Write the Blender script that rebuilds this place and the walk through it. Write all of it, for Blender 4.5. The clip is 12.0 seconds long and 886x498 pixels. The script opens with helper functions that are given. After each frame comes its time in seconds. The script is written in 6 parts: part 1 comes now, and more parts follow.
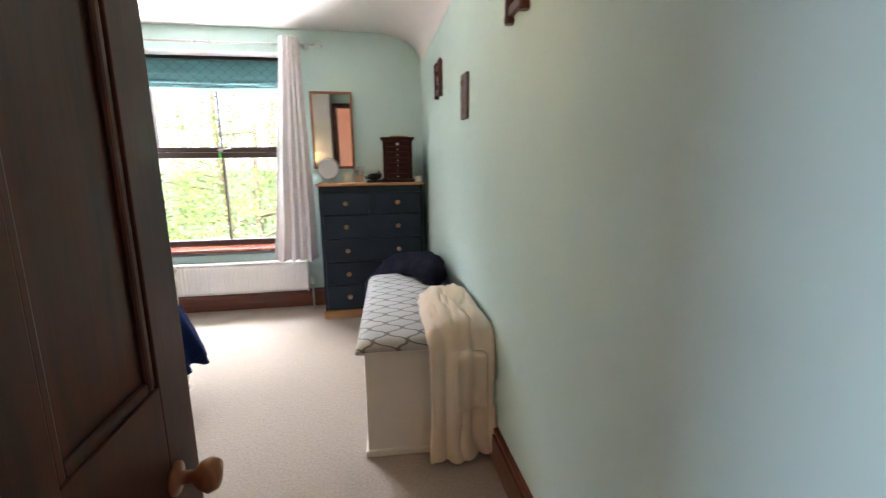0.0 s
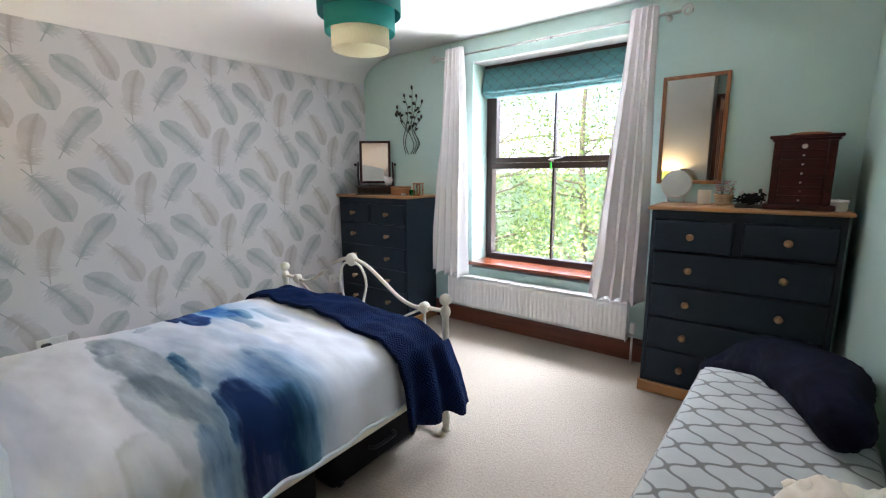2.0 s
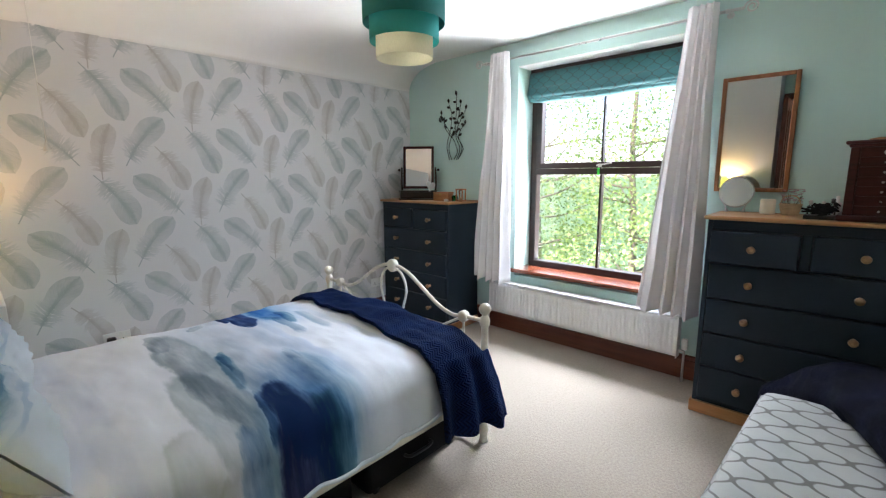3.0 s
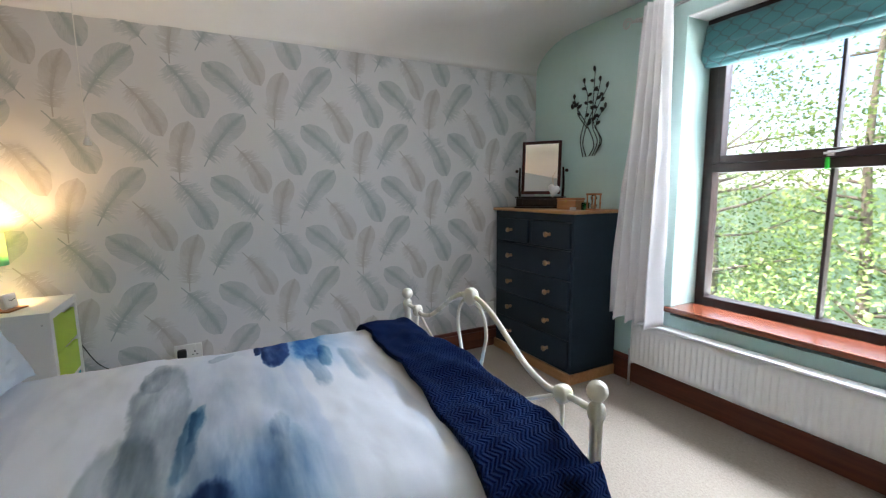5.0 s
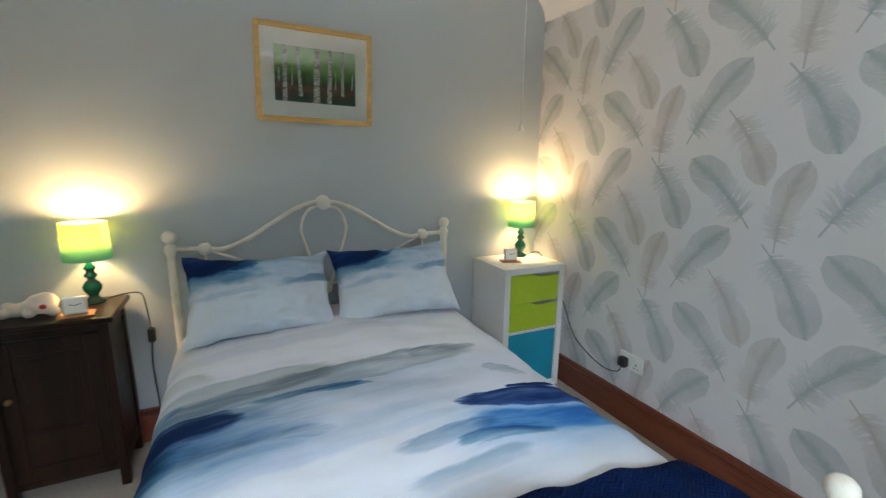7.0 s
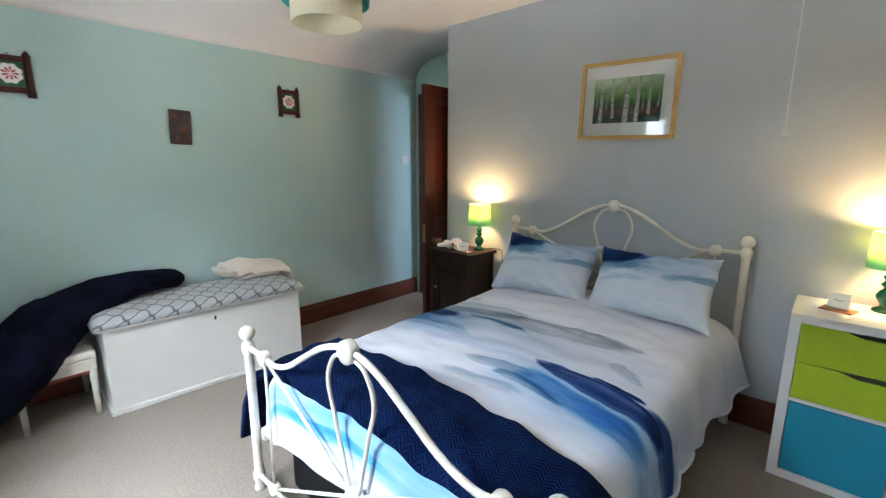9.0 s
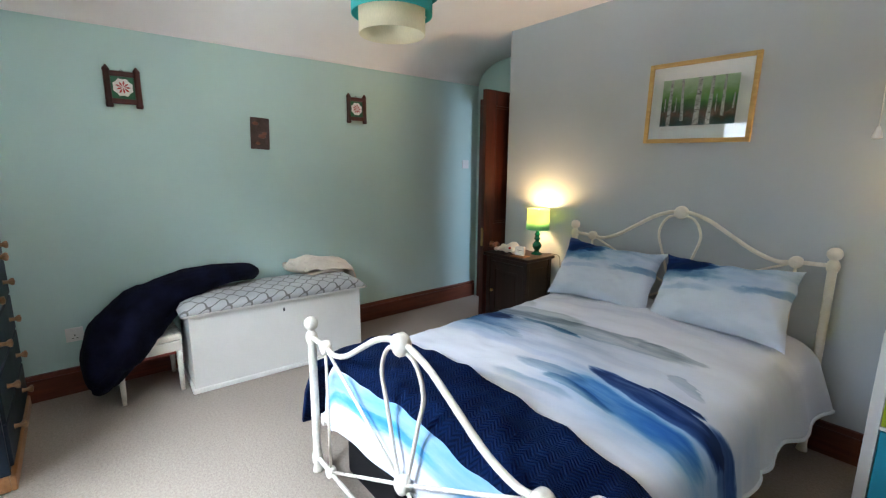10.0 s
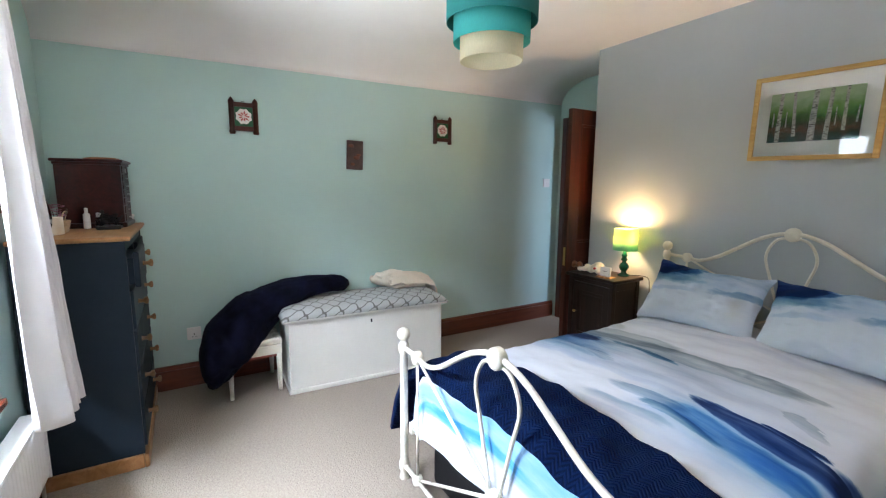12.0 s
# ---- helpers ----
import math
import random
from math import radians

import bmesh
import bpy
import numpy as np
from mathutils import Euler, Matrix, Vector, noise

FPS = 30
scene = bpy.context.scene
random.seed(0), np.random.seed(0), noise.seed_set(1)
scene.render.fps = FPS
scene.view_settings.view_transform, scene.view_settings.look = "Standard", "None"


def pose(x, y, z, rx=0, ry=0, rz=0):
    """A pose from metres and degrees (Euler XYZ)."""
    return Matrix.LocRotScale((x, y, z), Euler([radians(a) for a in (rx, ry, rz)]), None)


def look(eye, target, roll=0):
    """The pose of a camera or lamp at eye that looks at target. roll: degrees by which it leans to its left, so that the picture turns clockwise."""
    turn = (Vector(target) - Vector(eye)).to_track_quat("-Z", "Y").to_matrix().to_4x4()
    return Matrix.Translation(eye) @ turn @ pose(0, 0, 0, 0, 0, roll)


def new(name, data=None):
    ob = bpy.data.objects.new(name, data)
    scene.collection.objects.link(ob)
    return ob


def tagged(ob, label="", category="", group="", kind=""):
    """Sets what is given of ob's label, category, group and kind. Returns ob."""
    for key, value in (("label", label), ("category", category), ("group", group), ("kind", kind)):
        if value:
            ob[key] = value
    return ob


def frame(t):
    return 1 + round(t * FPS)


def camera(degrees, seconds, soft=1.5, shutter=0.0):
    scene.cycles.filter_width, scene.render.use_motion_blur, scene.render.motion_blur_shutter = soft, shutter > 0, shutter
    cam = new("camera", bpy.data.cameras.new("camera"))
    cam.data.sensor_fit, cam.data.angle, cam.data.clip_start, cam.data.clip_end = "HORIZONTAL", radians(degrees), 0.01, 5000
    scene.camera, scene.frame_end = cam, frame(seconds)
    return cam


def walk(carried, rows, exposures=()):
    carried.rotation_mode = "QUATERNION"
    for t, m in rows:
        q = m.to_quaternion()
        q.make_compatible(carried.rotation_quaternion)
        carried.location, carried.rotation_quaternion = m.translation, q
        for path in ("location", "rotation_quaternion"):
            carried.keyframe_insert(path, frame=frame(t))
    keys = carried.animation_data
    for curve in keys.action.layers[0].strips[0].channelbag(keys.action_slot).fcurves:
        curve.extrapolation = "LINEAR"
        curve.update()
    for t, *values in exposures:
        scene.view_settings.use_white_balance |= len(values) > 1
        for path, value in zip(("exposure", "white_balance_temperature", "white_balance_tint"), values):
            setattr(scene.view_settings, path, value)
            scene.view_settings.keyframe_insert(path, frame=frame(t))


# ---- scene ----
cam = camera(91.0, 12.0, 1.2, 0.22)
PATH = [
    (0, (-0.267, 1.269, 1.285), (0.06, 3.206, 0.908), -0.7),
    (0.5, (-0.189, 1.571, 1.305), (-0.505, 3.511, 0.937), -0.4),
    (1, (-0.103, 1.911, 1.345), (-0.966, 3.675, 0.968), -0.3),
    (1.5, (-0.122, 2.066, 1.34), (-1.196, 3.714, 0.977), -0.4),
    (2, (-0.124, 2.188, 1.35), (-1.305, 3.764, 1.003), -0.4),
    (2.5, (-0.128, 2.215, 1.361), (-1.388, 3.728, 1.014), -0.4),
    (3, (-0.131, 2.219, 1.371), (-1.466, 3.671, 1.039), -0.3),
    (3.5, (-0.147, 2.209, 1.373), (-1.578, 3.569, 1.055), -0.2),
    (3.7, (-0.149, 2.208, 1.368), (-1.627, 3.52, 1.056), -0.2),
    (5.3, (-0.694, 3.194, 1.281), (-2.524, 3.952, 1.005), -0.5),
    (5.5, (-0.792, 3.327, 1.304), (-2.674, 3.937, 1.013), -0.3),
    (6, (-1.019, 3.629, 1.338), (-2.987, 3.492, 1.006), 0.6),
    (6.5, (-1.222, 3.968, 1.345), (-2.847, 2.857, 0.992), 0.7),
    (7, (-1.704, 4.238, 1.362), (-2.546, 2.469, 0.963), 0.6),
    (7.5, (-2.157, 4.429, 1.413), (-2.373, 2.487, 0.988), 0.4),
    (7.7, (-2.333, 4.474, 1.454), (-2.287, 2.525, 1.01), 0.1),
    (9.3, (-3.146, 4.61, 1.386), (-1.725, 3.252, 1.013), 0.4),
    (9.5, (-3.153, 4.61, 1.388), (-1.695, 3.293, 1.016), 0.4),
    (10, (-3.141, 4.619, 1.384), (-1.637, 3.352, 1.021), 0.4),
    (10.5, (-3.135, 4.709, 1.387), (-1.586, 3.491, 1.05), 0.5),
    (11, (-3.135, 4.741, 1.393), (-1.516, 3.609, 1.087), 0.5),
    (11.5, (-3.136, 4.742, 1.39), (-1.452, 3.702, 1.1), 0.5),
    (12, (-3.129, 4.724, 1.387), (-1.429, 3.71, 1.103), 0.4),
]
EXPOSURES = [(0.0, 2.68, 6450, 20), (0.5, 2.42, 6050, 17), (1.0, 2.32, 5980, 16), (3.0, 2.18, 5940, 13), (3.6, 2.16, 5940, 12), (5.5, 1.8, 5900, 13), (6.0, 2.16, 5930, 10), (6.5, 2.18, 5880, 7), (7.0, 1.95, 5800, 8), (7.5, 2.12, 5830, 10), (9.5, 2.05, 5820, 12), (10.5, 2.1, 5850, 12), (11.0, 2.2, 5880, 13), (12.0, 2.15, 5900, 14)]
walk(cam, [(t, look(eye, target, roll)) for t, eye, target, roll in PATH], EXPOSURES)

# ---- light ----
scene.world = bpy.data.worlds.new("sky")
scene.world.use_nodes = True
wn = scene.world.node_tree.nodes
sky = wn.new("ShaderNodeTexSky")
sky.sky_type, sky.sun_disc = "NISHITA", False
sky.sun_elevation, sky.sun_rotation = radians(52), radians(200)
scene.world.node_tree.links.new(sky.outputs[0], wn["Background"].inputs[0])
wn["Background"].inputs[1].default_value = 0.15


def lamp(name, kind, m, power, colour, size=0.1, size_y=None):
    data = bpy.data.lights.new(name, kind)
    data.energy, data.color = power, colour
    if kind == "AREA":
        data.shape, data.size, data.size_y = "RECTANGLE", size, size_y or size
    elif kind == "SUN":
        data.angle = radians(0.5)
    else:
        data.shadow_soft_size = size
    ob = new(name, data)
    ob.matrix_world = m
    return ob


lamp("sun", "SUN", look((-2, -7, 9), (0.6, 5, -4)), 5.0, (1.0, 0.95, 0.87))
# unseen lamps added to boost the sky's and garden's daylight by the window, from above, beside and below
lamp("window_skylight", "AREA", look((-1.9, 7.4, 3.35), (-1.6, 3.2, 0.6)), 330, (0.89, 0.945, 1.0), 3.6, 1.3)
lamp("window_side_fill", "AREA", look((0.35, 7.6, 2.3), (-1.9, 3.6, 0.6)), 32, (0.90, 0.95, 1.0), 2.2, 1.4)
lamp("garden_bounce", "AREA", look((-1.6, 7.4, -1.3), (-1.5, 5.0, 1.5)), 600, (0.95, 0.97, 0.93), 5.0, 3.0)
# daylight of the landing's own window
lamp("landing_skylight", "AREA", look((-1.78, 0.45, 1.5), (0.2, 1.65, 0.8)), 5.5, (0.66, 0.82, 1.0), 0.35, 1.0)

# ---- materials ----


class Nodes:
    """Short names for wiring one material."""

    def __init__(self, name):
        self.m = bpy.data.materials.new(name)
        self.m.use_nodes = True
        self.t = self.m.node_tree
        self.b = self.t.nodes["Principled BSDF"]

    def add(self, kind, **props):
        n = self.t.nodes.new("ShaderNode" + kind)
        for k, v in props.items():
            n.inputs[k].default_value = v
        return n

    def link(self, a, b):
        self.t.links.new(a, b)

    def math(self, op, a, b=None, clamp=False):
        n = self.t.nodes.new("ShaderNodeMath")
        n.operation, n.use_clamp = op, clamp
        for i, v in enumerate((a, b)):
            if v is None:
                continue
            if isinstance(v, (int, float)):
                n.inputs[i].default_value = v
            else:
                self.link(v, n.inputs[i])
        return n.outputs[0]

    def coords(self, kind="Object", scale=(1, 1, 1)):
        c, mp = self.add("TexCoord"), self.add("Mapping")
        self.link(c.outputs[kind], mp.inputs[0])
        mp.inputs["Scale"].default_value = scale
        return mp.outputs[0]

    def noise(self, vec, scale, detail=4.0, rough=0.55, distortion=0.0):
        n = self.add("TexNoise", Scale=scale, Detail=detail, Roughness=rough, Distortion=distortion)
        self.link(vec, n.inputs["Vector"])
        return n.outputs["Fac"]

    def ramp(self, fac, stops):
        n = self.add("ValToRGB")
        cr = n.color_ramp
        while len(cr.elements) < len(stops):
            cr.elements.new(0.5)
        for e, (p, c) in zip(cr.elements, stops):
            e.position, e.color = p, (*c, 1)
        self.link(fac, n.inputs[0])
        return n.outputs[0]

    def mix(self, fac, a, b):
        n = self.t.nodes.new("ShaderNodeMix")
        n.data_type = "RGBA"
        for sock, v in ((n.inputs[0], fac), (n.inputs[6], a), (n.inputs[7], b)):
            if isinstance(v, (int, float)):
                sock.default_value = v
            elif isinstance(v, tuple):
                sock.default_value = (*v, 1)
            else:
                self.link(v, sock)
        return n.outputs[2]

    def smooth(self, v, lo, hi):
        n = self.t.nodes.new("ShaderNodeMapRange")
        n.interpolation_type = "SMOOTHSTEP"
        n.inputs[1].default_value, n.inputs[2].default_value = lo, hi
        self.link(v, n.inputs[0])
        return n.outputs[0]

    def bump(self, height, strength=0.2, distance=0.01, normal=None):
        n = self.add("Bump", Strength=strength, Distance=distance)
        self.link(height, n.inputs["Height"])
        if normal is not None:
            self.link(normal, n.inputs["Normal"])
        return n.outputs[0]

    def finish(self, colour=None, rough=None, normal=None):
        if colour is not None:
            self.link(colour, self.b.inputs["Base Color"])
        if rough is not None:
            if isinstance(rough, (int, float)):
                self.b.inputs["Roughness"].default_value = rough
            else:
                self.link(rough, self.b.inputs["Roughness"])
        if normal is not None:
            self.link(normal, self.b.inputs["Normal"])
        return self.m


def tint(c, k):
    return tuple(min(1.0, v * k) for v in c)


def plain(name, colour, rough=0.5, vary=0.12, scale=6.0, grain=60.0, bump=0.08, metal=0.0, sheen=0.0, fine=0.002, spec=0.5):
    """Paint, plaster, cloth or metal with variation at two scales."""
    n = Nodes(name)
    v = n.coords()
    big, small = n.noise(v, scale), n.noise(v, grain, 6, 0.65)
    both = n.math("ADD", n.math("MULTIPLY", big, 0.65), n.math("MULTIPLY", small, 0.35))
    col = n.ramp(both, [(0.3, tint(colour, 1 - vary)), (0.7, tint(colour, 1 + vary))])
    n.b.inputs["Metallic"].default_value = metal
    n.b.inputs["Sheen Weight"].default_value = sheen
    n.b.inputs["Specular IOR Level"].default_value = spec
    r = n.math("ADD", rough - 0.08, n.math("MULTIPLY", big, 0.16), True)
    return n.finish(col, r, n.bump(small, bump, fine))


def wood(name, dark, light, axis=2, rough=0.4, scale=1.0, coat=0.0, spec=0.4):
    """Grain that runs along one axis, with streaks and pores."""
    n = Nodes(name)
    s = [14 * scale] * 3
    s[axis] = 1.1 * scale
    v = n.coords("Object", s)
    streak = n.noise(v, 1.6, 6, 0.6, 0.8)
    s2 = [120 * scale] * 3
    s2[axis] = 4 * scale
    pore = n.noise(n.coords("Object", s2), 1.0, 3, 0.5)
    col = n.ramp(streak, [(0.28, dark), (0.72, light)])
    col = n.mix(n.math("MULTIPLY", n.smooth(pore, 0.55, 0.8), 0.45), col, tint(dark, 0.55))
    n.b.inputs["Coat Weight"].default_value = coat
    n.b.inputs["Specular IOR Level"].default_value = spec
    n.b.inputs["Coat Roughness"].default_value = 0.18
    wear = n.noise(n.coords(), 9, 5)
    return n.finish(col, n.math("ADD", rough - 0.1, n.math("MULTIPLY", wear, 0.22)), n.bump(pore, 0.12, 0.002))


def wall_paint(name, colour):
    """Emulsion on old, slightly uneven plaster."""
    n = Nodes(name)
    v = n.coords()
    lumps, roller, patch = n.noise(v, 2.2, 3), n.noise(v, 190, 3, 0.6), n.noise(v, 0.9, 5, 0.6)
    col = n.ramp(patch, [(0.25, tint(colour, 0.94)), (0.75, tint(colour, 1.05))])
    nm = n.bump(roller, 0.10, 0.0015, n.bump(lumps, 0.30, 0.02))
    n.b.inputs["Specular IOR Level"].default_value = 0.25
    return n.finish(col, 0.72, nm)


def carpet_stuff():
    n = Nodes("carpet_loop")
    v = n.coords()
    loop = n.add("TexVoronoi", Scale=150.0)
    n.link(v, loop.inputs["Vector"])
    soil, fleck = n.noise(v, 1.4, 5, 0.6), n.noise(v, 85, 4, 0.7)
    col = n.ramp(fleck, [(0.3, (0.250, 0.207, 0.165)), (0.7, (0.350, 0.297, 0.245))])
    col = n.mix(n.math("MULTIPLY", n.smooth(soil, 0.45, 0.75), 0.14), col, (0.30, 0.25, 0.20))
    h = n.math("SUBTRACT", 1.0, loop.outputs["Distance"])
    n.b.inputs["Sheen Weight"].default_value = 0.1
    n.b.inputs["Specular IOR Level"].default_value = 0.1
    return n.finish(col, 0.95, n.bump(n.math("ADD", h, fleck), 0.55, 0.004))


def trellis(name, ground, line, cell=(0.145, 0.125), axes=(0, 1), width=0.17, rough=0.8):
    """Woven cloth with an ogee trellis of narrow lines."""
    n = Nodes(name)
    sep = n.add("SeparateXYZ")
    n.link(n.coords(), sep.inputs[0])
    p, q = sep.outputs[axes[0]], sep.outputs[axes[1]]
    if axes == (0, 1):
        p, q = n.math("ADD", p, sep.outputs[2]), n.math("ADD", q, sep.outputs[2])
    a = n.math("MULTIPLY", p, math.pi / cell[0])
    b = n.math("MULTIPLY", q, math.pi / cell[1])
    a2 = n.math("ADD", a, n.math("MULTIPLY", n.math("SINE", n.math("MULTIPLY", a, 2.0)), 0.2))
    b2 = n.math("SUBTRACT", b, n.math("MULTIPLY", n.math("SINE", n.math("MULTIPLY", b, 2.0)), 0.2))
    sa, sb = n.math("SINE", a2), n.math("SINE", b2)
    slope = n.math("SQRT", n.math("ADD", n.math("ADD", n.math("MULTIPLY", sa, sa), n.math("MULTIPLY", sb, sb)), 0.10))
    f = n.math("DIVIDE", n.math("ABSOLUTE", n.math("ADD", n.math("COSINE", a2), n.math("COSINE", b2))), slope)
    on = n.math("SUBTRACT", 1.0, n.smooth(f, width * 0.6, width * 1.3))
    weave = n.noise(n.coords(), 420, 2, 0.6)
    patch = n.noise(n.coords(), 8, 4)
    gcol = n.ramp(patch, [(0.3, tint(ground, 0.92)), (0.7, tint(ground, 1.06))])
    col = n.mix(on, gcol, line)
    n.b.inputs["Sheen Weight"].default_value = 0.2
    return n.finish(col, rough, n.bump(n.math("ADD", weave, n.math("MULTIPLY", on, -0.6)), 0.3, 0.002))


def washes(name, strokes, base, coord="UV", warp_x=0.30, warp_y=0.10):
    """Cotton printed with soft water-colour strokes; each stroke: centre, half sizes, colour, strength, softness."""
    n = Nodes(name)
    v = n.coords(coord)
    sep = n.add("SeparateXYZ")
    warp = n.add("TexNoise", Scale=3.2, Detail=5.0, Roughness=0.6)
    n.link(n.coords(coord, (0.5, 1.6, 1)), warp.inputs["Vector"])
    wsep = n.add("SeparateColor")
    n.link(warp.outputs["Color"], wsep.inputs[0])
    n.link(v, sep.inputs[0])
    x = n.math("ADD", sep.outputs[0], n.math("MULTIPLY", n.math("SUBTRACT", wsep.outputs[0], 0.5), warp_x))
    y = n.math("ADD", sep.outputs[1], n.math("MULTIPLY", n.math("SUBTRACT", wsep.outputs[1], 0.5), warp_y))
    fray = n.add("TexNoise", Scale=17.0, Detail=4.0, Roughness=0.65)
    n.link(n.coords(coord, (0.5, 1.6, 1)), fray.inputs["Vector"])
    fsep = n.add("SeparateColor")
    n.link(fray.outputs["Color"], fsep.inputs[0])
    x = n.math("ADD", x, n.math("MULTIPLY", n.math("SUBTRACT", fsep.outputs[0], 0.5), warp_x * 0.28))
    y = n.math("ADD", y, n.math("MULTIPLY", n.math("SUBTRACT", fsep.outputs[1], 0.5), warp_y * 0.25))
    bleed = n.noise(n.coords(coord, (1.3, 7.0, 1)), 1.7, 5, 0.58)
    col = n.ramp(n.noise(n.coords(coord, (0.8, 4, 1)), 1.5, 4), [(0.35, tint(base, 0.93)), (0.65, base)])
    dye = None
    for cx, cy, hx, hy, colour, strength, soft, slope in strokes:
        dx = n.math("DIVIDE", n.math("SUBTRACT", x, cx), hx)
        lean = n.math("MULTIPLY", n.math("SUBTRACT", x, cx), slope)
        dy = n.math("DIVIDE", n.math("SUBTRACT", n.math("SUBTRACT", y, cy), lean), hy)
        d = n.math("POWER", n.math("ADD", n.math("POWER", n.math("ABSOLUTE", dx), 2.7), n.math("POWER", n.math("ABSOLUTE", dy), 2.7)), 1 / 2.7)
        k = n.math("SUBTRACT", 1.0, n.smooth(d, 1.0 - soft * 0.9, 1.0 + soft * 0.12))
        rim = n.math("MULTIPLY", n.smooth(d, 0.62, 0.94), 0.28 * (1 - soft))
        k = n.math("MULTIPLY", k, n.math("ADD", rim, n.math("MAXIMUM", 0.1, n.math("SUBTRACT", n.math("MULTIPLY", bleed, 2.5), 0.35))))
        if soft < 0.5:
            k = n.math("MULTIPLY", k, n.math("SUBTRACT", 1.0, n.math("MULTIPLY", n.smooth(dy, -0.3, 1.1), 0.6)))
        ink, add = n.t.nodes.new("ShaderNodeVectorMath"), n.t.nodes.new("ShaderNodeVectorMath")
        ink.operation, add.operation = "SCALE", "ADD"
        ink.inputs[0].default_value = [min(4.2, -math.log(c / 0.72)) if c < 0.72 else 0.0 for c in colour]
        n.link(n.math("MULTIPLY", k, strength * 0.85), ink.inputs["Scale"])
        n.link(ink.outputs[0], add.inputs[0])
        if dye is not None:
            n.link(dye, add.inputs[1])
        dye = add.outputs[0]
    # dyes soak through one another: each takes its share of the light left by the last
    layers, paper, out = n.add("SeparateXYZ"), n.add("SeparateColor"), n.add("CombineColor")
    n.link(dye, layers.inputs[0])
    n.link(col, paper.inputs[0])
    for i in range(3):
        left = n.math("POWER", math.e, n.math("MULTIPLY", n.math("MINIMUM", layers.outputs[i], (4.8, 3.5, 2.2)[i]), -1.0))
        n.link(n.math("MULTIPLY", paper.outputs[i], left), out.inputs[i])
    col = out.outputs[0]
    weave = n.noise(n.coords("Object"), 500, 2)
    crease = n.noise(n.coords("Object", (1, 1, 1)), 5, 3, 0.5, 0.6)
    n.b.inputs["Specular IOR Level"].default_value = 0.1
    return n.finish(col, 0.85, n.bump(weave, 0.06, 0.001, n.bump(crease, 0.22, 0.014)))


def pile(name, colour, rib=0.0, sheen=0.2):
    """Soft fleece; where rib is set, raised herringbone rows run across it."""
    n = Nodes(name)
    nap = n.noise(n.coords(), 140, 4, 0.7)
    patch = n.noise(n.coords(), 9, 4)
    h = nap
    if rib:
        sep = n.add("SeparateXYZ")
        n.link(n.coords("UV"), sep.inputs[0])
        zig = n.math("PINGPONG", sep.outputs[0], 0.024)
        row = n.math("ADD", sep.outputs[1], n.math("MULTIPLY", zig, 0.9))
        row = n.math("ADD", row, n.math("MULTIPLY", nap, 0.004))
        wave = n.math("ADD", n.math("MULTIPLY", n.math("SINE", n.math("MULTIPLY", row, 2 * math.pi / 0.0155)), 0.5), 0.5)
        h = n.math("ADD", n.math("MULTIPLY", wave, rib), nap)
    # sheen patches and shade between the rows are put into the colour
    col = n.ramp(n.math("ADD", n.math("MULTIPLY", patch, 0.6), n.math("MULTIPLY", h, 0.25)), [(0.32, tint(colour, 0.45)), (0.72, tint(colour, 2.1))])
    n.b.inputs["Specular IOR Level"].default_value = 0.08
    n.b.inputs["Sheen Weight"].default_value = sheen
    n.b.inputs["Sheen Tint"].default_value = (*tint(colour, 6), 1)
    return n.finish(col, 0.9, n.bump(h, 0.8, 0.006))


def glass(name, colour=(1, 1, 1), rough=0.0):
    """Thin clear glass: light goes straight through, the surface mirrors by its angle."""
    n = Nodes(name)
    tr, gl, mx, fr = n.add("BsdfTransparent"), n.add("BsdfGlossy"), n.add("MixShader"), n.add("Fresnel", IOR=1.45)
    tr.inputs["Color"].default_value = (*colour, 1)
    gl.inputs["Roughness"].default_value = rough + 0.01
    n.link(fr.outputs[0], mx.inputs[0])
    n.link(tr.outputs[0], mx.inputs[1])
    n.link(gl.outputs[0], mx.inputs[2])
    n.link(mx.outputs[0], n.t.nodes["Material Output"].inputs["Surface"])
    return n.m


def mirror(name):
    n = Nodes(name)
    n.b.inputs["Base Color"].default_value = (0.86, 0.86, 0.83, 1)
    n.b.inputs["Metallic"].default_value, n.b.inputs["Roughness"].default_value = 1.0, 0.015
    return n.m


def shade_cloth(name, colour, through_it=0.5, coord_mix=None):
    """Lampshade card: part of the light comes through it."""
    n = Nodes(name)
    t = n.add("BsdfTranslucent")
    mixer = n.add("MixShader")
    weave = n.noise(n.coords("Object", (1, 1, 0.3)), 260, 3)
    if coord_mix:
        sep = n.add("SeparateXYZ")
        n.link(n.coords("Object"), sep.inputs[0])
        f = n.smooth(sep.outputs[2], coord_mix[1], coord_mix[2])
        col = n.mix(f, coord_mix[0], colour)
    else:
        col = n.ramp(weave, [(0.3, tint(colour, 0.92)), (0.7, colour)])
    n.link(col, n.b.inputs["Base Color"])
    n.link(col, t.inputs["Color"])
    n.b.inputs["Roughness"].default_value = 0.8
    mixer.inputs[0].default_value = through_it
    n.link(n.b.outputs[0], mixer.inputs[1])
    n.link(t.outputs[0], mixer.inputs[2])
    n.link(mixer.outputs[0], n.t.nodes["Material Output"].inputs["Surface"])
    return n.m


def glow(name, colour, strength):
    n = Nodes(name)
    n.b.inputs["Emission Color"].default_value = (*colour, 1)
    n.b.inputs["Emission Strength"].default_value = strength
    return n.m


PAPER = (0.675, 0.660, 0.662)


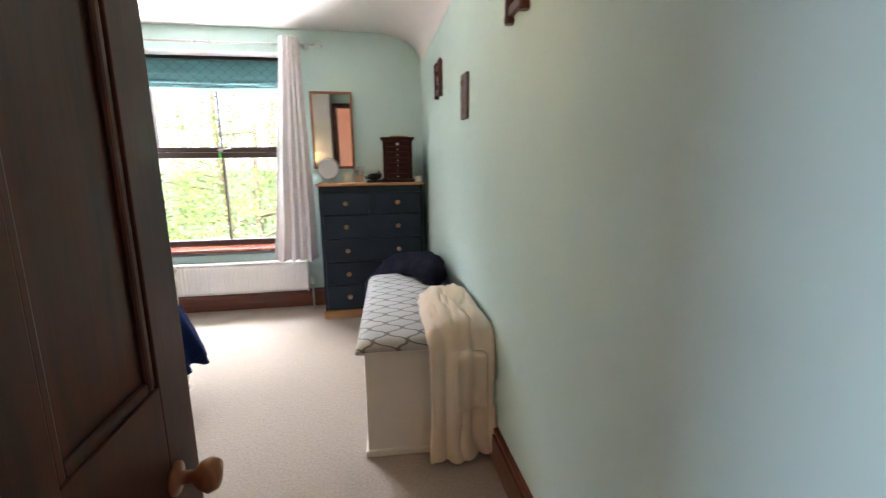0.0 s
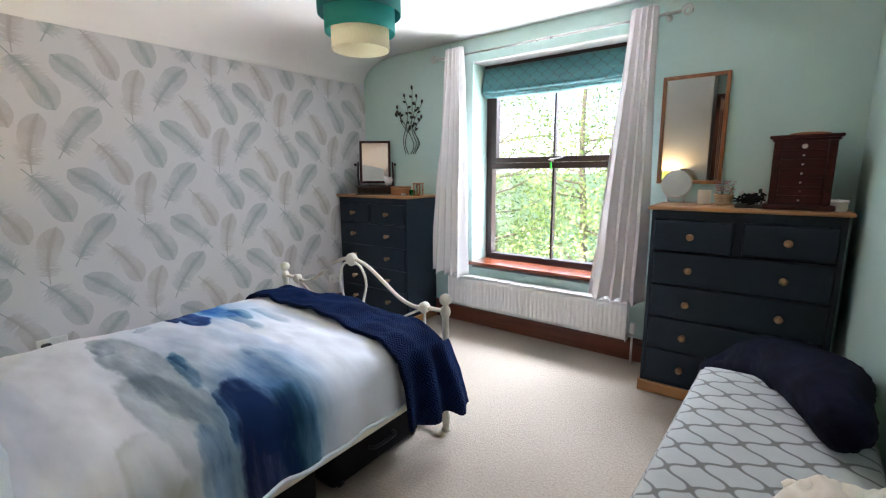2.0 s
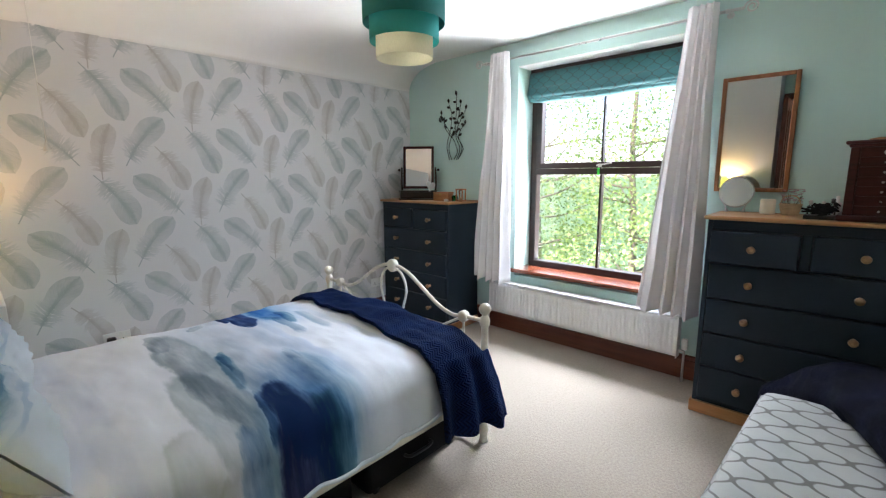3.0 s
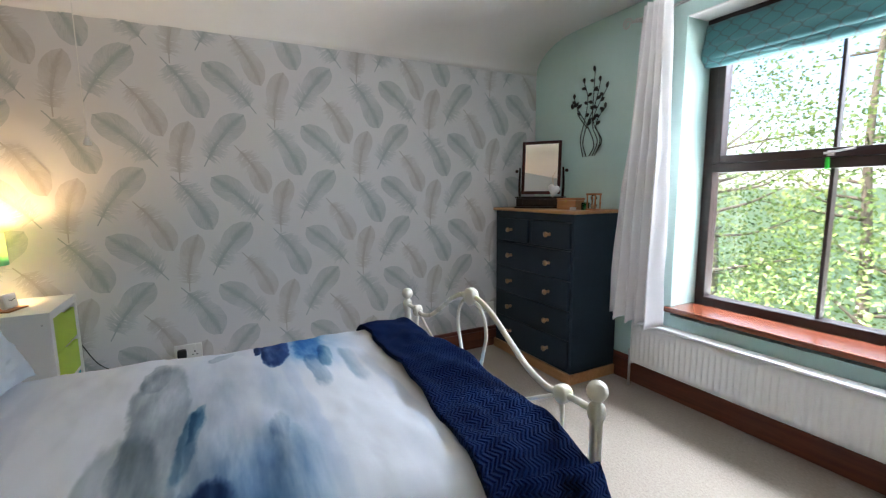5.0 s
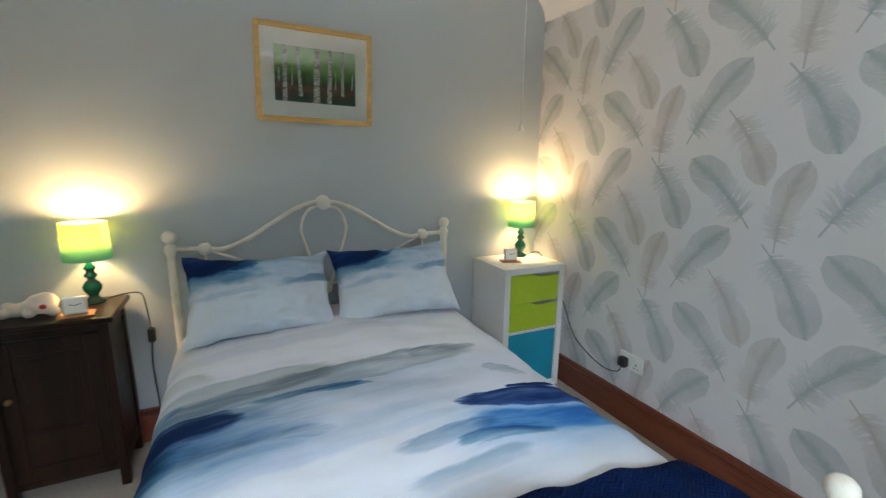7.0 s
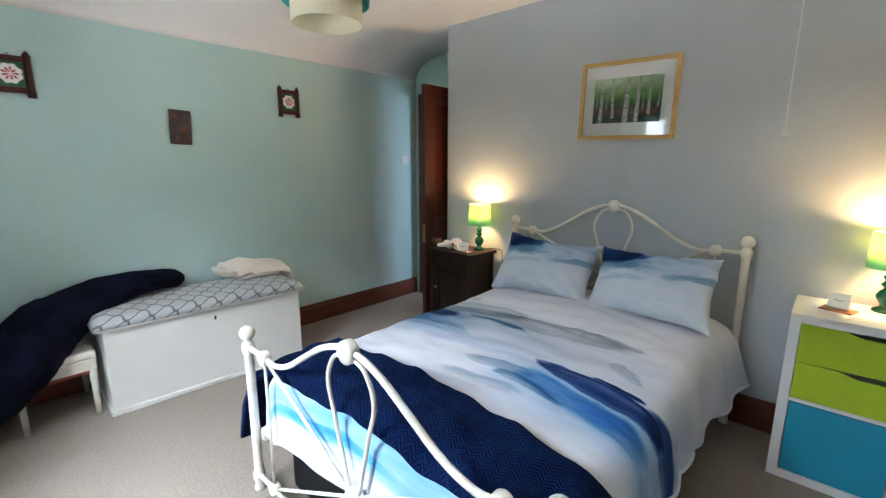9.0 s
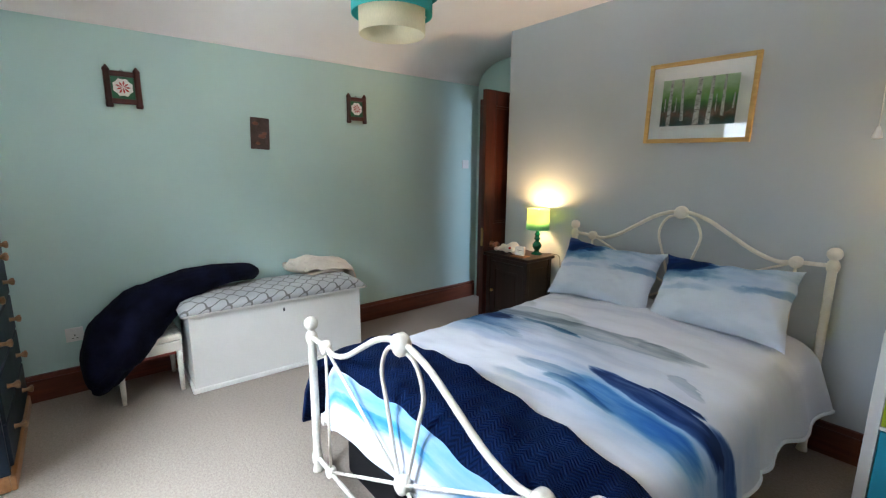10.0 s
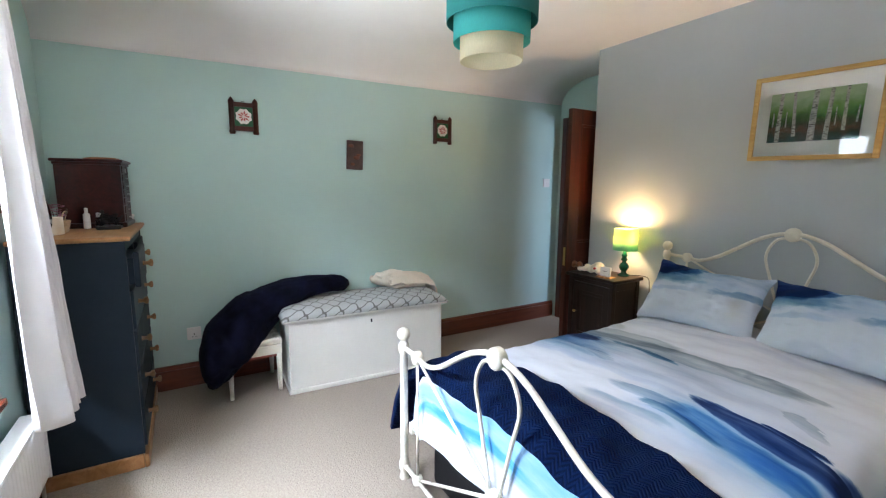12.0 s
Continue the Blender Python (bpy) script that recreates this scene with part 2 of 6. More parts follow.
def feather_ink(name, colour):
    """Thin printed ink that pales from shaft to barb ends; U runs out along a barb, V along the shaft."""
    n = Nodes(name)
    sep = n.add("SeparateXYZ")
    n.link(n.add("TexCoord").outputs["UV"], sep.inputs[0])
    out, along = sep.outputs[0], sep.outputs[1]
    geo = n.add("NewGeometry")
    skew = n.add("CombineXYZ")
    n.link(n.math("SUBTRACT", n.math("MULTIPLY", along, 30.0), n.math("MULTIPLY", out, 11.0)), skew.inputs[0])
    n.link(n.math("MULTIPLY", geo.outputs["Random Per Island"], 60.0), skew.inputs[1])
    streak = n.noise(skew.outputs[0], 1.4, 3, 0.6)
    wash = n.noise(n.coords(), 14, 3)
    k = n.math("SUBTRACT", 0.86, n.math("MULTIPLY", n.math("POWER", out, 2.0), n.math("SUBTRACT", 0.66, n.math("MULTIPLY", n.smooth(along, 0.45, 0.8), 0.60))))
    k = n.math("MULTIPLY", k, n.math("ADD", 0.15, n.math("MULTIPLY", streak, 1.25)))
    k = n.math("ADD", k, n.math("MULTIPLY", n.math("SUBTRACT", 1.0, n.smooth(out, 0.0, 0.35)), 0.45))
    k = n.math("MULTIPLY", k, n.math("ADD", 0.6, n.math("MULTIPLY", wash, 0.6)), True)
    n.b.inputs["Specular IOR Level"].default_value = 0.25
    return n.finish(n.mix(k, PAPER, colour), 0.72)


M = {
    "teal_wall": wall_paint("teal_emulsion", (0.51, 0.68, 0.635)),
    "grey_wall": wall_paint("grey_emulsion", (0.455, 0.497, 0.520)),
    "paper": wall_paint("pale_wallpaper", PAPER),
    "white_wall": wall_paint("white_ceiling_paint", (0.85, 0.825, 0.80)),
    # peach made more orange: the landing's warm light is put into its colour
    "peach_wall": wall_paint("peach_landing_paint_warm_lit", (0.80, 0.35, 0.19)),
    "carpet": carpet_stuff(),
    "skirting": wood("stained_skirting", (0.085, 0.020, 0.010), (0.19, 0.052, 0.024), 0, 0.33, 1, 0.4),
    "skirting_y": wood("stained_skirting_along", (0.085, 0.020, 0.010), (0.19, 0.052, 0.024), 1, 0.33, 1, 0.4),
    "door_wood": wood("dark_varnished_door", (0.018, 0.0055, 0.0036), (0.096, 0.020, 0.0085), 2, 0.34, 0.8, 0.15, 0.3),
    "frame_brown": wood("dark_brown_window_paint", (0.016, 0.0085, 0.008), (0.036, 0.016, 0.013), 0, 0.38),
    "sill_wood": wood("red_brown_sill", (0.10, 0.024, 0.011), (0.22, 0.06, 0.026), 0, 0.2, 1, 0.6),
    "navy_paint": plain("blue_black_furniture_paint", (0.018, 0.028, 0.041), 0.46, 0.16, 5, 70, 0.1, 0, 0, 0.002, 0.17),
    "pine": wood("waxed_pine", (0.28, 0.125, 0.045), (0.46, 0.24, 0.10), 0, 0.42, 0.8),
    "pine_dark": wood("aged_pine", (0.25, 0.10, 0.035), (0.44, 0.21, 0.08), 0, 0.4, 1.2),
    "knob_wood": wood("turned_wooden_knob", (0.20, 0.10, 0.045), (0.42, 0.25, 0.12), 1, 0.35, 3),
    "oak_dark": wood("blackened_oak", (0.006, 0.0026, 0.0018), (0.024, 0.010, 0.0055), 2, 0.34, 1, 0.08, 0.25),
    "mahogany": wood("polished_mahogany", (0.014, 0.003, 0.0025), (0.058, 0.009, 0.007), 0, 0.36, 2, 0.10, 0.22),
    "mirror_wood": wood("orange_brown_mirror_frame", (0.17, 0.060, 0.022), (0.34, 0.14, 0.055), 2, 0.35, 2),
    "pale_frame": wood("limed_ash_frame", (0.46, 0.28, 0.085), (0.64, 0.43, 0.15), 0, 0.45, 2),
    "cream_metal": plain("cream_enamelled_iron", (0.74, 0.70, 0.60), 0.28, 0.06, 12, 90, 0.03),
    "white_gloss": plain("white_enamel", (0.80, 0.79, 0.77), 0.32, 0.03, 4, 60, 0.03),
    "white_plastic": plain("white_plastic", (0.76, 0.75, 0.72), 0.35, 0.03, 10, 90, 0.02),
    "white_board": plain("white_melamine", (0.78, 0.77, 0.75), 0.4, 0.03, 5, 60, 0.02),
    "chest_white": plain("off_white_painted_board", (0.66, 0.65, 0.60), 0.5, 0.05, 4, 60, 0.06),
    "lime": plain("lime_green_drawer", (0.42, 0.56, 0.02), 0.42, 0.05, 5, 60, 0.03),
    "turquoise": plain("turquoise_fabric_box", (0.02, 0.29, 0.42), 0.6, 0.10, 5, 200, 0.2),
    "black": plain("black_plastic", (0.012, 0.012, 0.013), 0.45, 0.1, 8, 90, 0.04),
    "black_cloth": plain("black_suitcase_cloth", (0.006, 0.006, 0.007), 0.8, 0.2, 8, 220, 0.25, 0, 0, 0.002, 0.2),
    "iron": plain("dark_wrought_iron", (0.045, 0.05, 0.045), 0.5, 0.2, 15, 80, 0.1, 0.7),
    "steel": plain("brushed_steel", (0.58, 0.57, 0.55), 0.3, 0.05, 15, 120, 0.03, 1.0),
    "brass": plain("aged_brass", (0.42, 0.28, 0.10), 0.35, 0.12, 20, 120, 0.04, 1.0),
    "curtain": plain("pale_linen_curtain", (0.78, 0.755, 0.76), 0.9, 0.05, 4, 300, 0.25, 0, 0.1),
    "blind": trellis("teal_trellis_blind", (0.045, 0.155, 0.165), (0.045, 0.09, 0.09), (0.05, 0.042), (0, 2), 0.2),
    "bench_cloth": trellis("grey_trellis_bench_cloth", (0.37, 0.375, 0.36), (0.115, 0.108, 0.098), (0.074, 0.060), (0, 1), 0.26),
    "towel": plain("cream_towelling", (0.76, 0.66, 0.53), 0.95, 0.06, 7, 260, 0.7, 0, 0.3, 0.005),
    "coat": pile("navy_coat_cloth", (0.0045, 0.0055, 0.016), 0.0, 0.04),
    "throw": pile("royal_blue_fleece", (0.0013, 0.0062, 0.029), 0.9, 0.22),
    "mattress": plain("pale_blue_white_sheet", (0.66, 0.72, 0.78), 0.85, 0.05, 5, 200, 0.15),
    "lamp_green": plain("glazed_green_ceramic", (0.004, 0.085, 0.05), 0.12, 0.15, 14, 60, 0.02),
    "glass": glass("clear_glass"),
    "mirror": mirror("mirror_silver"),
    "plush": plain("cream_plush", (0.72, 0.62, 0.52), 0.95, 0.08, 12, 220, 0.6, 0, 0.4, 0.004),
    "red": plain("red_felt", (0.45, 0.03, 0.03), 0.8, 0.1),
    "stone": plain("pale_grey_stone", (0.55, 0.54, 0.53), 0.7, 0.1),
    "wicker": plain("woven_wicker", (0.50, 0.36, 0.22), 0.75, 0.25, 30, 160, 0.5),
    "flower": plain("dried_pink_flowers", (0.42, 0.20, 0.27), 0.85, 0.35, 40, 90, 0.3),
    "candle": plain("ivory_wax", (0.72, 0.66, 0.55), 0.5, 0.05),
    "mount": plain("white_picture_mount", (0.86, 0.85, 0.80), 0.8, 0.02),
    "red_wood": plain("red_seat_cover", (0.30, 0.06, 0.035), 0.6, 0.15, 8, 120, 0.15),
    "copper_tile": plain("dark_copper_relief", (0.085, 0.055, 0.05), 0.5, 0.5, 16, 60, 0.3, 0.4),
    "green_tile": plain("green_glazed_tile", (0.03, 0.12, 0.06), 0.2, 0.15, 14, 60, 0.03),
    "bark": plain("grey_brown_bark", (0.12, 0.09, 0.06), 0.9, 0.3, 8, 60, 0.5, 0, 0, 0.02),
    "grass": plain("rough_grass", (0.07, 0.11, 0.035), 0.9, 0.4, 0.6, 20, 0.5, 0, 0, 0.05),
    "stone_wall": plain("grey_outer_stone", (0.30, 0.29, 0.27), 0.85, 0.2, 3, 40, 0.4, 0, 0, 0.01),
    "bulb": glow("warm_bulb", (1.0, 0.70, 0.38), 9.0),
    "green_tag": plain("bright_green_tag", (0.05, 0.62, 0.05), 0.4, 0.05),
    "ivory_shade": shade_cloth("ivory_shade_cloth", (0.86, 0.81, 0.64), 0.66),
    "teal_shade": shade_cloth("teal_shade_cloth", (0.09, 0.52, 0.50), 0.5),
    "dark_teal_shade": shade_cloth("dark_teal_shade_cloth", (0.02, 0.20, 0.19), 0.2),
    "lamp_shade": shade_cloth("green_lampshade_cloth", (0.62, 0.70, 0.34), 0.5, ((0.20, 0.52, 0.38), 0.185, 0.285)),
}


def leaf_stuff():
    n = Nodes("garden_leaf")
    geo = n.add("NewGeometry")
    col = n.ramp(geo.outputs["Random Per Island"], [(0.0, (0.07, 0.12, 0.025)), (0.5, (0.17, 0.23, 0.05)), (1.0, (0.30, 0.32, 0.11))])
    t, mixer = n.add("BsdfTranslucent"), n.add("MixShader")
    n.link(col, n.b.inputs["Base Color"])
    n.link(col, t.inputs["Color"])
    n.b.inputs["Roughness"].default_value = 0.5
    mixer.inputs[0].default_value = 0.5
    n.link(n.b.outputs[0], mixer.inputs[1])
    n.link(t.outputs[0], mixer.inputs[2])
    n.link(mixer.outputs[0], n.t.nodes["Material Output"].inputs["Surface"])
    return n.m


M["leaf"] = leaf_stuff()
NAVY, SLATE, SKYB, GREYB, PALE = (0.003, 0.030, 0.115), (0.065, 0.155, 0.25), (0.15, 0.36, 0.62), (0.25, 0.305, 0.365), (0.50, 0.57, 0.68)
TEALB, PLUM = (0.035, 0.11, 0.18), (0.010, 0.016, 0.055)

# ---- mesh helpers ----


def B():
    return bmesh.new()


def box(bm, x0, x1, y0, y1, z0, z1, bevel=0.0, m=None, segs=2):
    t = bmesh.new()
    bmesh.ops.create_cube(t, size=1.0)
    for v in t.verts:
        v.co = Vector((x0 + (v.co.x + 0.5) * (x1 - x0), y0 + (v.co.y + 0.5) * (y1 - y0), z0 + (v.co.z + 0.5) * (z1 - z0)))
    if bevel > 0:
        bmesh.ops.bevel(t, geom=list(t.edges), offset=bevel, segments=segs, affect="EDGES", profile=0.5)
    if m is not None:
        t.transform(m)
    me = bpy.data.meshes.new("tmp")
    t.to_mesh(me)
    bm.from_mesh(me)
    bpy.data.meshes.remove(me)
    t.free()
    return bm


def lathe(bm, profile, at=(0, 0, 0), seg=24, m=None):
    rings, start = [], len(bm.verts)
    for r, z in profile:
        rings.append([bm.verts.new(Vector((r * math.cos(a), r * math.sin(a), z))) for a in (2 * math.pi * i / seg for i in range(seg))])
    for a, b in zip(rings, rings[1:]):
        for i in range(seg):
            f = bm.faces.new((a[i], a[(i + 1) % seg], b[(i + 1) % seg], b[i]))
            f.smooth = True
    for ring, flip in ((rings[0], True), (rings[-1], False)):
        bm.faces.new(list(reversed(ring)) if flip else ring)
    bm.verts.ensure_lookup_table()
    for v in list(bm.verts)[start:]:
        if m is not None:
            v.co = m @ v.co
        v.co += Vector(at)
    return bm


def ball(bm, at, r, squash=1.0, seg=18):
    n = 10
    return lathe(bm, [(max(1e-4, r * math.sin(math.pi * i / n)), -r * squash * math.cos(math.pi * i / n)) for i in range(n + 1)], at, seg)


def spline(pts, per=8):
    """Points along a smooth curve through pts."""
    p = [Vector(q) for q in pts]
    p = [2 * p[0] - p[1]] + p + [2 * p[-1] - p[-2]]
    out = []
    for i in range(1, len(p) - 2):
        a, b, c, d = p[i - 1:i + 3]
        for k in range(per):
            t = k / per
            out.append(0.5 * (2 * b + (c - a) * t + (2 * a - 5 * b + 4 * c - d) * t * t + (3 * b - 3 * c + d - a) * t ** 3))
    return out + [p[-2]]


def tube(bm, pts, r, seg=10, taper=None):
    pts = [Vector(p) for p in pts]
    rings, side = [], None
    for i, p in enumerate(pts):
        d = (pts[min(i + 1, len(pts) - 1)] - pts[max(i - 1, 0)]).normalized()
        if side is None:
            side = d.orthogonal().normalized()
        side = (side - d * side.dot(d)).normalized()
        up = d.cross(side)
        rr = r if taper is None else r + (taper - r) * i / (len(pts) - 1)
        rings.append([bm.verts.new(p + rr * (math.cos(a) * side + math.sin(a) * up)) for a in (2 * math.pi * k / seg for k in range(seg))])
    for a, b in zip(rings, rings[1:]):
        for i in range(seg):
            bm.faces.new((a[i], a[(i + 1) % seg], b[(i + 1) % seg], b[i])).smooth = True
    bm.faces.new(list(reversed(rings[0])))
    bm.faces.new(rings[-1])
    return bm


def sheet(bm, fn, nu, nv, thick=0.0, uv=None):
    """A smooth sheet fn(u, v), given a thickness along its normals."""
    lay = bm.loops.layers.uv.verify()
    grid = [[Vector(fn(i / nu, j / nv)) for j in range(nv + 1)] for i in range(nu + 1)]

    def normal(i, j):
        a = grid[min(i + 1, nu)][j] - grid[max(i - 1, 0)][j]
        b = grid[i][min(j + 1, nv)] - grid[i][max(j - 1, 0)]
        c = a.cross(b)
        return c.normalized() if c.length > 1e-9 else Vector((0, 0, 1))

    front = [[bm.verts.new(grid[i][j]) for j in range(nv + 1)] for i in range(nu + 1)]
    layers = [(front, False)]
    if thick:
        layers.append(([[bm.verts.new(grid[i][j] - thick * normal(i, j)) for j in range(nv + 1)] for i in range(nu + 1)], True))
    for verts, flip in layers:
        for i in range(nu):
            for j in range(nv):
                idx = [(i, j), (i + 1, j), (i + 1, j + 1), (i, j + 1)]
                if flip:
                    idx.reverse()
                f = bm.faces.new([verts[a][b] for a, b in idx])
                f.smooth = True
                for loop, (a, b) in zip(f.loops, idx):
                    loop[lay].uv = uv(a / nu, b / nv) if uv else (a / nu, b / nv)
    if thick:
        back = layers[1][0]
        rim = [(i, 0) for i in range(nu)] + [(nu, j) for j in range(nv)] + [(i, nv) for i in range(nu, 0, -1)] + [(0, j) for j in range(nv, 0, -1)]
        for (a, b), (c, d) in zip(rim, rim[1:] + rim[:1]):
            f = bm.faces.new((front[c][d], front[a][b], back[a][b], back[c][d]))
            for loop, (p, q) in zip(f.loops, ((c, d), (a, b), (a, b), (c, d))):
                loop[lay].uv = uv(p / nu, q / nv) if uv else (p / nu, q / nv)
    return bm


def part(name, bm, material, parent=None, label="", m=None):
    me = bpy.data.meshes.new(name)
    bm.to_mesh(me)
    bm.free()
    me.materials.append(material)
    ob = new(name, me)
    if parent is not None:
        ob.parent = parent
    if m is not None:
        ob.matrix_basis = m
    return tagged(ob, label)


def thing(name, at, label, category, group="", rz=0.0, kind=""):
    ob = new(name)
    ob.empty_display_size = 0.1
    ob.matrix_basis = pose(*at, 0, 0, rz)
    return tagged(ob, label, category, group, kind)


def piece(name, bm, material, label="", kind="structure"):
    return tagged(part(name, bm, material), label, "", "", kind)


def wob(x, y, z=0.0, s=1.0):
    return noise.noise(Vector((x * s, y * s, z * s)))


# ---- large structure ----
XW, XE, YG, YN, YD, XA, ZC = -3.5, 0.245, 1.89, 5.39, 1.30, -0.71, 2.43
WX0, WX1, WZ0, WZ1, YP = -2.20, -0.94, 0.545, 2.245, 5.62

bm = B()
box(bm, XW - 0.3, 1.7, -0.6, YN + 0.31, -0.18, 0.0)
piece("floor", bm, M["carpet"], "beige loop-pile fitted carpet")

bm = B()
box(bm, XW - 0.3, WX0, YN, YN + 0.31, -0.18, 2.7)
box(bm, WX1, XE + 0.3, YN, YN + 0.31, -0.18, 2.7)
box(bm, WX0, WX1, YN, YN + 0.31, -0.18, WZ0 - 0.03)
box(bm, WX0, WX1, YN, YN + 0.31, WZ1, 2.7)
piece("wall_north", bm, M["teal_wall"], "pale teal painted plaster wall round a deep window")
bm = B()
box(bm, XE, XE + 0.3, YD - 0.15, YN, -0.18, 2.7)
piece("wall_east", bm, M["teal_wall"], "pale teal painted plaster wall")
bm = B()
box(bm, XW - 0.3, XW, YG - 0.15, YN, -0.18, 2.7)
wall_west = piece("wall_west", bm, M["paper"], "pale wallpaper printed with grey and beige feathers")
bm = B()
box(bm, XW, XA - 0.15, YG - 0.15, YG, -0.18, 2.7)
box(bm, XA - 0.15, XA, YD, YG, -0.18, 2.7)
piece("wall_south", bm, M["grey_wall"], "mid-grey painted wall behind the bed")
DX0, DX1, DZ = -0.685, 0.10, 2.005
bm = B()
box(bm, XA - 0.15, DX0 - 0.03, YD - 0.15, YD, -0.18, 2.7)
box(bm, DX1 + 0.03, XE, YD - 0.15, YD, -0.18, 2.7)
box(bm, DX0 - 0.03, DX1 + 0.03, YD - 0.15, YD, DZ + 0.03, 2.7)
piece("wall_door", bm, M["teal_wall"], "short teal wall holding the bedroom doorway")

# ceiling with a curved cove along the east and west walls
bm = B()
prof = []
for i in range(13):
    a = math.pi / 2 * i / 12
    prof.append((XW + 0.001 + 0.42 * (1 - math.cos(a)), 2.20 + 0.23 * math.sin(a)))
prof = [(XW - 0.12, 2.195)] + prof + [((XW + XE) / 2, 2.435)] + [(XW + XE - x, z) for x, z in reversed(prof)] + [(XE + 0.12, 2.195)]
rows_ = []
for j in range(9):
    y = YD - 0.1 + (YN + 0.15 - YD + 0.1) * j / 8
    f = (y - YD) / (YN - YD)
    rise = lambda x: (0.020 - 0.035 * f) if x > (XW + XE) / 2 else (-0.012 + 0.025 * f)
    rows_.append([bm.verts.new((x, y, z + rise(x) * max(0.0, (2.43 - z) / 0.23) + 0.004 * wob(x, y, 0, 1.3))) for x, z in prof])
for a, b in zip(rows_, rows_[1:]):
    for i in range(len(prof) - 1):
        bm.faces.new((a[i], b[i], b[i + 1], a[i + 1])).smooth = True
tops = [[bm.verts.new((x, y, 2.72)) for x in (XW - 0.12, XE + 0.12)] for y in (YD - 0.1, YN + 0.15)]
bm.faces.new((tops[0][0], tops[0][1], tops[1][1], tops[1][0]))
bm.faces.new([rows_[0][i] for i in range(len(prof))] + [tops[0][1], tops[0][0]])
bm.faces.new([rows_[-1][i] for i in reversed(range(len(prof)))] + [tops[1][0], tops[1][1]])
bm.faces.new((rows_[0][0], tops[0][0], tops[1][0], *[rows_[j][0] for j in range(8, 0, -1)]))
bm.faces.new((*[r[-1] for r in rows_], tops[1][1], tops[0][1]))
piece("ceiling", bm, M["white_wall"], "white plaster ceiling curving down into coved sides")
# unseen slab added over the ceiling so that no sun leaks in
bm = B()
box(bm, XW - 0.3, 1.7, -0.6, YN + 0.31, 2.73, 2.85)
piece("sun_block_slab", bm, M["stone_wall"], "unseen slab added above the ceiling to block the sun")

# landing beyond the door
bm = B()
box(bm, XE + 0.3, 1.7, 1.0, YD, -0.18, 2.7)
box(bm, 1.55, 1.7, -0.6, 1.0, -0.18, 2.7)
box(bm, -2.1, 1.55, -0.6, -0.1, -0.18, 2.7)
box(bm, -2.1, -1.95, -0.1, 0.05, -0.18, 2.7)
box(bm, -2.1, -1.95, 0.85, YD, -0.18, 2.7)
box(bm, -2.1, -1.95, 0.05, 0.85, -0.18, 0.8)
box(bm, -2.1, -1.95, 0.05, 0.85, 2.0, 2.7)
piece("wall_landing", bm, M["peach_wall"], "peach landing walls beyond the door, warm light put into their colour")
bm = B()
box(bm, -1.95, 1.55, -0.1, YD - 0.15, 2.46, 2.72)
piece("ceiling_landing", bm, M["white_wall"], "white landing ceiling")


def skirting(name, x0, x1, y0, y1, along):
    bm = B()
    box(bm, x0, x1, y0, y1, 0.0, 0.135, 0.004)
    c = 0.006
    sx, sy = ((0, c) if along == 0 else (c, 0))
    box(bm, x0 + sx, x1 - sx, y0 + sy, y1 - sy, 0.135, 0.165, 0.005)
    piece(name, bm, M["skirting"] if along == 0 else M["skirting_y"], "red-brown stained wooden skirting board")


skirting("baseboard_north", XW + 0.03, XE - 0.03, YN - 0.026, YN + 0.01, 0)
skirting("baseboard_west", XW - 0.01, XW + 0.026, YG + 0.03, YN - 0.03, 1)
skirting("baseboard_south", XW + 0.03, XA - 0.01, YG - 0.01, YG + 0.026, 0)
skirting("baseboard_east", XE - 0.026, XE + 0.01, YD + 0.03, YN - 0.03, 1)

# door frame
bm = B()
for x0, x1 in ((DX0 - 0.03, DX0), (DX1, DX1 + 0.03)):
    box(bm, x0, x1, YD - 0.16, YD + 0.002, 0, DZ, 0.003)
box(bm, DX0 - 0.03, DX1 + 0.03, YD - 0.16, YD + 0.002, DZ, DZ + 0.03, 0.003)
for x0, x1 in ((DX0, DX0 + 0.014), (DX1 - 0.014, DX1)):
    box(bm, x0, x1, YD - 0.10, YD - 0.045, 0, DZ, 0.002)
box(bm, DX1 + 0.005, DX1 + 0.095, YD + 0.002, YD + 0.024, 0, DZ + 0.08, 0.006)
box(bm, DX1 + 0.022, DX1 + 0.08, YD + 0.024, YD + 0.034, 0, DZ + 0.062, 0.004)
box(bm, DX0 - 0.022, DX1 + 0.005, YD + 0.002, YD + 0.024, DZ + 0.005, DZ + 0.08, 0.006)
piece("trim_door", bm, M["door_wood"], "dark red-brown varnished door frame and architrave")


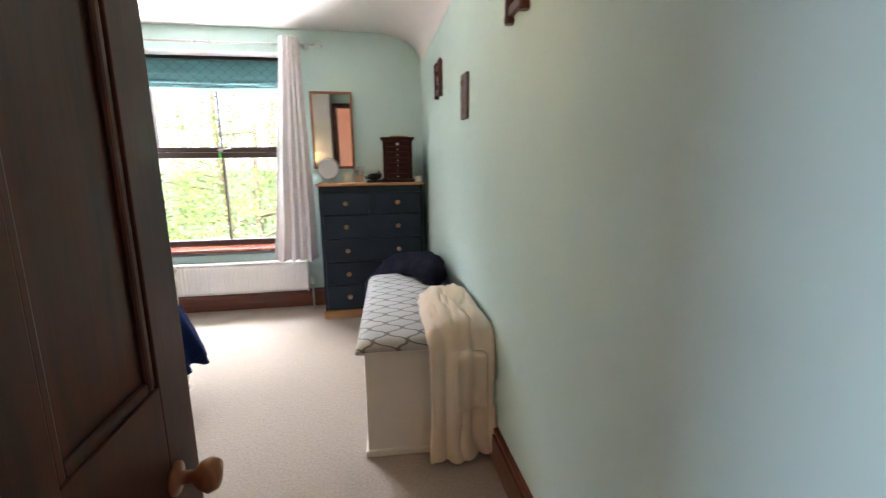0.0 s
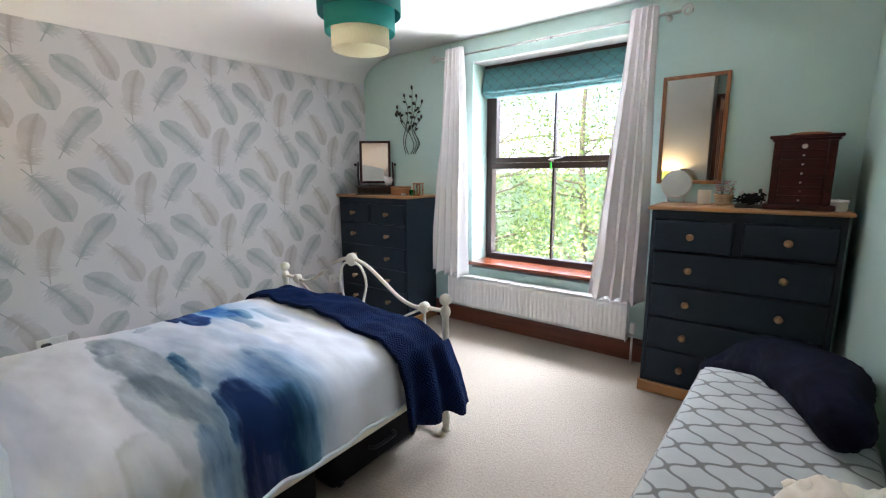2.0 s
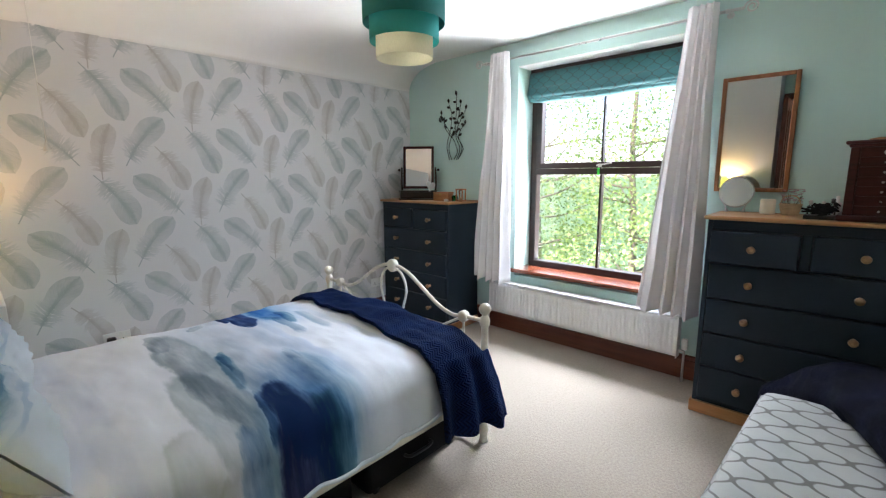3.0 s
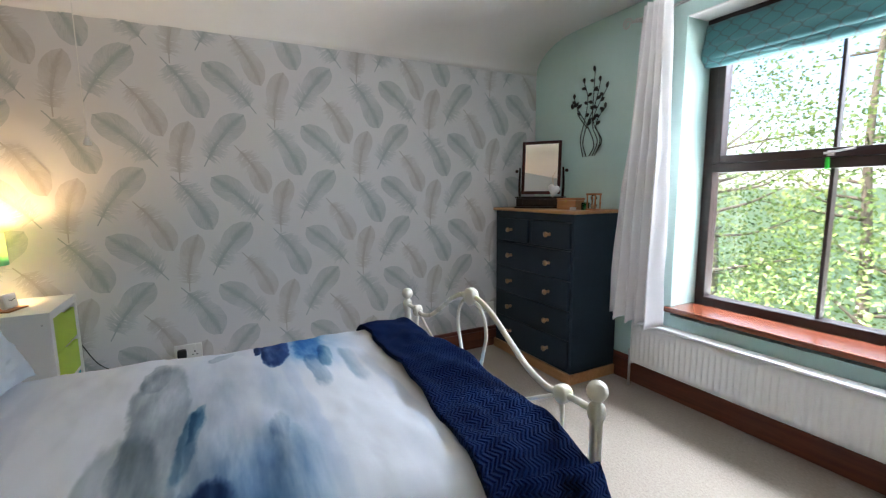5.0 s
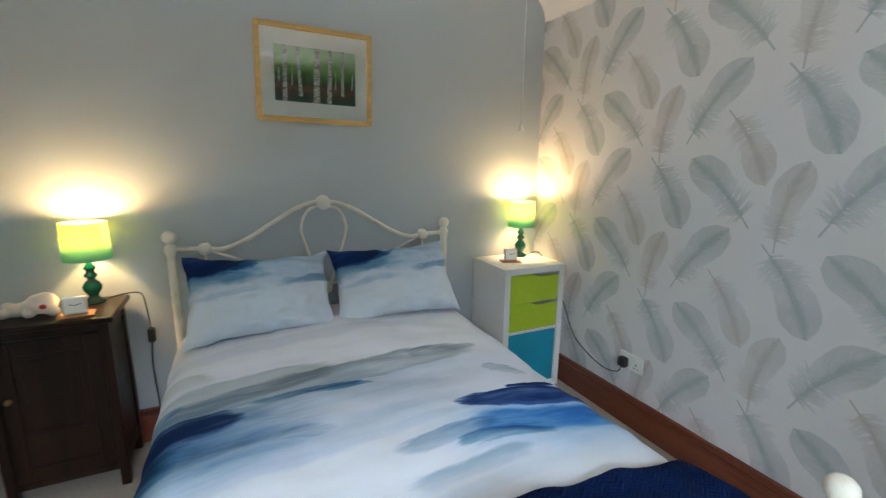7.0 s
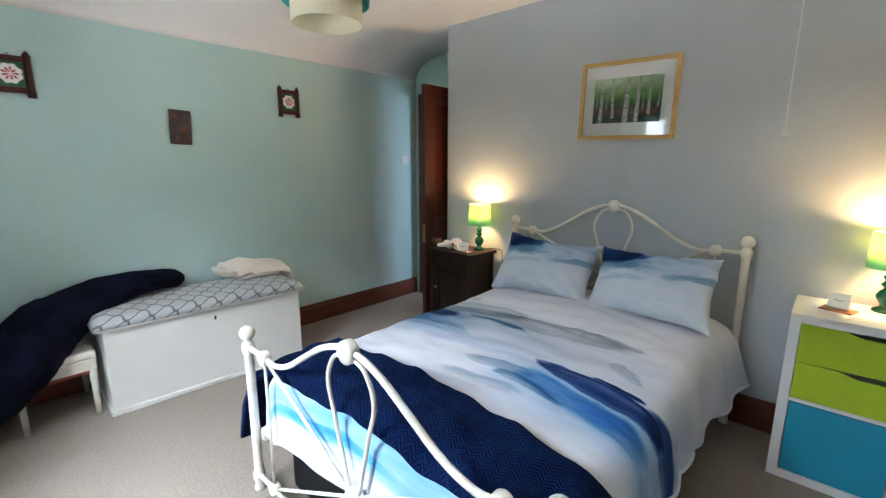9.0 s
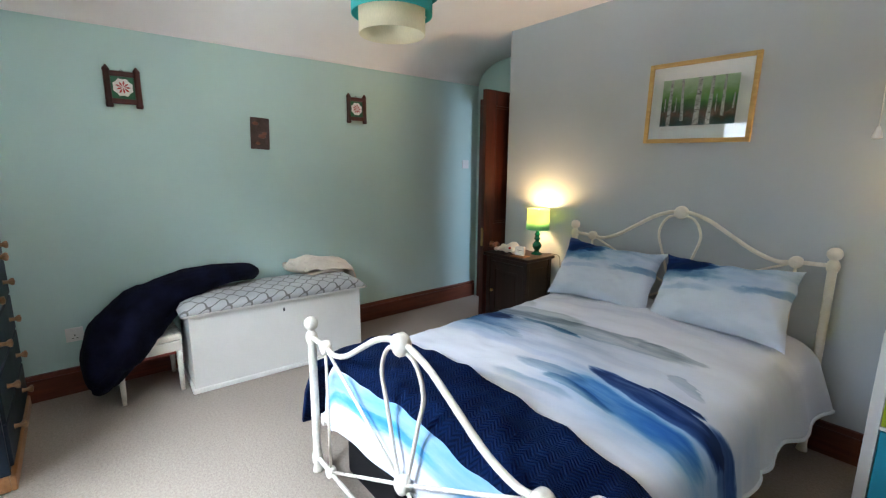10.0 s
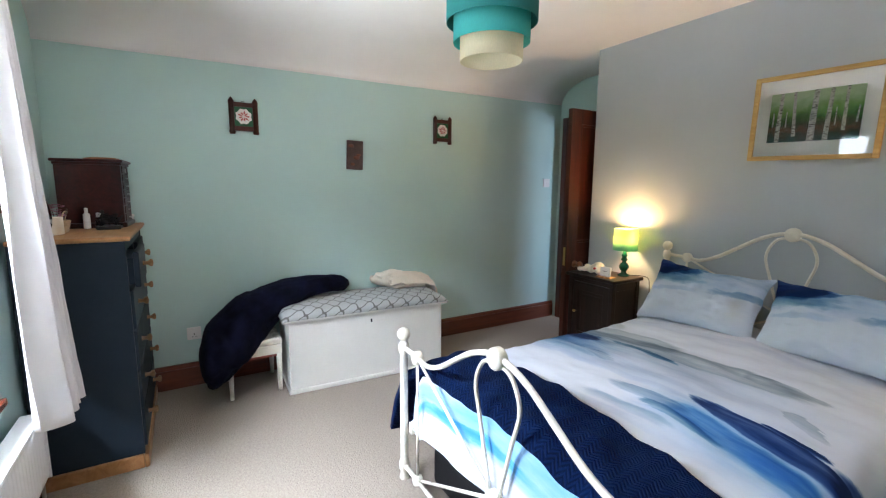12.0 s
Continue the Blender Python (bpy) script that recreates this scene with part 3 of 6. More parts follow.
def door_leaf():
    W, H, T = 0.777, 1.985, 0.042
    d = thing("door_1", (DX0 + 0.030, YD + 0.014, 0.008), "dark varnished four-panel wooden door standing wide open", "door", "", 90.0, "structure")
    bm = B()
    rails = [(0.0, 0.2), (0.74, 0.93), (H - 0.115, H)]
    for x0, x1 in ((0, 0.105), (W - 0.105, W), (W / 2 - 0.05, W / 2 + 0.05)):
        box(bm, x0, x1, -T, 0, 0, H, 0.002)
    for z0, z1 in rails:
        box(bm, 0.104, W - 0.104, -T + 0.0006, -0.0006, z0, z1, 0.002)
    part("leaf_frame", bm, M["door_wood"], d)
    for x0, x1 in ((0.105, W / 2 - 0.05), (W / 2 + 0.05, W - 0.105)):
        for z0, z1 in ((0.2, 0.74), (0.93, H - 0.115)):
            bm = B()
            box(bm, x0 - 0.004, x1 + 0.004, -T / 2 - 0.007, -T / 2 + 0.007, z0 - 0.004, z1 + 0.004)
            for y0, y1 in ((-T + 0.004, -T / 2 - 0.006), (-T / 2 + 0.006, -0.004)):
                k = 0.02
                box(bm, x0, x0 + k, y0, y1, z0, z1, 0.006)
                box(bm, x1 - k, x1, y0, y1, z0, z1, 0.006)
                box(bm, x0 + k, x1 - k, y0, y1, z0, z0 + k, 0.006)
                box(bm, x0 + k, x1 - k, y0, y1, z1 - k, z1, 0.006)
            part("panel", bm, M["door_wood"], d)
    for s in (1, -1):
        bm = B()
        prof = [(0.028, 0), (0.028, 0.006), (0.012, 0.01), (0.011, 0.03), (0.024, 0.042), (0.03, 0.056), (0.024, 0.07), (0.001, 0.075)]
        lathe(bm, prof, (W - 0.098, 0 if s > 0 else -T, 0.758), 20, Matrix.Rotation(radians(-90 * s), 4, "X"))
        part("door_knob", bm, M["mirror_wood"], d, "turned brown wooden knob")
    bm = B()
    box(bm, W - 0.001, W + 0.002, -T + 0.01, -0.01, 0.75, 0.9, 0.001)
    part("lock_plate", bm, M["brass"], d, "worn brass lock plate")
    for z in (0.2, 1.0, 1.75):
        bm = B()
        lathe(bm, [(0.006, 0), (0.006, 0.09)], (-0.004, 0.004, z), 10)
        part("hinge", bm, M["brass"], d)


door_leaf()


def window():
    w = thing("window_1", (0, 0, 0), "dark brown painted window with an opening top light", "window", "", 0, "structure")
    y0, y1 = YP, YP + 0.075
    bm = B()
    f = 0.058
    box(bm, WX0, WX0 + f, y0, y1, WZ0, WZ1, 0.004)
    box(bm, WX1 - f, WX1, y0, y1, WZ0, WZ1, 0.004)
    box(bm, WX0 + f, WX1 - f, y0, y1, WZ1 - f, WZ1, 0.004)
    box(bm, WX0 + f, WX1 - f, y0 - 0.012, y1, WZ0, WZ0 + 0.075, 0.006)
    box(bm, WX0 + f, WX1 - f, y0 - 0.006, y1, 1.375, 1.425, 0.004)
    part("window_frame", bm, M["frame_brown"], w)
    bm = B()
    s = 0.045
    a, b, c, d = WX0 + f + 0.002, WX1 - f - 0.002, 1.427, WZ1 - f - 0.002
    box(bm, a, a + s, y0 - 0.014, y1 - 0.02, c, d, 0.004)
    box(bm, b - s, b, y0 - 0.014, y1 - 0.02, c, d, 0.004)
    box(bm, a + s, b - s, y0 - 0.014, y1 - 0.02, c, c + s, 0.004)
    box(bm, a + s, b - s, y0 - 0.014, y1 - 0.02, d - s, d, 0.004)
    part("top_light_frame", bm, M["frame_brown"], w)
    xc = (WX0 + WX1) / 2
    bm = B()
    box(bm, xc - 0.009, xc + 0.009, y0 + 0.012, y1 - 0.012, WZ0 + 0.075, 1.375, 0.003)
    part("glazing_bar", bm, M["frame_brown"], w)
    bm = B()
    box(bm, xc - 0.008, xc + 0.008, y0 + 0.012, y1 - 0.022, c + s, d - s, 0.003)
    part("glazing_bar", bm, M["frame_brown"], w)
    for x0, x1, z0, z1 in ((WX0 + f, xc - 0.009, WZ0 + 0.075, 1.375), (xc + 0.009, WX1 - f, WZ0 + 0.075, 1.375), (a + s, xc - 0.008, c + s, d - s), (xc + 0.008, b - s, c + s, d - s)):
        bm = B()
        box(bm, x0, x1, y0 + 0.034, y0 + 0.038, z0, z1)
        part("pane", bm, M["glass"], w).visible_shadow = False
    bm = B()
    box(bm, xc - 0.014, xc + 0.014, y0 - 0.026, y0 - 0.012, 1.432, 1.458, 0.003)
    tube(bm, spline([(xc - 0.02, y0 - 0.036, 1.445), (xc + 0.03, y0 - 0.04, 1.452), (xc + 0.095, y0 - 0.036, 1.462)]), 0.006)
    h = part("window_handle", bm, M["steel"], w, "steel lever handle")
    bm = B()
    box(bm, xc - 0.02, xc - 0.002, y0 - 0.022, y0 - 0.012, 1.37, 1.428, 0.004)
    part("tag", bm, M["green_tag"], w, "bright green key tag")
    bm = B()
    box(bm, WX0 - 0.03, WX1 + 0.03, YN - 0.035, y0 - 0.004, WZ0 - 0.006, WZ0 + 0.026, 0.007)
    part("window_sill", bm, M["sill_wood"], w, "polished red-brown wooden sill")


window()

# ---- furniture ----


def chest(x0, label):
    """Six-drawer chest: two small over four wide, painted carcass, pine top and plinth, wooden knobs."""
    W, D, H = 0.856, 0.405, 1.15
    c = thing("chest_of_drawers", (x0, 4.965, 0), label, "chest", "painted chests of drawers")
    rails = [("side_panel", 0, 0.022, 0, D, 0.07, H - 0.022), ("side_panel", W - 0.022, W, 0, D, 0.07, H - 0.022), ("back_panel", 0.022, W - 0.022, D - 0.012, D, 0.07, H - 0.022),
             ("bottom_rail", 0.022, W - 0.022, 0.004, D - 0.012, 0.07, 0.09), ("top_rail", 0.022, W - 0.022, 0.004, D - 0.012, H - 0.075, H - 0.022), ("divider", W / 2 - 0.02, W / 2 + 0.02, 0.006, D - 0.014, 0.8975, H - 0.075)]
    rails += [("drawer_rail", 0.022, W - 0.022, 0.006, D - 0.014, z - 0.004, z + 0.004) for z in (0.2935, 0.4935, 0.6935, 0.8935)]
    for nm, *ext in rails:
        bm = B()
        box(bm, *ext, 0.002)
        part(nm, bm, M["navy_paint"], c)
    bm = B()
    box(bm, -0.02, W + 0.02, -0.024, D, H - 0.022, H, 0.009, None, 3)
    part("top", bm, M["pine"], c, "waxed pine top board")
    bm = B()
    box(bm, -0.012, W + 0.012, -0.016, 0.004, 0, 0.07, 0.006)
    box(bm, -0.012, 0.008, 0.004, D, 0, 0.07, 0.006)
    box(bm, W - 0.008, W + 0.012, 0.004, D, 0, 0.07, 0.006)
    part("plinth", bm, M["pine"], c, "bare pine plinth")
    fronts = [(0.026, W / 2 - 0.024, 0.901, H - 0.079), (W / 2 + 0.024, W - 0.026, 0.901, H - 0.079)]
    fronts += [(0.026, W - 0.026, 0.0955 + 0.2 * i, 0.2865 + 0.2 * i) for i in range(4)]
    for i, (a, b, z0, z1) in enumerate(fronts):
        bm = B()
        out = 0.034 if (i == 0 and x0 > -1) else 0.0
        box(bm, a, b, -0.012 - out, 0.012 - out, z0, z1, 0.006)
        box(bm, a + 0.012, b - 0.012, 0.012 - out, D - 0.04, z0 + 0.015, z1 - 0.03)
        d = part("drawer", bm, M["navy_paint"], c)
        for x in ([W / 2 - 0.213] if i == 0 else [W / 2 + 0.213] if i == 1 else [W / 2 - 0.213, W / 2 + 0.213]):
            bm = B()
            lathe(bm, [(0.013, 0), (0.010, 0.006), (0.009, 0.020), (0.015, 0.027), (0.0195, 0.034), (0.018, 0.042), (0.001, 0.046)], (x, -0.012 - out, (z0 + z1) / 2 + 0.002), 16, Matrix.Rotation(radians(90), 4, "X"))
            part("knob", bm, M["knob_wood"], d, "turned wooden knob")
    return c


chest_right = chest(-0.670, "blue-black painted chest of drawers with pine top, beside the window")
chest_left = chest(-3.446, "blue-black painted chest of drawers with pine top, against the feather wall")

# bed
BX, HY, FY = -2.09, 1.948, 3.893
HALF = 0.690


def arch(end, y, z_small, z_mid, z_knot, z_low, r=0.011):
    """One end of the bed: curved top rail, petals that meet in a knot, bars to the small bosses."""
    s = HALF - 0.137

    def rod_part(name, pts, radius):
        bm = B()
        tube(bm, pts, radius, 10)
        part(name, bm, M["cream_metal"], end)

    for k in (-1, 1):
        top = [(k * HALF, y, z_small + 0.005), (k * s, y, z_small), (k * (s - 0.08), y, z_small - 0.007), (k * 0.37, y, z_mid - 0.170), (k * 0.26, y, z_mid - 0.103), (k * 0.15, y, z_mid - 0.036), (k * 0.06, y, z_mid - 0.003), (0, y, z_mid)]
        rod_part("top_rail", spline(top, 8), r)
        rod_part("petal", spline([(0, y, z_mid - 0.015), (k * 0.075, y, z_mid - 0.04), (k * 0.115, y, z_mid - 0.13), (k * 0.085, y, z_mid - 0.25), (k * 0.02, y, z_knot)], 8), 0.0075)
        rod_part("bar", [(k * s, y, z_small), (0, y, z_knot)], 0.0065)
        rod_part("bar", [(k * s, y, z_small), (k * s, y, z_low)], 0.0065)
        rod_part("bar", [(k * s, y, z_low), (0, y, z_knot)], 0.0065)
        rod_part("bar", [(k * HALF, y, z_low), (k * s, y, z_low - 0.005)], r)
    rod_part("bottom_rail", [(-s, y, z_low - 0.005), (s, y, z_low - 0.005)], 0.009)


def cast_boss(bm, at, r):
    """Flat cast disc with a rounded rim that joins the rods."""
    prof = [(r * 0.3, -0.021), (r * 0.86, -0.019), (r * 0.97, -0.014), (r, -0.006), (r, 0.006), (r * 0.97, 0.014), (r * 0.86, 0.019), (r * 0.3, 0.021)]
    return lathe(bm, prof, at, 20, Matrix.Rotation(radians(90), 4, "X"))


def bed():
    b = thing("bed_frame", (BX, 0, 0), "cream enamelled iron double bed frame with curved ends", "bed")
    for name, y, zb, zs, zm, zk, zl in (("footboard", FY, 0.716, 0.650, 0.846, 0.35, 0.07), ("headboard", HY, 1.006, 0.945, 1.146, 0.69, 0.40)):
        bm = B()
        cast_boss(bm, (0, y, zm - 0.002), 0.038)
        e = part(name, bm, M["cream_metal"], b, "", Matrix.Translation((0.011 if y == FY else -0.016, 0, 0)))
        arch(e, y, zs, zm, zk, zl)
        for k in (-1, 1):
            bm = B()
            lathe(bm, [(0.024, 0), (0.022, 0.012), (0.0185, 0.03), (0.0185, zl - 0.03), (0.024, zl - 0.018), (0.026, zl), (0.024, zl + 0.018), (0.0185, zl + 0.03),
                       (0.0185, zs - 0.025), (0.024, zs - 0.015), (0.027, zs + 0.003), (0.023, zs + 0.022), (0.015, zs + 0.032), (0.012, zb - 0.029), (0.022, zb - 0.022)], (k * HALF, y, 0), 18)
            p = part("post", bm, M["cream_metal"], e)
            bm = B()
            ball(bm, (k * HALF, y, zb), 0.031)
            part("finial", bm, M["cream_metal"], e)
            bm = B()
            cast_boss(bm, (k * (HALF - 0.137), y, zs), 0.030)
            part("boss", bm, M["cream_metal"], e)
            bm = B()
            cast_boss(bm, (k * (HALF - 0.137), y, zl), 0.024)
            part("boss", bm, M["cream_metal"], e)
        bm = B()
        cast_boss(bm, (0, y, zk), 0.032)
        part("boss", bm, M["cream_metal"], e)
    for k in (-1, 1):
        bm = B()
        box(bm, k * (HALF - 0.02) - 0.014, k * (HALF - 0.02) + 0.014, HY + 0.015, FY - 0.015, 0.235, 0.29, 0.006)
        part("side_rail", bm, M["cream_metal"], b)
    for i in range(9):
        y = HY + 0.15 + i * 0.205
        bm = B()
        box(bm, -HALF + 0.03, HALF - 0.03, y - 0.03, y + 0.03, 0.27, 0.288, 0.003)
        part("slat", bm, M["pine"], b)


bed()
bm = B()
box(bm, BX - 0.64, BX + 0.64, HY + 0.045, FY - 0.045, 0.29, 0.525, 0.05, None, 4)
tagged(part("mattress", bm, M["mattress"]), "pale mattress with a light blue fitted sheet", "mattress")


def drape(top, half, radius, s):
    """Height and side offset across a bed: s is the length over the cloth from the middle."""
    k, a = (1 if s >= 0 else -1), abs(s)
    flat, arc = half - radius, radius * math.pi / 2
    if a <= flat:
        return k * a, top
    if a <= flat + arc:
        t = (a - flat) / radius
        return k * (flat + radius * math.sin(t)), top - radius * (1 - math.cos(t))
    d = a - flat - arc
    return k * (half + 0.10 * d), top - radius - d


DUVET_STROKES = [
    # pale washes
    (0.12, 0.82, 0.68, 0.17, (0.38, 0.43, 0.48), 0.75, 0.95, 0.0), (0.58, 0.93, 0.40, 0.19, (0.13, 0.22, 0.34), 0.65, 0.9, 0.0), (0.78, 0.86, 0.34, 0.22, (0.10, 0.20, 0.27), 0.6, 0.8, 0.0), (-0.45, 1.23, 0.42, 0.14, (0.14, 0.30, 0.54), 0.5, 0.85, -0.05), (-0.84, 1.10, 0.18, 0.42, (0.34, 0.45, 0.60), 0.6, 0.8, 0.0), (0.10, 1.05, 0.50, 0.09, (0.44, 0.50, 0.57), 0.7, 0.9, 0.0),
    (0.0, 0.95, 0.95, 0.20, (0.56, 0.61, 0.69), 0.6, 1.0, 0.05), (-0.62, 1.28, 0.55, 0.19, (0.32, 0.48, 0.68), 0.65, 1.0, 0.0), (0.62, 0.92, 0.44, 0.28, (0.33, 0.43, 0.53), 0.8, 0.9, 0.0),
    (0.1, 1.12, 0.7, 0.03, (0.53, 0.58, 0.66), 0.7, 0.6, 0.02), (0.2, 0.34, 0.8, 0.05, (0.56, 0.58, 0.62), 0.7, 0.5, 0.05), (0.0, 1.52, 0.95, 0.04, (0.60, 0.58, 0.51), 0.8, 0.6, 0.0), (0.1, 1.42, 0.5, 0.03, (0.52, 0.58, 0.66), 0.6, 0.6, 0.03),
    # long grey band and the greenish patches that it becomes on the side
    (0.10, 0.70, 0.58, 0.080, (0.26, 0.30, 0.32), 0.9, 0.22, 0.0), (0.45, 0.655, 0.36, 0.090, (0.34, 0.38, 0.39), 0.8, 0.2, 0.05), (-0.34, 0.675, 0.17, 0.038, (0.34, 0.38, 0.41), 0.8, 0.2, -0.05),
    (0.66, 0.52, 0.18, 0.075, (0.44, 0.47, 0.44), 0.7, 0.22, 0.0), (0.80, 0.36, 0.15, 0.12, (0.52, 0.54, 0.54), 0.5, 0.25, 0.0), (0.86, 0.60, 0.13, 0.04, (0.40, 0.43, 0.37), 0.6, 0.3, 0.0), (0.36, 0.80, 0.26, 0.022, (0.30, 0.36, 0.40), 0.6, 0.4, 0.04),
    # teal dash in the grey
    (0.20, 0.785, 0.19, 0.034, (0.06, 0.15, 0.24), 0.65, 0.35, -0.11), (0.10, 0.80, 0.13, 0.02, (0.09, 0.20, 0.30), 0.6, 0.3, -0.1),
    # dark pool that runs over the bed's side
    (0.60, 0.85, 0.20, 0.080, (0.008, 0.024, 0.070), 0.85, 0.3, 0.05), (0.56, 0.765, 0.15, 0.02, (0.03, 0.07, 0.15), 0.8, 0.3, -0.1), (0.82, 0.845, 0.26, 0.10, (0.016, 0.014, 0.045), 0.9, 0.3, 0.0), (0.82, 0.955, 0.26, 0.080, (0.020, 0.065, 0.080), 0.8, 0.4, 0.0),
    (0.80, 0.68, 0.21, 0.050, (0.10, 0.18, 0.30), 0.8, 0.3, 0.0), (0.40, 1.03, 0.22, 0.05, (0.36, 0.45, 0.52), 0.6, 0.6, 0.0), (0.26, 1.03, 0.10, 0.024, GREYB, 0.65, 0.45, -0.1),
    # blue pool by the wall with its trailing strokes
    (-0.50, 0.885, 0.075, 0.04, (0.34, 0.39, 0.44), 0.8, 0.2, -0.4), (-0.48, 1.10, 0.25, 0.065, NAVY, 1.05, 0.18, -0.10), (-0.50, 1.025, 0.11, 0.02, NAVY, 1.1, 0.2, -0.1), (-0.80, 1.08, 0.2, 0.075, NAVY, 0.8, 0.3, 0.0),
    (-0.46, 1.24, 0.29, 0.070, (0.06, 0.19, 0.42), 0.95, 0.35, -0.08), (-0.10, 1.215, 0.18, 0.036, (0.18, 0.26, 0.36), 0.95, 0.35, -0.04), (-0.24, 1.27, 0.16, 0.03, SLATE, 0.7, 0.3, -0.1), (-0.09, 1.35, 0.17, 0.036, (0.30, 0.39, 0.48), 0.75, 0.45, -0.02),
    # sky blue at the foot
    (-0.1, 1.86, 1.0, 0.085, SKYB, 0.75, 0.5, 0.0), (0.3, 1.90, 0.5, 0.03, (0.08, 0.36, 0.58), 0.7, 0.4, 0.03),
]
M["duvet"] = washes("watercolour_duvet_cotton", DUVET_STROKES, (0.66, 0.69, 0.755), "UV", 0.26, 0.10)


def duvet():
    top, half, rad, y0, y1 = 0.612, 0.685, 0.11, 1.985, 3.865
    foot = 0.26

    def where(u, v):
        s = -0.94 + u * (0.94 + 0.915)
        t = v * (y1 - y0 + foot)
        over = max(0.0, t - (y1 - y0 - 0.09))
        flare = 0.10 if v < 0.3 else 0.0
        x, z = drape(top, half, rad, s)
        y = y0 + t
        if over > 0:
            arc = 0.09 * math.pi / 2
            if over < arc:
                a = over / 0.09
                y, dz = y1 - 0.09 + 0.09 * math.sin(a), 0.09 * (1 - math.cos(a))
            else:
                y, dz = y1 + 0.0 * over, 0.09 + over - arc
            z = max(z - dz, 0.30 + 0.02 * wob(x, y, 3, 6))
            x *= 1 - 0.10 * min(1, over / 0.2)
        side = max(0.0, abs(s) - half + 0.12)
        fold = 0.014 * side / 0.3 * math.sin(y * 17 + 2.5 * wob(y, 1, 0, 3)) + (flare * side * (0.3 - v) / 0.3 * 2.2 if s < 0 else 0)
        x += math.copysign(fold, s)
        z += 0.020 * wob(s * 1.0, y, 0, 2.4) + 0.010 * wob(s * 1.0 + 5, y * 1.8, 0, 6) + 0.004 * wob(s, y * 4, 1, 11)
        z -= 0.045 * min(1.0, abs(s) / half) ** 2
        if side > 0.2:
            z += 0.03 * wob(y, 2, 0, 2.5)
        return BX + x, y, z

    bm = B()
    sheet(bm, where, 110, 110, 0.018, lambda u, v: (-0.94 + u * 1.855, y0 - 2.06 + v * (y1 - y0 + foot)))
    d = tagged(part("duvet", bm, M["duvet"]), "white duvet printed with blue and grey watercolour strokes", "duvet")
    for line in ([(0.0, i / 80) for i in range(81)], [(1.0, i / 80) for i in range(81)], [(i / 80, 1.0) for i in range(81)]):
        bm = B()
        tube(bm, [where(u, v) for u, v in line], 0.0085, 8)
        part("hem", bm, M["mattress"], d, "stitched white cotton hem")


duvet()


def throw():
    top, half, rad = 0.634, 0.722, 0.12

    def where(u, v):
        s = -0.92 + u * 2.03
        x, z = drape(top, half, rad, s)
        y0 = 3.555 - 0.06 * s + 0.018 * wob(s, 7, 0, 3)
        y = y0 + v * (3.865 - y0)
        end = max(0.0, v - 0.80) / 0.2
        z -= 0.05 * end ** 2 * (1.0 if abs(s) < half else 0.2)
        side = max(0.0, abs(s) - half + 0.1)
        if s > 0 and side > 0:
            y += (0.02 + 0.02 * v) * min(1, side / 0.3)
            x += (0.05 + 0.17 * v) * side + 0.020 * side / 0.4 * math.sin(v * 16 + 1.5)
        elif side > 0:
            x -= 0.02 * side + 0.018 * side / 0.3 * math.sin(v * 17)
        z += 0.020 * wob(s, y, 0, 9) + 0.022 * wob(s, y, 4, 4) + 0.010 * abs(wob(s * 1.5, y * 2.5, 8, 6))
        z -= 0.045 * min(1.0, abs(s) / half) ** 2
        if s > half:
            z += (0.04 + 0.03 * (1 - v) + 0.02 * wob(v, 3, 0, 2) + 0.012 * math.sin(v * 14)) * min(1, side / 0.4)
        return BX + x, y, z

    bm = B()
    sheet(bm, where, 120, 34, 0.02, lambda u, v: (u * 2.1, v * 0.36))
    tagged(part("throw_blanket", bm, M["throw"]), "royal blue ribbed fleece throw across the foot of the bed", "blanket")


throw()

PILLOW_STROKES = [
    (0.0, 0.16, 0.45, 0.17, (0.36, 0.46, 0.58), 0.9, 0.9, 0.0), (-0.18, 0.09, 0.22, 0.06, SLATE, 0.8, 0.8, 0.10), (-0.22, 0.175, 0.19, 0.085, NAVY, 1.5, 0.35, 0.10), (-0.12, 0.12, 0.16, 0.03, (0.02, 0.07, 0.18), 0.8, 0.5, 0.15),
    (0.20, 0.05, 0.16, 0.025, (0.16, 0.26, 0.40), 0.8, 0.6, 0.12), (0.20, 0.16, 0.20, 0.04, (0.34, 0.40, 0.47), 0.7, 0.7, 0.0), (-0.16, 0.0, 0.16, 0.02, (0.36, 0.46, 0.58), 0.7, 0.6, 0.08),
]
M["pillowcase"] = washes("watercolour_pillowcase_cotton", PILLOW_STROKES, (0.62, 0.68, 0.75), "Object", 0.34, 0.11)


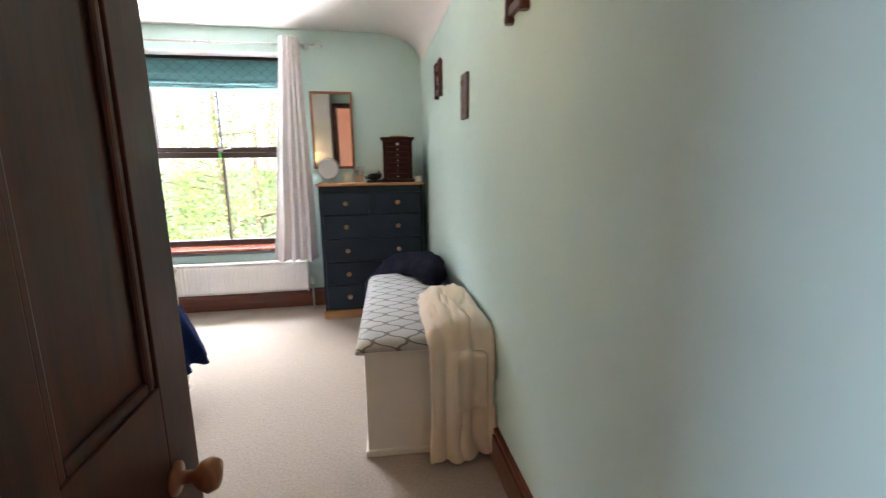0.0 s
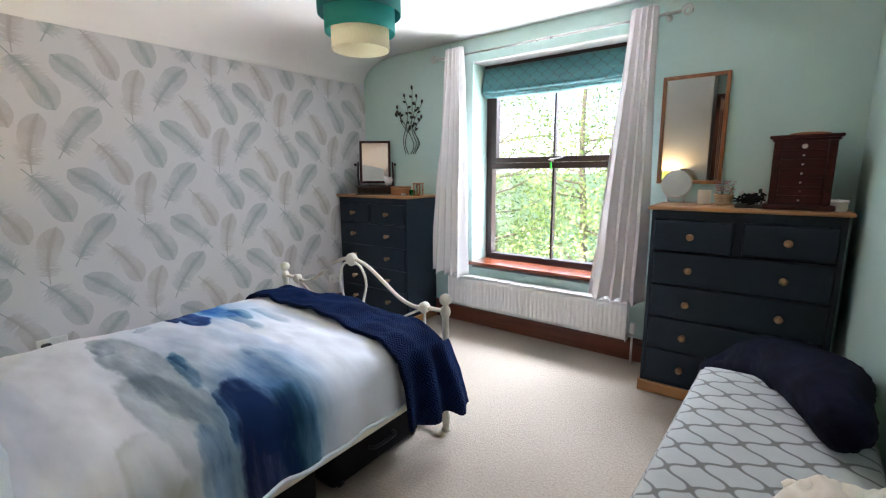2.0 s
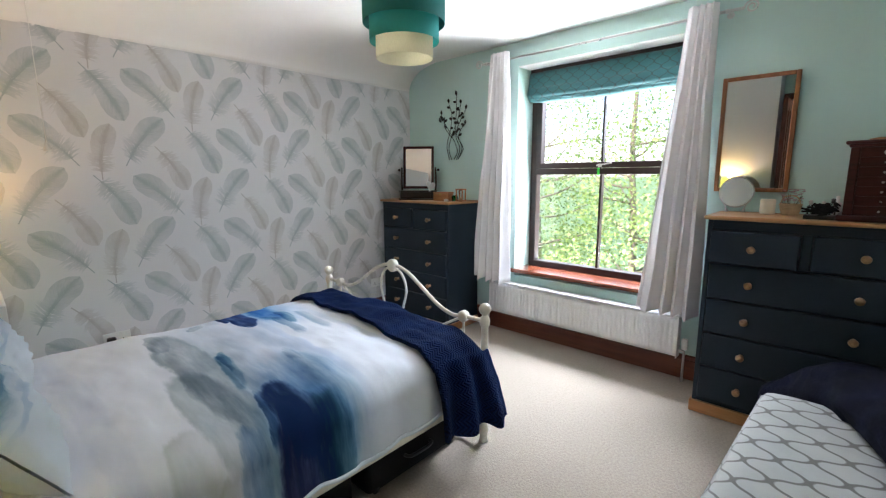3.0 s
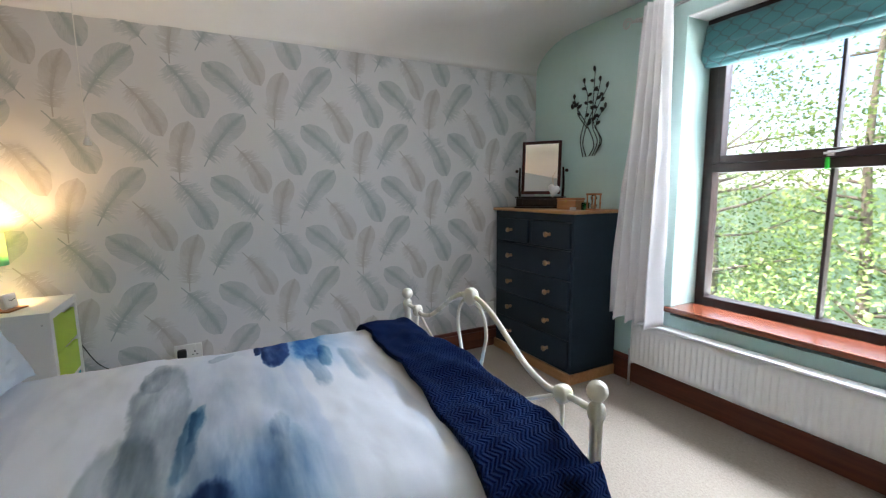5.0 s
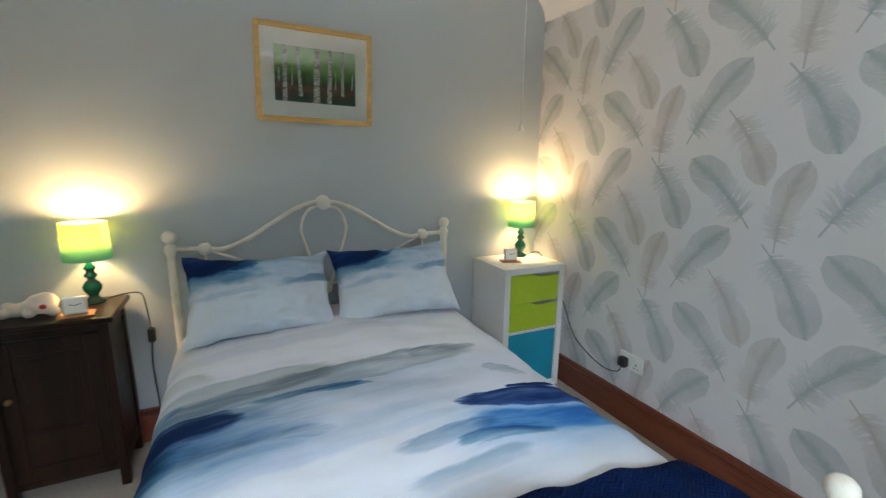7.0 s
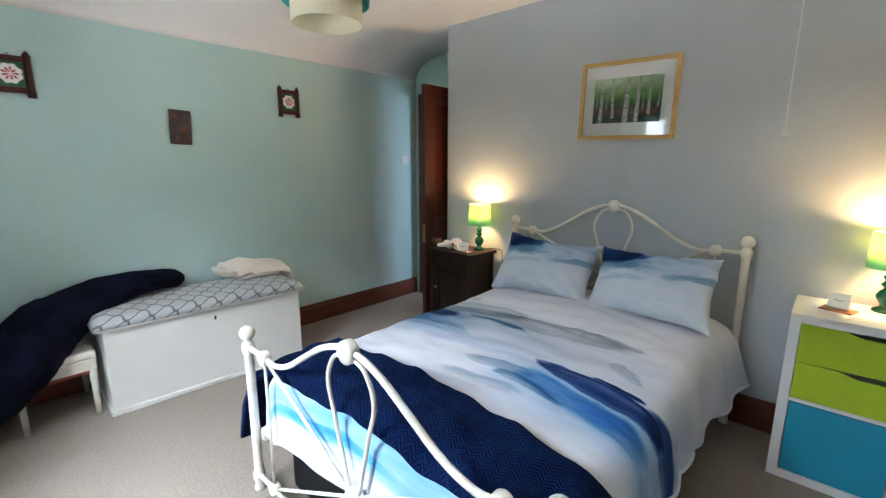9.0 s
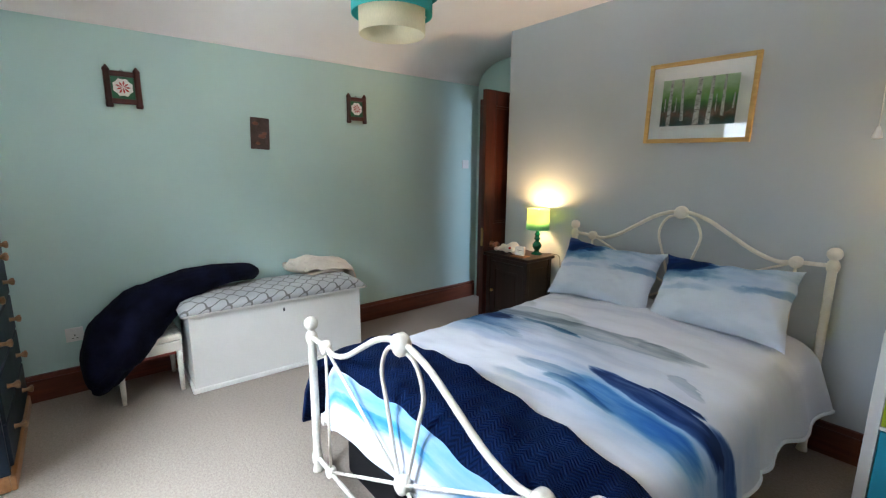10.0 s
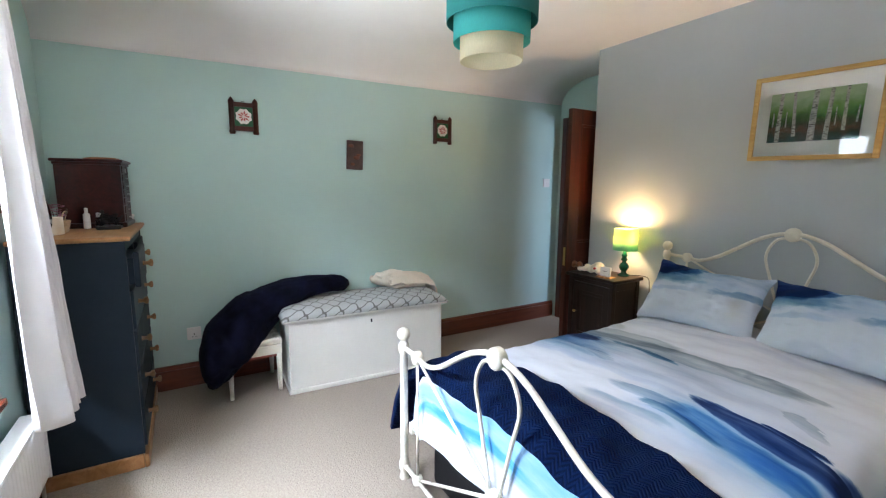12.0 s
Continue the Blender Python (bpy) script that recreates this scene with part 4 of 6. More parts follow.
def pillow(x, rz, label):
    bm = B()
    nu, nv = 44, 30
    W, H, T = 0.63, 0.412, 0.185

    def surf(sign):
        def where(u, v):
            a, b = u * 2 - 1, v * 2 - 1
            edge = (1 - abs(a) ** 3.2) * (1 - abs(b) ** 3.2)
            px, py = a * W / 2, b * H / 2
            px -= 0.024 * math.copysign(1, a) * abs(a) ** 3 * (1 - b * b)
            py -= 0.036 * math.copysign(1, b) * abs(b) ** 3 * (1 - a * a)
            z = sign * (T / 2 * (0.25 * max(0.0, edge) ** 0.4 + 0.85 * max(0.0, (1 - a * a) * (1 - b * b)) ** 0.55) + 0.003)
            z += sign * edge * (0.022 * wob(a * 2 + x, b * 2, 0, 1.7) + 0.017 * wob(a * 4, b * 5 + x, 0, 2.1) + 0.022 * (1 - edge) * math.sin(11 * a + 8 * b * math.copysign(1, a) + x * 5) + 0.007 * math.sin(7 * b + 3 * wob(a, b, x, 2)) * abs(a))
            py -= 0.012 * wob(a * 3 + x, b, 3, 1.4) * abs(b) ** 4
            px += 0.010 * wob(b * 3 + x, a, 5, 1.4) * abs(a) ** 4
            return px, py, z
        return where

    sheet(bm, surf(1), nu, nv)
    sheet(bm, lambda u, v: surf(-1)(1 - u, v), nu, nv)
    bmesh.ops.remove_doubles(bm, verts=list(bm.verts), dist=0.0005)
    ob = part("pillow", bm, M["pillowcase"])
    ob.matrix_basis = pose(x, 2.172, 0.748, 56, 0.8 * rz, rz + 180)
    return tagged(ob, label, "pillow", "pillows on the bed")


pillow(-1.780, 3, "plump pillow in a blue watercolour case against the headboard")
pillow(-2.415, -2, "plump pillow in a blue watercolour case against the headboard")


def cube_unit():
    x0, y0, W, D, H = -3.437, 1.918, 0.418, 0.365, 0.77
    c = thing("storage_cube_unit", (x0, y0, 0), "white cube shelf with two lime drawers and a turquoise box", "bedside unit")
    k = 0.038
    boards = [("side_panel", 0, k, 0, D, 0, H), ("side_panel", W - k, W, 0, D, 0, H), ("top_panel", k, W - k, 0, D, H - k, H), ("bottom_panel", k, W - k, 0, D, 0, k), ("shelf", k, W - k, 0, D - 0.004, 0.375, 0.391), ("back_panel", k, W - k, 0, 0.008, k, H - k)]
    for nm, *ext in boards:
        bm = B()
        box(bm, *ext, 0.0015)
        part(nm, bm, M["white_board"], c)
    for z0, z1 in ((0.394, 0.557), (0.561, 0.730)):
        bm = B()
        a, b = k + 0.003, W - k - 0.003
        n, f, t = 24, D - 0.004, 0.014
        pts = []
        for i in range(n + 1):
            q = i / n
            dip = 0.020 * (0.5 - 0.5 * math.cos(math.pi * min(1, max(0, (0.62 - q) / 0.24))))
            pts.append((a + (b - a) * q, z1 - dip))
        lo = [(x, z0) for x, z in pts]
        fr = [[bm.verts.new((x, yy, z)) for x, z in pp] for yy in (f, f - t) for pp in (pts, lo)]
        for i in range(n):
            bm.faces.new((fr[0][i], fr[1][i], fr[1][i + 1], fr[0][i + 1]))
            bm.faces.new((fr[2][i + 1], fr[3][i + 1], fr[3][i], fr[2][i]))
            bm.faces.new((fr[0][i + 1], fr[2][i + 1], fr[2][i], fr[0][i]))
            bm.faces.new((fr[1][i], fr[3][i], fr[3][i + 1], fr[1][i + 1]))
        bm.faces.new((fr[0][0], fr[2][0], fr[3][0], fr[1][0]))
        bm.faces.new((fr[0][n], fr[1][n], fr[3][n], fr[2][n]))
        part("drawer", bm, M["lime"], c, "lime green drawer front with a scooped edge")
    bm = B()
    box(bm, k + 0.004, W - k - 0.004, 0.02, D - 0.006, k + 0.001, 0.370, 0.004)
    part("storage_box", bm, M["turquoise"], c, "turquoise fabric box")
    bm = B()
    lathe(bm, [(0.0045, 0), (0.0045, 0.002)], (W + 0.0005, D - 0.03, H - 0.055), 10, Matrix.Rotation(radians(90), 4, "Y"))
    part("screw_cap", bm, M["steel"], c)


cube_unit()


def bedside_cabinet():
    c = thing("bedside_cabinet", (-1.212, 1.922, 0), "dark stained oak bedside cabinet with panelled sides", "cabinet")
    W, D, H = 0.395, 0.292, 0.752
    def board(nm, *ext):
        bm = B()
        box(bm, *ext)
        part(nm, bm, M["oak_dark"], c)

    for x in (0, W - 0.035):
        for y in (0, D - 0.035):
            board("corner_post", x, x + 0.035, y, y + 0.035, 0.0, H - 0.025, 0.004)
    for x in (0.007, W - 0.019):
        board("side_panel", x + 0.004, x + 0.008, 0.034, D - 0.034, 0.09, H - 0.03)
        board("side_rail", x, x + 0.012, 0.034, D - 0.034, 0.075, 0.14, 0.003)
        board("side_rail", x, x + 0.012, 0.034, D - 0.034, H - 0.085, H - 0.026, 0.003)
    board("back_panel", 0.034, W - 0.034, 0.004, 0.012, 0.075, H - 0.026)
    board("bottom_panel", 0.034, W - 0.034, 0.012, D - 0.03, 0.075, 0.095)
    board("front_rail", 0.034, W - 0.034, D - 0.028, D - 0.008, 0.075, 0.105, 0.003)
    board("front_rail", 0.034, W - 0.034, D - 0.028, D - 0.008, H - 0.06, H - 0.026, 0.003)
    bm = B()
    box(bm, -0.022, W + 0.022, -0.012, D + 0.022, H - 0.025, H, 0.008, None, 3)
    part("top", bm, M["oak_dark"], c, "polished dark oak top")
    bm = B()
    x0, x1, z0, z1 = 0.037, W - 0.037, 0.108, H - 0.063
    box(bm, x0 + 0.048, x1 - 0.048, D - 0.02, D - 0.013, z0 + 0.058, z1 - 0.058)
    d = part("door", bm, M["oak_dark"], c)
    bars = [("stile", x0, x0 + 0.05, z0, z1), ("stile", x1 - 0.05, x1, z0, z1)]
    bars += [("rail", x0 + 0.05, x1 - 0.05, a, b) for a, b in ((z0, z0 + 0.06), (z1 - 0.06, z1), (z0 + 0.16, z0 + 0.205))]
    for nm, a, b, e, f in bars:
        bm = B()
        box(bm, a, b, D - 0.026, D - 0.006, e, f, 0.003)
        part(nm, bm, M["oak_dark"], d)
    bm = B()
    box(bm, x0 + 0.075, x1 - 0.075, D - 0.016, D - 0.009, z0 + 0.225, z1 - 0.085, 0.003)
    part("raised_panel", bm, M["oak_dark"], d)
    bm = B()
    ball(bm, (x1 - 0.025, D + 0.004, 0.46), 0.012)
    part("handle", bm, M["brass"], d, "small dull brass knob")


bedside_cabinet()


def table_lamp(x, y, z, s, label):
    t = thing("table_lamp", (x, y, z), label, "lamp", "green bedside lamps")
    bm = B()
    lathe(bm, [(0.040, 0), (0.042, 0.006), (0.038, 0.012), (0.022, 0.02), (0.016, 0.03), (0.024, 0.042), (0.033, 0.058), (0.035, 0.072), (0.026, 0.09), (0.015, 0.1),
               (0.014, 0.108), (0.023, 0.115), (0.025, 0.122), (0.016, 0.131), (0.014, 0.14), (0.021, 0.148), (0.021, 0.156), (0.012, 0.165), (0.010, 0.20)], (0, 0, 0), 28)
    part("base", bm, M["lamp_green"], t, "turned glossy green base")
    bm = B()
    r0, r1, z0, z1 = 0.085 * s, 0.080 * s, 0.19, 0.345
    seg, out = 40, []
    for r, zz in ((r0, z0), (r1, z1), (r1 - 0.002, z1), (r0 - 0.002, z0)):
        out.append([bm.verts.new((r * math.cos(2 * math.pi * i / seg), r * math.sin(2 * math.pi * i / seg), zz)) for i in range(seg)])
    for a, b in zip(out, out[1:] + out[:1]):
        for i in range(seg):
            bm.faces.new((a[i], a[(i + 1) % seg], b[(i + 1) % seg], b[i])).smooth = True
    part("shade", bm, M["lamp_shade"], t, "translucent green drum shade")
    bm = B()
    for a in range(3):
        q = 2 * math.pi * a / 3
        tube(bm, [(0.012 * math.cos(q), 0.012 * math.sin(q), 0.205), (r0 * 0.97 * math.cos(q), r0 * 0.97 * math.sin(q), 0.2)], 0.0018, 6)
    part("shade_ring", bm, M["brass"], t)
    bm = B()
    lathe(bm, [(0.012, 0.20), (0.013, 0.265), (0.020, 0.29), (0.027, 0.312), (0.023, 0.332), (0.001, 0.341)], (0, 0, 0), 20)
    bulb = part("bulb", bm, M["bulb"], t, "glowing warm bulb")
    bulb.visible_shadow = False
    lamp("bulb_light", "POINT", pose(x, y, z + 0.318), LAMP_POWER, (1.0, 0.58, 0.22), 0.025)
    return t


LAMP_POWER = 3.4
table_lamp(-1.125, 1.995, 0.752, 1.0, "lit green table lamp with translucent shade on the dark cabinet")
table_lamp(-3.315, 1.995, 0.77, 0.98, "lit green table lamp with translucent shade on the white unit")


def bench():
    c = thing("storage_bench", (-0.315, 3.055, 0), "white painted blanket box with grey trellis cushioned lid", "bench", "", -2.9)
    W, L, H = 0.47, 1.13, 0.50
    bm = B()
    box(bm, 0.0, W, 0.0, L, 0.012, H, 0.004)
    box(bm, -0.012, W, -0.012, L + 0.012, 0.0, 0.032, 0.008)
    part("body", bm, M["chest_white"], c)
    bm = B()
    box(bm, -0.03, W + 0.01, -0.035, L + 0.04, H, H + 0.018, 0.006)
    part("lid_board", bm, M["chest_white"], c)

    bm = B()
    nu, nv = 26, 44

    def pad(u, v):
        a, b = u * 2 - 1, v * 2 - 1
        k = (max(0.0, 1 - abs(a) ** 7) * max(0.0, 1 - abs(b) ** 12)) ** 0.45
        return -0.034 + u * (W + 0.048), -0.04 + v * (L + 0.085), H + 0.016 + 0.058 * k + 0.004 * wob(u * 3, v * 6, 0, 1.5) * k

    sheet(bm, pad, nu, nv, 0.01)
    part("cushion", bm, M["bench_cloth"], c, "grey trellis-patterned padded top")
    bm = B()
    box(bm, -0.003, 0.001, L / 2 - 0.006, L / 2 + 0.006, H - 0.075, H - 0.05, 0.001)
    part("keyhole", bm, M["black"], c)


bench()


def stool():
    c = thing("low_chair", (-0.155, 4.212, 0), "low cream painted chair with a red seat under a coat", "chair")
    W, L, H = 0.36, 0.335, 0.34
    for x in (0.0, W - 0.035):
        for y in (0.0, L - 0.035):
            bm = B()
            lathe(bm, [(0.016, 0), (0.019, 0.1), (0.024, H)], (x + 0.018, y + 0.018, 0), 4, Matrix.Rotation(radians(45), 4, "Z"))
            part("leg", bm, M["cream_metal"], c)
    bm = B()
    box(bm, 0.0, W, 0.0, L, H - 0.075, H - 0.012, 0.004)
    part("seat_frame", bm, M["cream_metal"], c)
    bm = B()
    box(bm, 0.01, W - 0.01, 0.01, L - 0.01, H - 0.095, H - 0.075, 0.003)
    part("webbing", bm, M["red_wood"], c, "red webbing below the seat")
    bm = B()
    box(bm, -0.005, W + 0.005, -0.005, L + 0.005, H - 0.012, H + 0.035, 0.016, None, 3)
    part("seat", bm, M["cream_metal"], c)


stool()


def coat():
    path = [(0.10, 3.66, 0.64), (0.09, 3.80, 0.655), (0.075, 4.0, 0.645), (0.05, 4.2, 0.59), (0.0, 4.36, 0.51), (-0.065, 4.49, 0.40), (-0.105, 4.59, 0.32), (-0.13, 4.65, 0.24), (-0.14, 4.67, 0.19)]
    wide = [0.05, 0.08, 0.12, 0.165, 0.205, 0.22, 0.20, 0.16, 0.11]
    deep = [0.05, 0.056, 0.07, 0.10, 0.14, 0.165, 0.155, 0.11, 0.055]
    mid = spline(path, 7)
    n = len(mid) - 1

    def at(list_, t):
        f = t * (len(list_) - 1)
        i = min(int(f), len(list_) - 2)
        return list_[i] + (list_[i + 1] - list_[i]) * (f - i)

    def where(u, v):
        p = mid[min(n, int(round(v * n)))]
        a = 2 * math.pi * u
        w, d = at(wide, v), at(deep, v)
        cap = math.sin(math.pi * min(1, max(0.0, v * 14, ) + 0.25) / 2) if v < 0.06 else 1.0
        r = 1 + 0.07 * wob(math.cos(a) * 5, math.sin(a) * 5, v * 22, 1.7) + 0.15 * wob(math.cos(a) * 2, math.sin(a) * 2, v * 7, 1.3) + 0.05 * math.sin(a * 3 + v * 16)
        return p.x + w * r * math.cos(a) * cap, p.y + 0.4 * d * math.sin(a) * (v > 0.3), p.z + d * r * math.sin(a) * cap

    bm = B()
    sheet(bm, where, 40, n, 0.006)
    for f in (0, 1):
        ring = [Vector(where(i / 40, f)) for i in range(40)]
        bm.faces.new([bm.verts.new(p) for p in (ring if f else reversed(ring))])
    c = tagged(part("coat", bm, M["coat"]), "black-navy coat thrown over the bench and low chair", "coat")
    bm = B()

    def hem(u, v):
        p, mid0 = Vector(where(u, 0)), Vector((0.10, 3.66, 0.64))
        q = mid0 + (p - mid0) * 1.10
        return q.x, q.y - 0.004 + 0.045 * v, q.z

    sheet(bm, hem, 40, 3, 0.004)
    part("cuff", bm, M["coat"], c, "turned sleeve cuff")


coat()


def towel():
    # lies on the bench's end and falls down to the carpet beside the wall
    path = [(3.10, 0.592), (3.28, 0.594), (3.36, 0.602), (3.395, 0.632), (3.36, 0.662), (3.29, 0.672), (3.18, 0.655), (3.06, 0.635), (2.985, 0.60), (2.96, 0.50), (2.955, 0.35), (2.945, 0.20), (2.94, 0.085), (2.93, 0.03)]
    mid = spline([(0, y, z) for y, z in path], 9)
    n = len(mid) - 1

    def where(u, v):
        p = mid[int(round(v * n))]
        a = u * 2 - 1
        spread = 0.85 + 0.35 * v
        x = 0.088 + 0.017 * v + a * 0.132 * spread - 0.012 * (1 - v) + 0.012 * wob(v * 5, a, 6, 1.6)
        hang = max(0.0, v - 0.56) / 0.44
        y = p.y + 0.05 * a * (1 - v) - hang * (0.024 * math.sin(a * 6 + 1.0 + 1.5 * v) + 0.013 * math.sin(a * 15 + 2 * wob(a, v * 4, 0, 1.5)) + 0.014 * wob(a * 2, v * 5, 0, 2.0))
        z = p.z + (1 - hang) * (0.022 * wob(a * 2, v * 7, 2, 1.6) + 0.012 * wob(a * 5, v * 12, 4, 1.6) + (0.02 * (1 - a * a) - 0.05 * a ** 4) * (1 if v > 0.26 else 0)) + (0.025 * a * hang if v > 0.9 else 0) * 0.6
        return min(x, 0.232), y, max(z, 0.012)

    bm = B()
    sheet(bm, where, 44, n, 0.012)
    t = tagged(part("towel_robe", bm, M["towel"]), "cream towelling robe hanging over the bench end", "robe")
    bm = B()

    def pocket(u, v):
        q = where(0.38 + 0.5 * u, 0.69 + 0.13 * v)
        return q[0], q[1] - 0.012, q[2]

    sheet(bm, pocket, 10, 8, 0.006)
    part("pocket", bm, M["towel"], t)


towel()

# ---- window dressing and heating ----


def curtain(top0, top1, bot0, bot1, folds, label, seed):
    c = thing("curtain", (0, 0, 0), label, "curtain", "pale curtains at the window")

    def where(u, v):
        x = (top0 + (top1 - top0) * u) * (1 - v) + (bot0 + (bot1 - bot0) * u) * v
        amp = (0.022 + 0.030 * v) * (1 + 0.5 * wob(u * 4, seed, v, 1.1))
        ph = (u + 0.07 * math.sin(5.3 * u + seed)) * folds * 2 * math.pi + 0.9 * wob(v * 2, seed, u * 2, 1.2)
        y = 5.268 - 0.066 * v + amp * math.sin(ph) + 0.012 * v * wob(u * 3, v * 2, seed, 2)
        y += 0.006 * wob(u * 9, v * 5, seed, 1.6)
        x += 0.006 * math.sin(2 * ph) + 0.01 * v * wob(v * 3, u * 2, seed, 1.4)
        z = 2.345 - v * 1.868 + 0.012 * v * math.sin(ph + 1) + 0.015 * v * wob(u * 2, 1, seed, 2)
        return x, y, z

    bm = B()
    sheet(bm, where, 90, 46, 0.004)
    part("cloth", bm, M["curtain"], c)
    for i in range(folds):
        x = top0 + (top1 - top0) * (i + 0.5) / folds
        bm = B()
        tube(bm, [(x + 0.004 * math.cos(a), 5.30 + 0.026 * math.cos(a), 2.29 + 0.026 * math.sin(a)) for a in (2 * math.pi * k / 16 for k in range(17))], 0.004, 6)
        part("eyelet", bm, M["steel"], c)


curtain(-2.40, -2.225, -2.515, -2.140, 4, "narrow pale linen curtain drawn open beside the dark chest", 3.0)
curtain(-0.945, -0.785, -1.105, -0.735, 4, "pale linen curtain drawn open beside the tall mirror", 9.0)

rod = thing("curtain_rod", (0, 0, 0), "thin brushed steel curtain rod with spiral ends", "curtain rod")
bm = B()
tube(bm, [(-2.50, 5.30, 2.29), (-0.66, 5.30, 2.29)], 0.0085, 12)
part("pole", bm, M["steel"], rod)
for x, k in ((-2.50, -1), (-0.66, 1)):
    bm = B()
    pts = [(x, 5.30, 2.29)]
    for i in range(26):
        a = math.pi / 2 + i * 0.42
        r = 0.036 - i * 0.0011
        pts.append((x + k * (0.035 - r * math.cos(a - 1.57)), 5.30, 2.29 + r * math.sin(a - 1.57)))
    tube(bm, spline(pts, 2), 0.0048, 8)
    part("finial", bm, M["steel"], rod)
for x in (-2.46, -0.74):
    bm = B()
    lathe(bm, [(0.020, 0), (0.018, 0.006), (0.007, 0.01), (0.007, 0.09)], (x, YN, 2.29), 14, Matrix.Rotation(radians(90), 4, "X"))
    lathe(bm, [(0.013, -0.008), (0.013, 0.008)], (x, 5.30, 2.29), 14, Matrix.Rotation(radians(90), 4, "Y"))
    part("bracket", bm, M["steel"], rod)


def roman_blind():
    b = thing("roman_blind", (0, 0, 0), "teal trellis roman blind pulled up to the window head", "blind")
    x0, x1 = WX0 + 0.012, WX1 - 0.012
    prof = [(5.575, 2.215), (5.56, 2.10), (5.545, 2.06), (5.538, 2.015), (5.55, 1.985), (5.575, 1.978), (5.585, 1.99)]
    mid = spline([(0, y, z) for y, z in prof], 5)
    for k in range(3):
        def where(u, v):
            p = mid[int(round(v * (len(mid) - 1)))]
            sag = 0.020 * math.sin(math.pi * u) * v + 0.014 * (1 - u) * 0
            return x0 + (x1 - x0) * u, p.y - 0.012 * k + 0.006 * wob(u * 5, v * 3, k, 1), p.z + k * 0.028 - (sag if k == 0 else sag * 0.8) - 0.004 * k + 0.004 * wob(u * 6, v, k, 2) - (0.028 * k) * (1 - v)

        bm = B()
        sheet(bm, where, 60, len(mid) - 1, 0.004)
        part("fold", bm, M["blind"], b)
    bm = B()
    box(bm, x0, x1, 5.56, 5.60, 2.205, 2.24, 0.004)
    part("head_batten", bm, M["frame_brown"], b)


roman_blind()
bm = B()
box(bm, WX0 + 0.002, WX1 - 0.002, YN + 0.004, YP - 0.004, WZ1 - 0.006, WZ1 + 0.004)
piece("trim_soffit", bm, M["white_wall"], "white painted underside of the window lintel")


def radiator():
    r = thing("radiator", (-2.38, YN, 0), "low white ribbed panel radiator below the window sill", "radiator")
    L, z0, z1, y0, y1 = 1.535, 0.165, 0.458, -0.11, -0.045
    bm = B()
    n = 46 * 8

    def face(u, v):
        rib = max(-0.4, math.cos(u * 46 * 2 * math.pi)) if 0.012 < u < 0.988 else 0.4
        edge = min(1.0, min(v, 1 - v) / 0.09)
        return 0.004 + u * (L - 0.008), y0 - 0.004 * rib * edge, z0 + 0.012 + v * (z1 - z0 - 0.03)

    sheet(bm, face, n, 8, 0.004)
    part("front_panel", bm, M["white_gloss"], r)
    bm = B()
    box(bm, 0.004, L - 0.004, y1 - 0.004, y1, z0 + 0.01, z1 - 0.02, 0.002)
    part("back_panel", bm, M["white_gloss"], r)
    bm = B()
    box(bm, 0, L, y0 - 0.009, y1 + 0.003, z1 - 0.016, z1, 0.005)
    part("top_cover", bm, M["white_gloss"], r)
    for x in (0, L - 0.003):
        bm = B()
        box(bm, x - 0.002, x + 0.005, y0 - 0.008, y1, z0, z1 - 0.016, 0.002)
        part("side_panel", bm, M["white_gloss"], r)
    for x in (0.15, L - 0.15):
        bm = B()
        box(bm, x - 0.02, x + 0.02, y1, 0.002, z0 + 0.05, z1 - 0.06, 0.002)
        part("bracket", bm, M["white_gloss"], r)
    for x, k in ((-0.036, 0), (L + 0.036, 1)):
        bm = B()
        tube(bm, [(x, -0.075, 0.0), (x, -0.075, 0.21)], 0.0075, 10)
        tube(bm, [(x, -0.075, 0.21), (0.002 if k == 0 else L - 0.002, -0.075, 0.212)], 0.009, 10)
        p = part("pipe", bm, M["steel"], r, "chrome pipe tail")
        bm = B()
        if k:
            lathe(bm, [(0.016, 0.225), (0.019, 0.235), (0.0195, 0.285), (0.016, 0.297), (0.001, 0.3)], (x, -0.075, 0), 18)
            part("valve_head", bm, M["white_plastic"], p, "white thermostatic valve")
        else:
            lathe(bm, [(0.010, 0.205), (0.011, 0.24), (0.004, 0.245)], (x, -0.075, 0), 14)
            part("valve_head", bm, M["steel"], p)


radiator()

# ---- ceiling pendant and pull cord ----


def drum(bm, r, z0, z1, t=0.003, seg=48):
    rings = [[bm.verts.new((q * math.cos(2 * math.pi * i / seg), q * math.sin(2 * math.pi * i / seg), z)) for i in range(seg)] for q, z in ((r, z0), (r, z1), (r - t, z1), (r - t, z0))]
    for a, b in zip(rings, rings[1:] + rings[:1]):
        for i in range(seg):
            bm.faces.new((a[i], a[(i + 1) % seg], b[(i + 1) % seg], b[i])).smooth = True
    return bm


